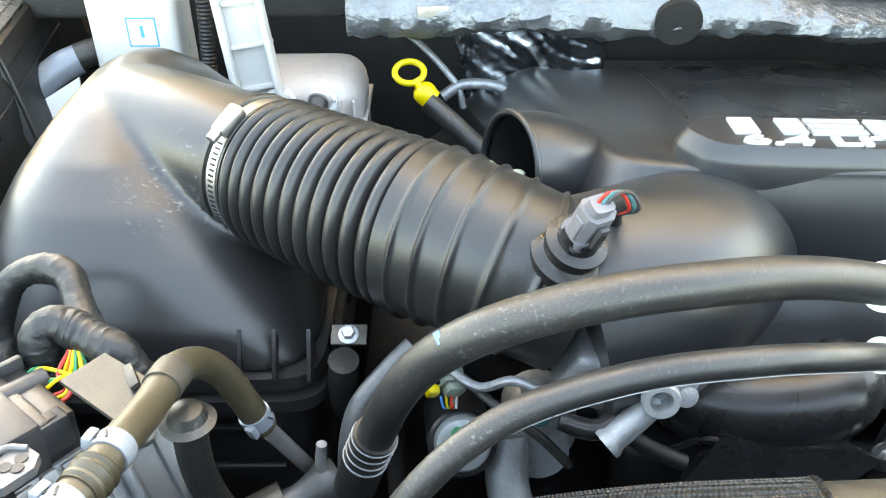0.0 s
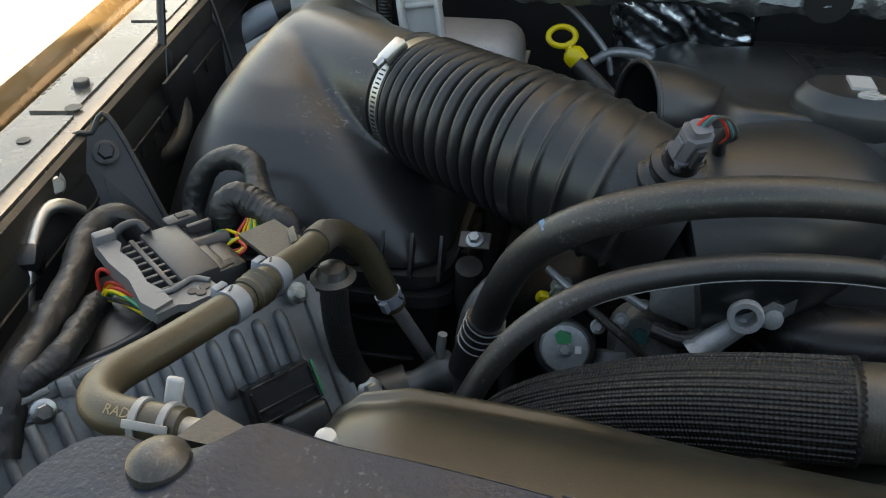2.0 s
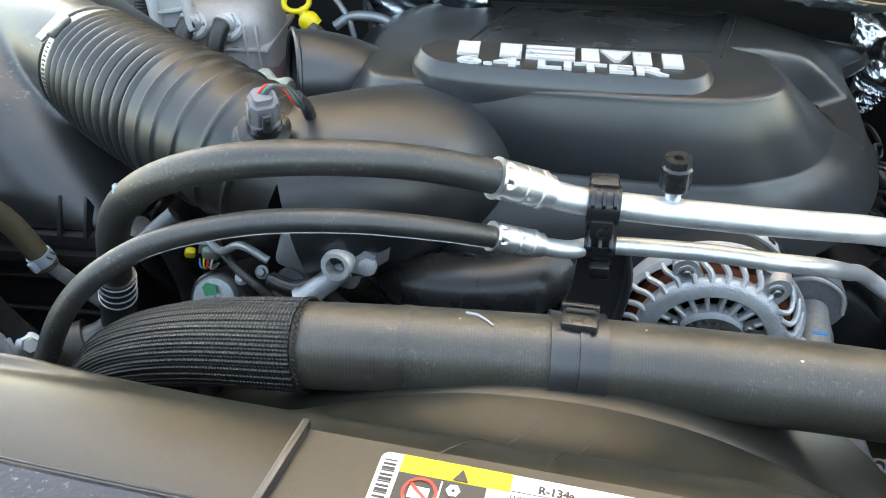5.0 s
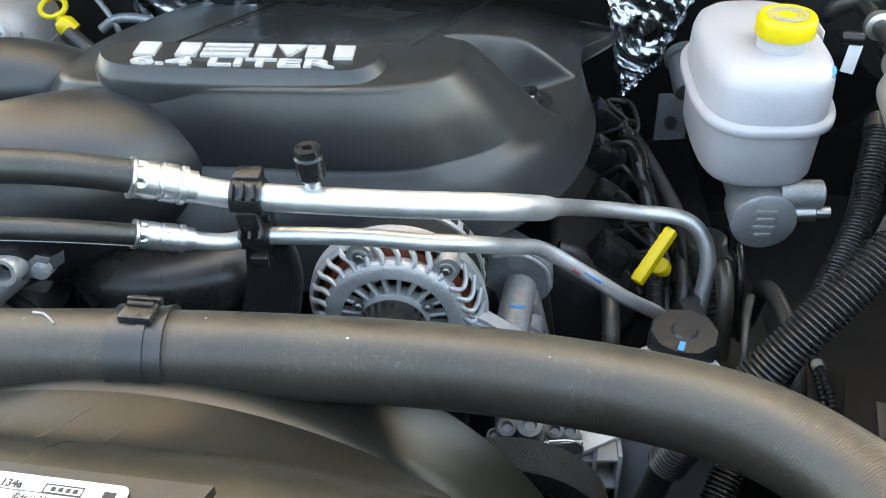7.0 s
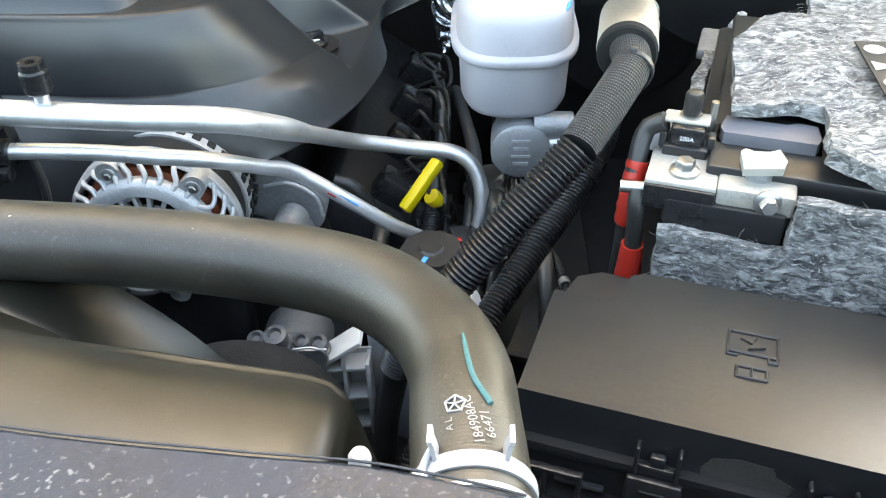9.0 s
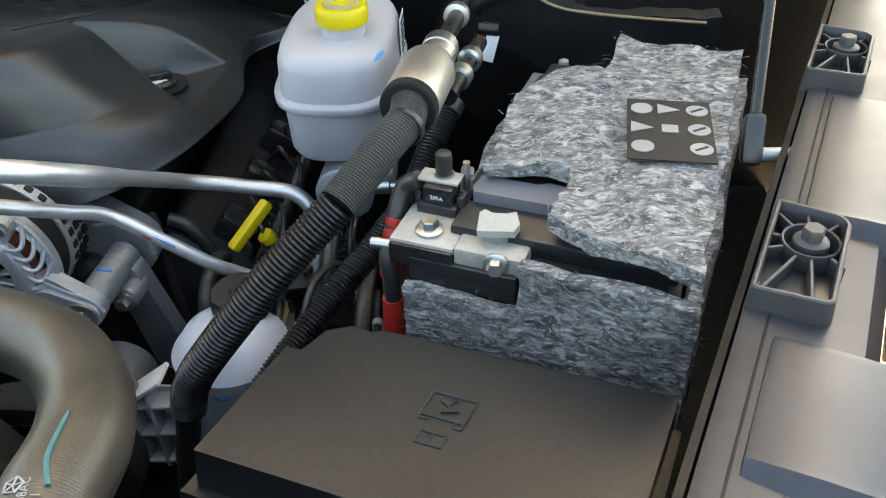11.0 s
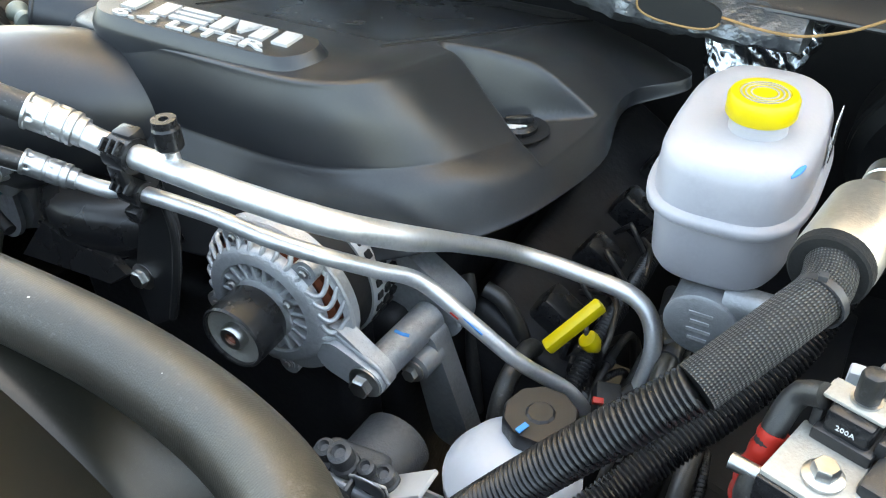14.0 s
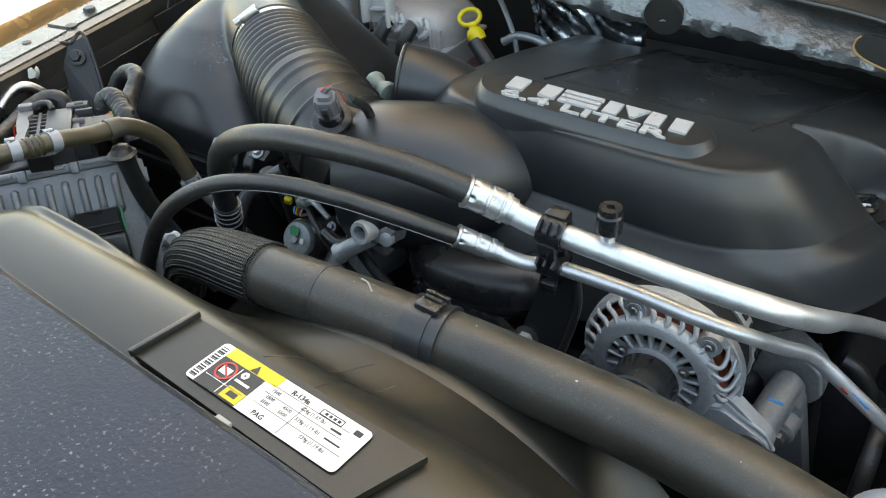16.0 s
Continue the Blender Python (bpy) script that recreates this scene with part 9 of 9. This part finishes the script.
part("lead", tube([(.0, .48, 1.12), (.03, .455, 1.115), (.055, .445, 1.13), (.08, .44, 1.12)], 0.0035, 10, 24), CASTDULL, t)
t = thing("quick_connector", (.05, .58, 1.15), "pale green plastic quick connector under the intake horn", "connector")
part("body", tube([(.034, .594, 1.210), (.050, .588, 1.208), (.066, .582, 1.205)], lambda s: 0.010 + 0.0025 * math.sin(s * 9), 18, 14), PALEGREEN, t)
t = thing("clamped_hose", (.0, .80, 1.0), "black hose with a steel clamp behind the bellows", "hose")
part("hose", tube([(-.02, .80, 1.06), (.015, .80, 1.085), (.045, .80, 1.10), (.08, .81, 1.08)], 0.016, 18, 20), RUBBER, t)
part("clamp", tube([(.03, .80, 1.094), (.042, .80, 1.099)], 0.0175, 18, 4), CASTDULL, t)

# ---- hoses and leads deep beside the engine ----
rh_ = random.Random(12)
for base, n_ in (((.70, .62, .93), 9), ((.82, .56, .98), 6)):
    for k in range(n_):
        x, y, z = base[0] + rh_.uniform(-.05, .05), base[1] + rh_.uniform(-.07, .10), base[2] + rh_.uniform(-.05, .05)
        dx, dy = rh_.uniform(-.03, .03), rh_.uniform(.05, .11)
        r_ = rh_.choice((0.004, 0.005, 0.0065, 0.009))
        t = thing("deep_hose", (x, y, z), "black rubber hose running low beside the engine", "hose", "hoses beside the engine")
        pts = [(x - dx, y - dy, z - 0.06), (x - dx * 0.5, y - dy * 0.6, z), (x, y, z + 0.018), (x + dx, y + dy * 0.7, z + 0.004), (x + dx * 1.3, y + dy, z - 0.07)]
        part("hose", corrugated(pts, r_, 0.0045, 0.0015, 14) if k % 3 == 0 else tube(pts, r_, 14, 30), (BLACKGLOSS, OLIVE, RUBBER, GRIME, RUBBER)[k % 5], t)
        if k % 2:
            part("clip", lathe([(r_, -0.004), (r_ + 0.002, -0.004), (r_ + 0.002, 0.004), (r_, 0.004)], (x, y, z + 0.018), (dx, dy, 0), 18, None, True), (CASTDULL, GREYPL, BLACKGLOSS)[k % 3], t, "clip round the hose")

t = thing("flank_casting", (.655, .60, .93), "grimy cast bracket with bolts low on the engine flank", "bracket")
part("body", block((0.06, 0.09, 0.10), pose(.640, .655, .925, 0, 18, 12), 0.014, 3), GRIME, t)
part("rib", block((0.006, 0.10, 0.07), pose(.672, .650, .935, 0, 12, 12), 0.002), GRIME, t)
part("rib", block((0.006, 0.085, 0.06), pose(.655, .645, .955, 0, 12, 30), 0.002), GRIME, t)
part("boss", lathe([(0.008, 0), (0.015, 0.003), (0.016, 0.04)], (.668, .600, .955), (-0.1, 1, -0.5), 22), GRIME, t)
for p in ((.668, .599, .957), (.648, .607, .972), (.690, .640, .945)):
    add_bolt(t, 0.006, 0.007, p, (0.2, -0.8, 0.6), CASTDULL)
t = thing("heater_tube", (.76, .70, .92), "dull steel tube running back beside the engine", "pipe")
part("tube", tube([(.735, .60, .90), (.745, .66, .945), (.75, .76, .955), (.735, .88, .95), (.72, .98, .94)], 0.009, 16, 40), DULLPIPE, t)
part("clamp", lathe([(0.009, -0.005), (0.012, -0.005), (0.012, 0.005), (0.009, 0.005)], (.7475, .70, .952), (0.05, 1, 0.1), 20, None, True), STEEL, t, "steel hose clamp")
part("rubber_end", tube([(.735, .59, .89), (.738, .615, .913), (.742, .64, .933)], 0.0125, 16, 14), RUBBER, t, "black rubber hose end")
t = thing("sensor_plug", (.79, .60, .95), "black sensor plug with a red locking tab", "connector")
part("plug", block((0.024, 0.034, 0.022), pose(.735, .575, .965, 20, 10, 25), 0.004), DARK, t)
part("lock_tab", block((0.010, 0.006, 0.006), pose(.731, .562, .978, 20, 10, 25), 0.001), RED, t, "red locking tab")
part("lead", tube([(.742, .59, .962), (.75, .62, .955), (.748, .66, .925), (.74, .70, .88)], 0.005, 12, 24), TAPE, t)
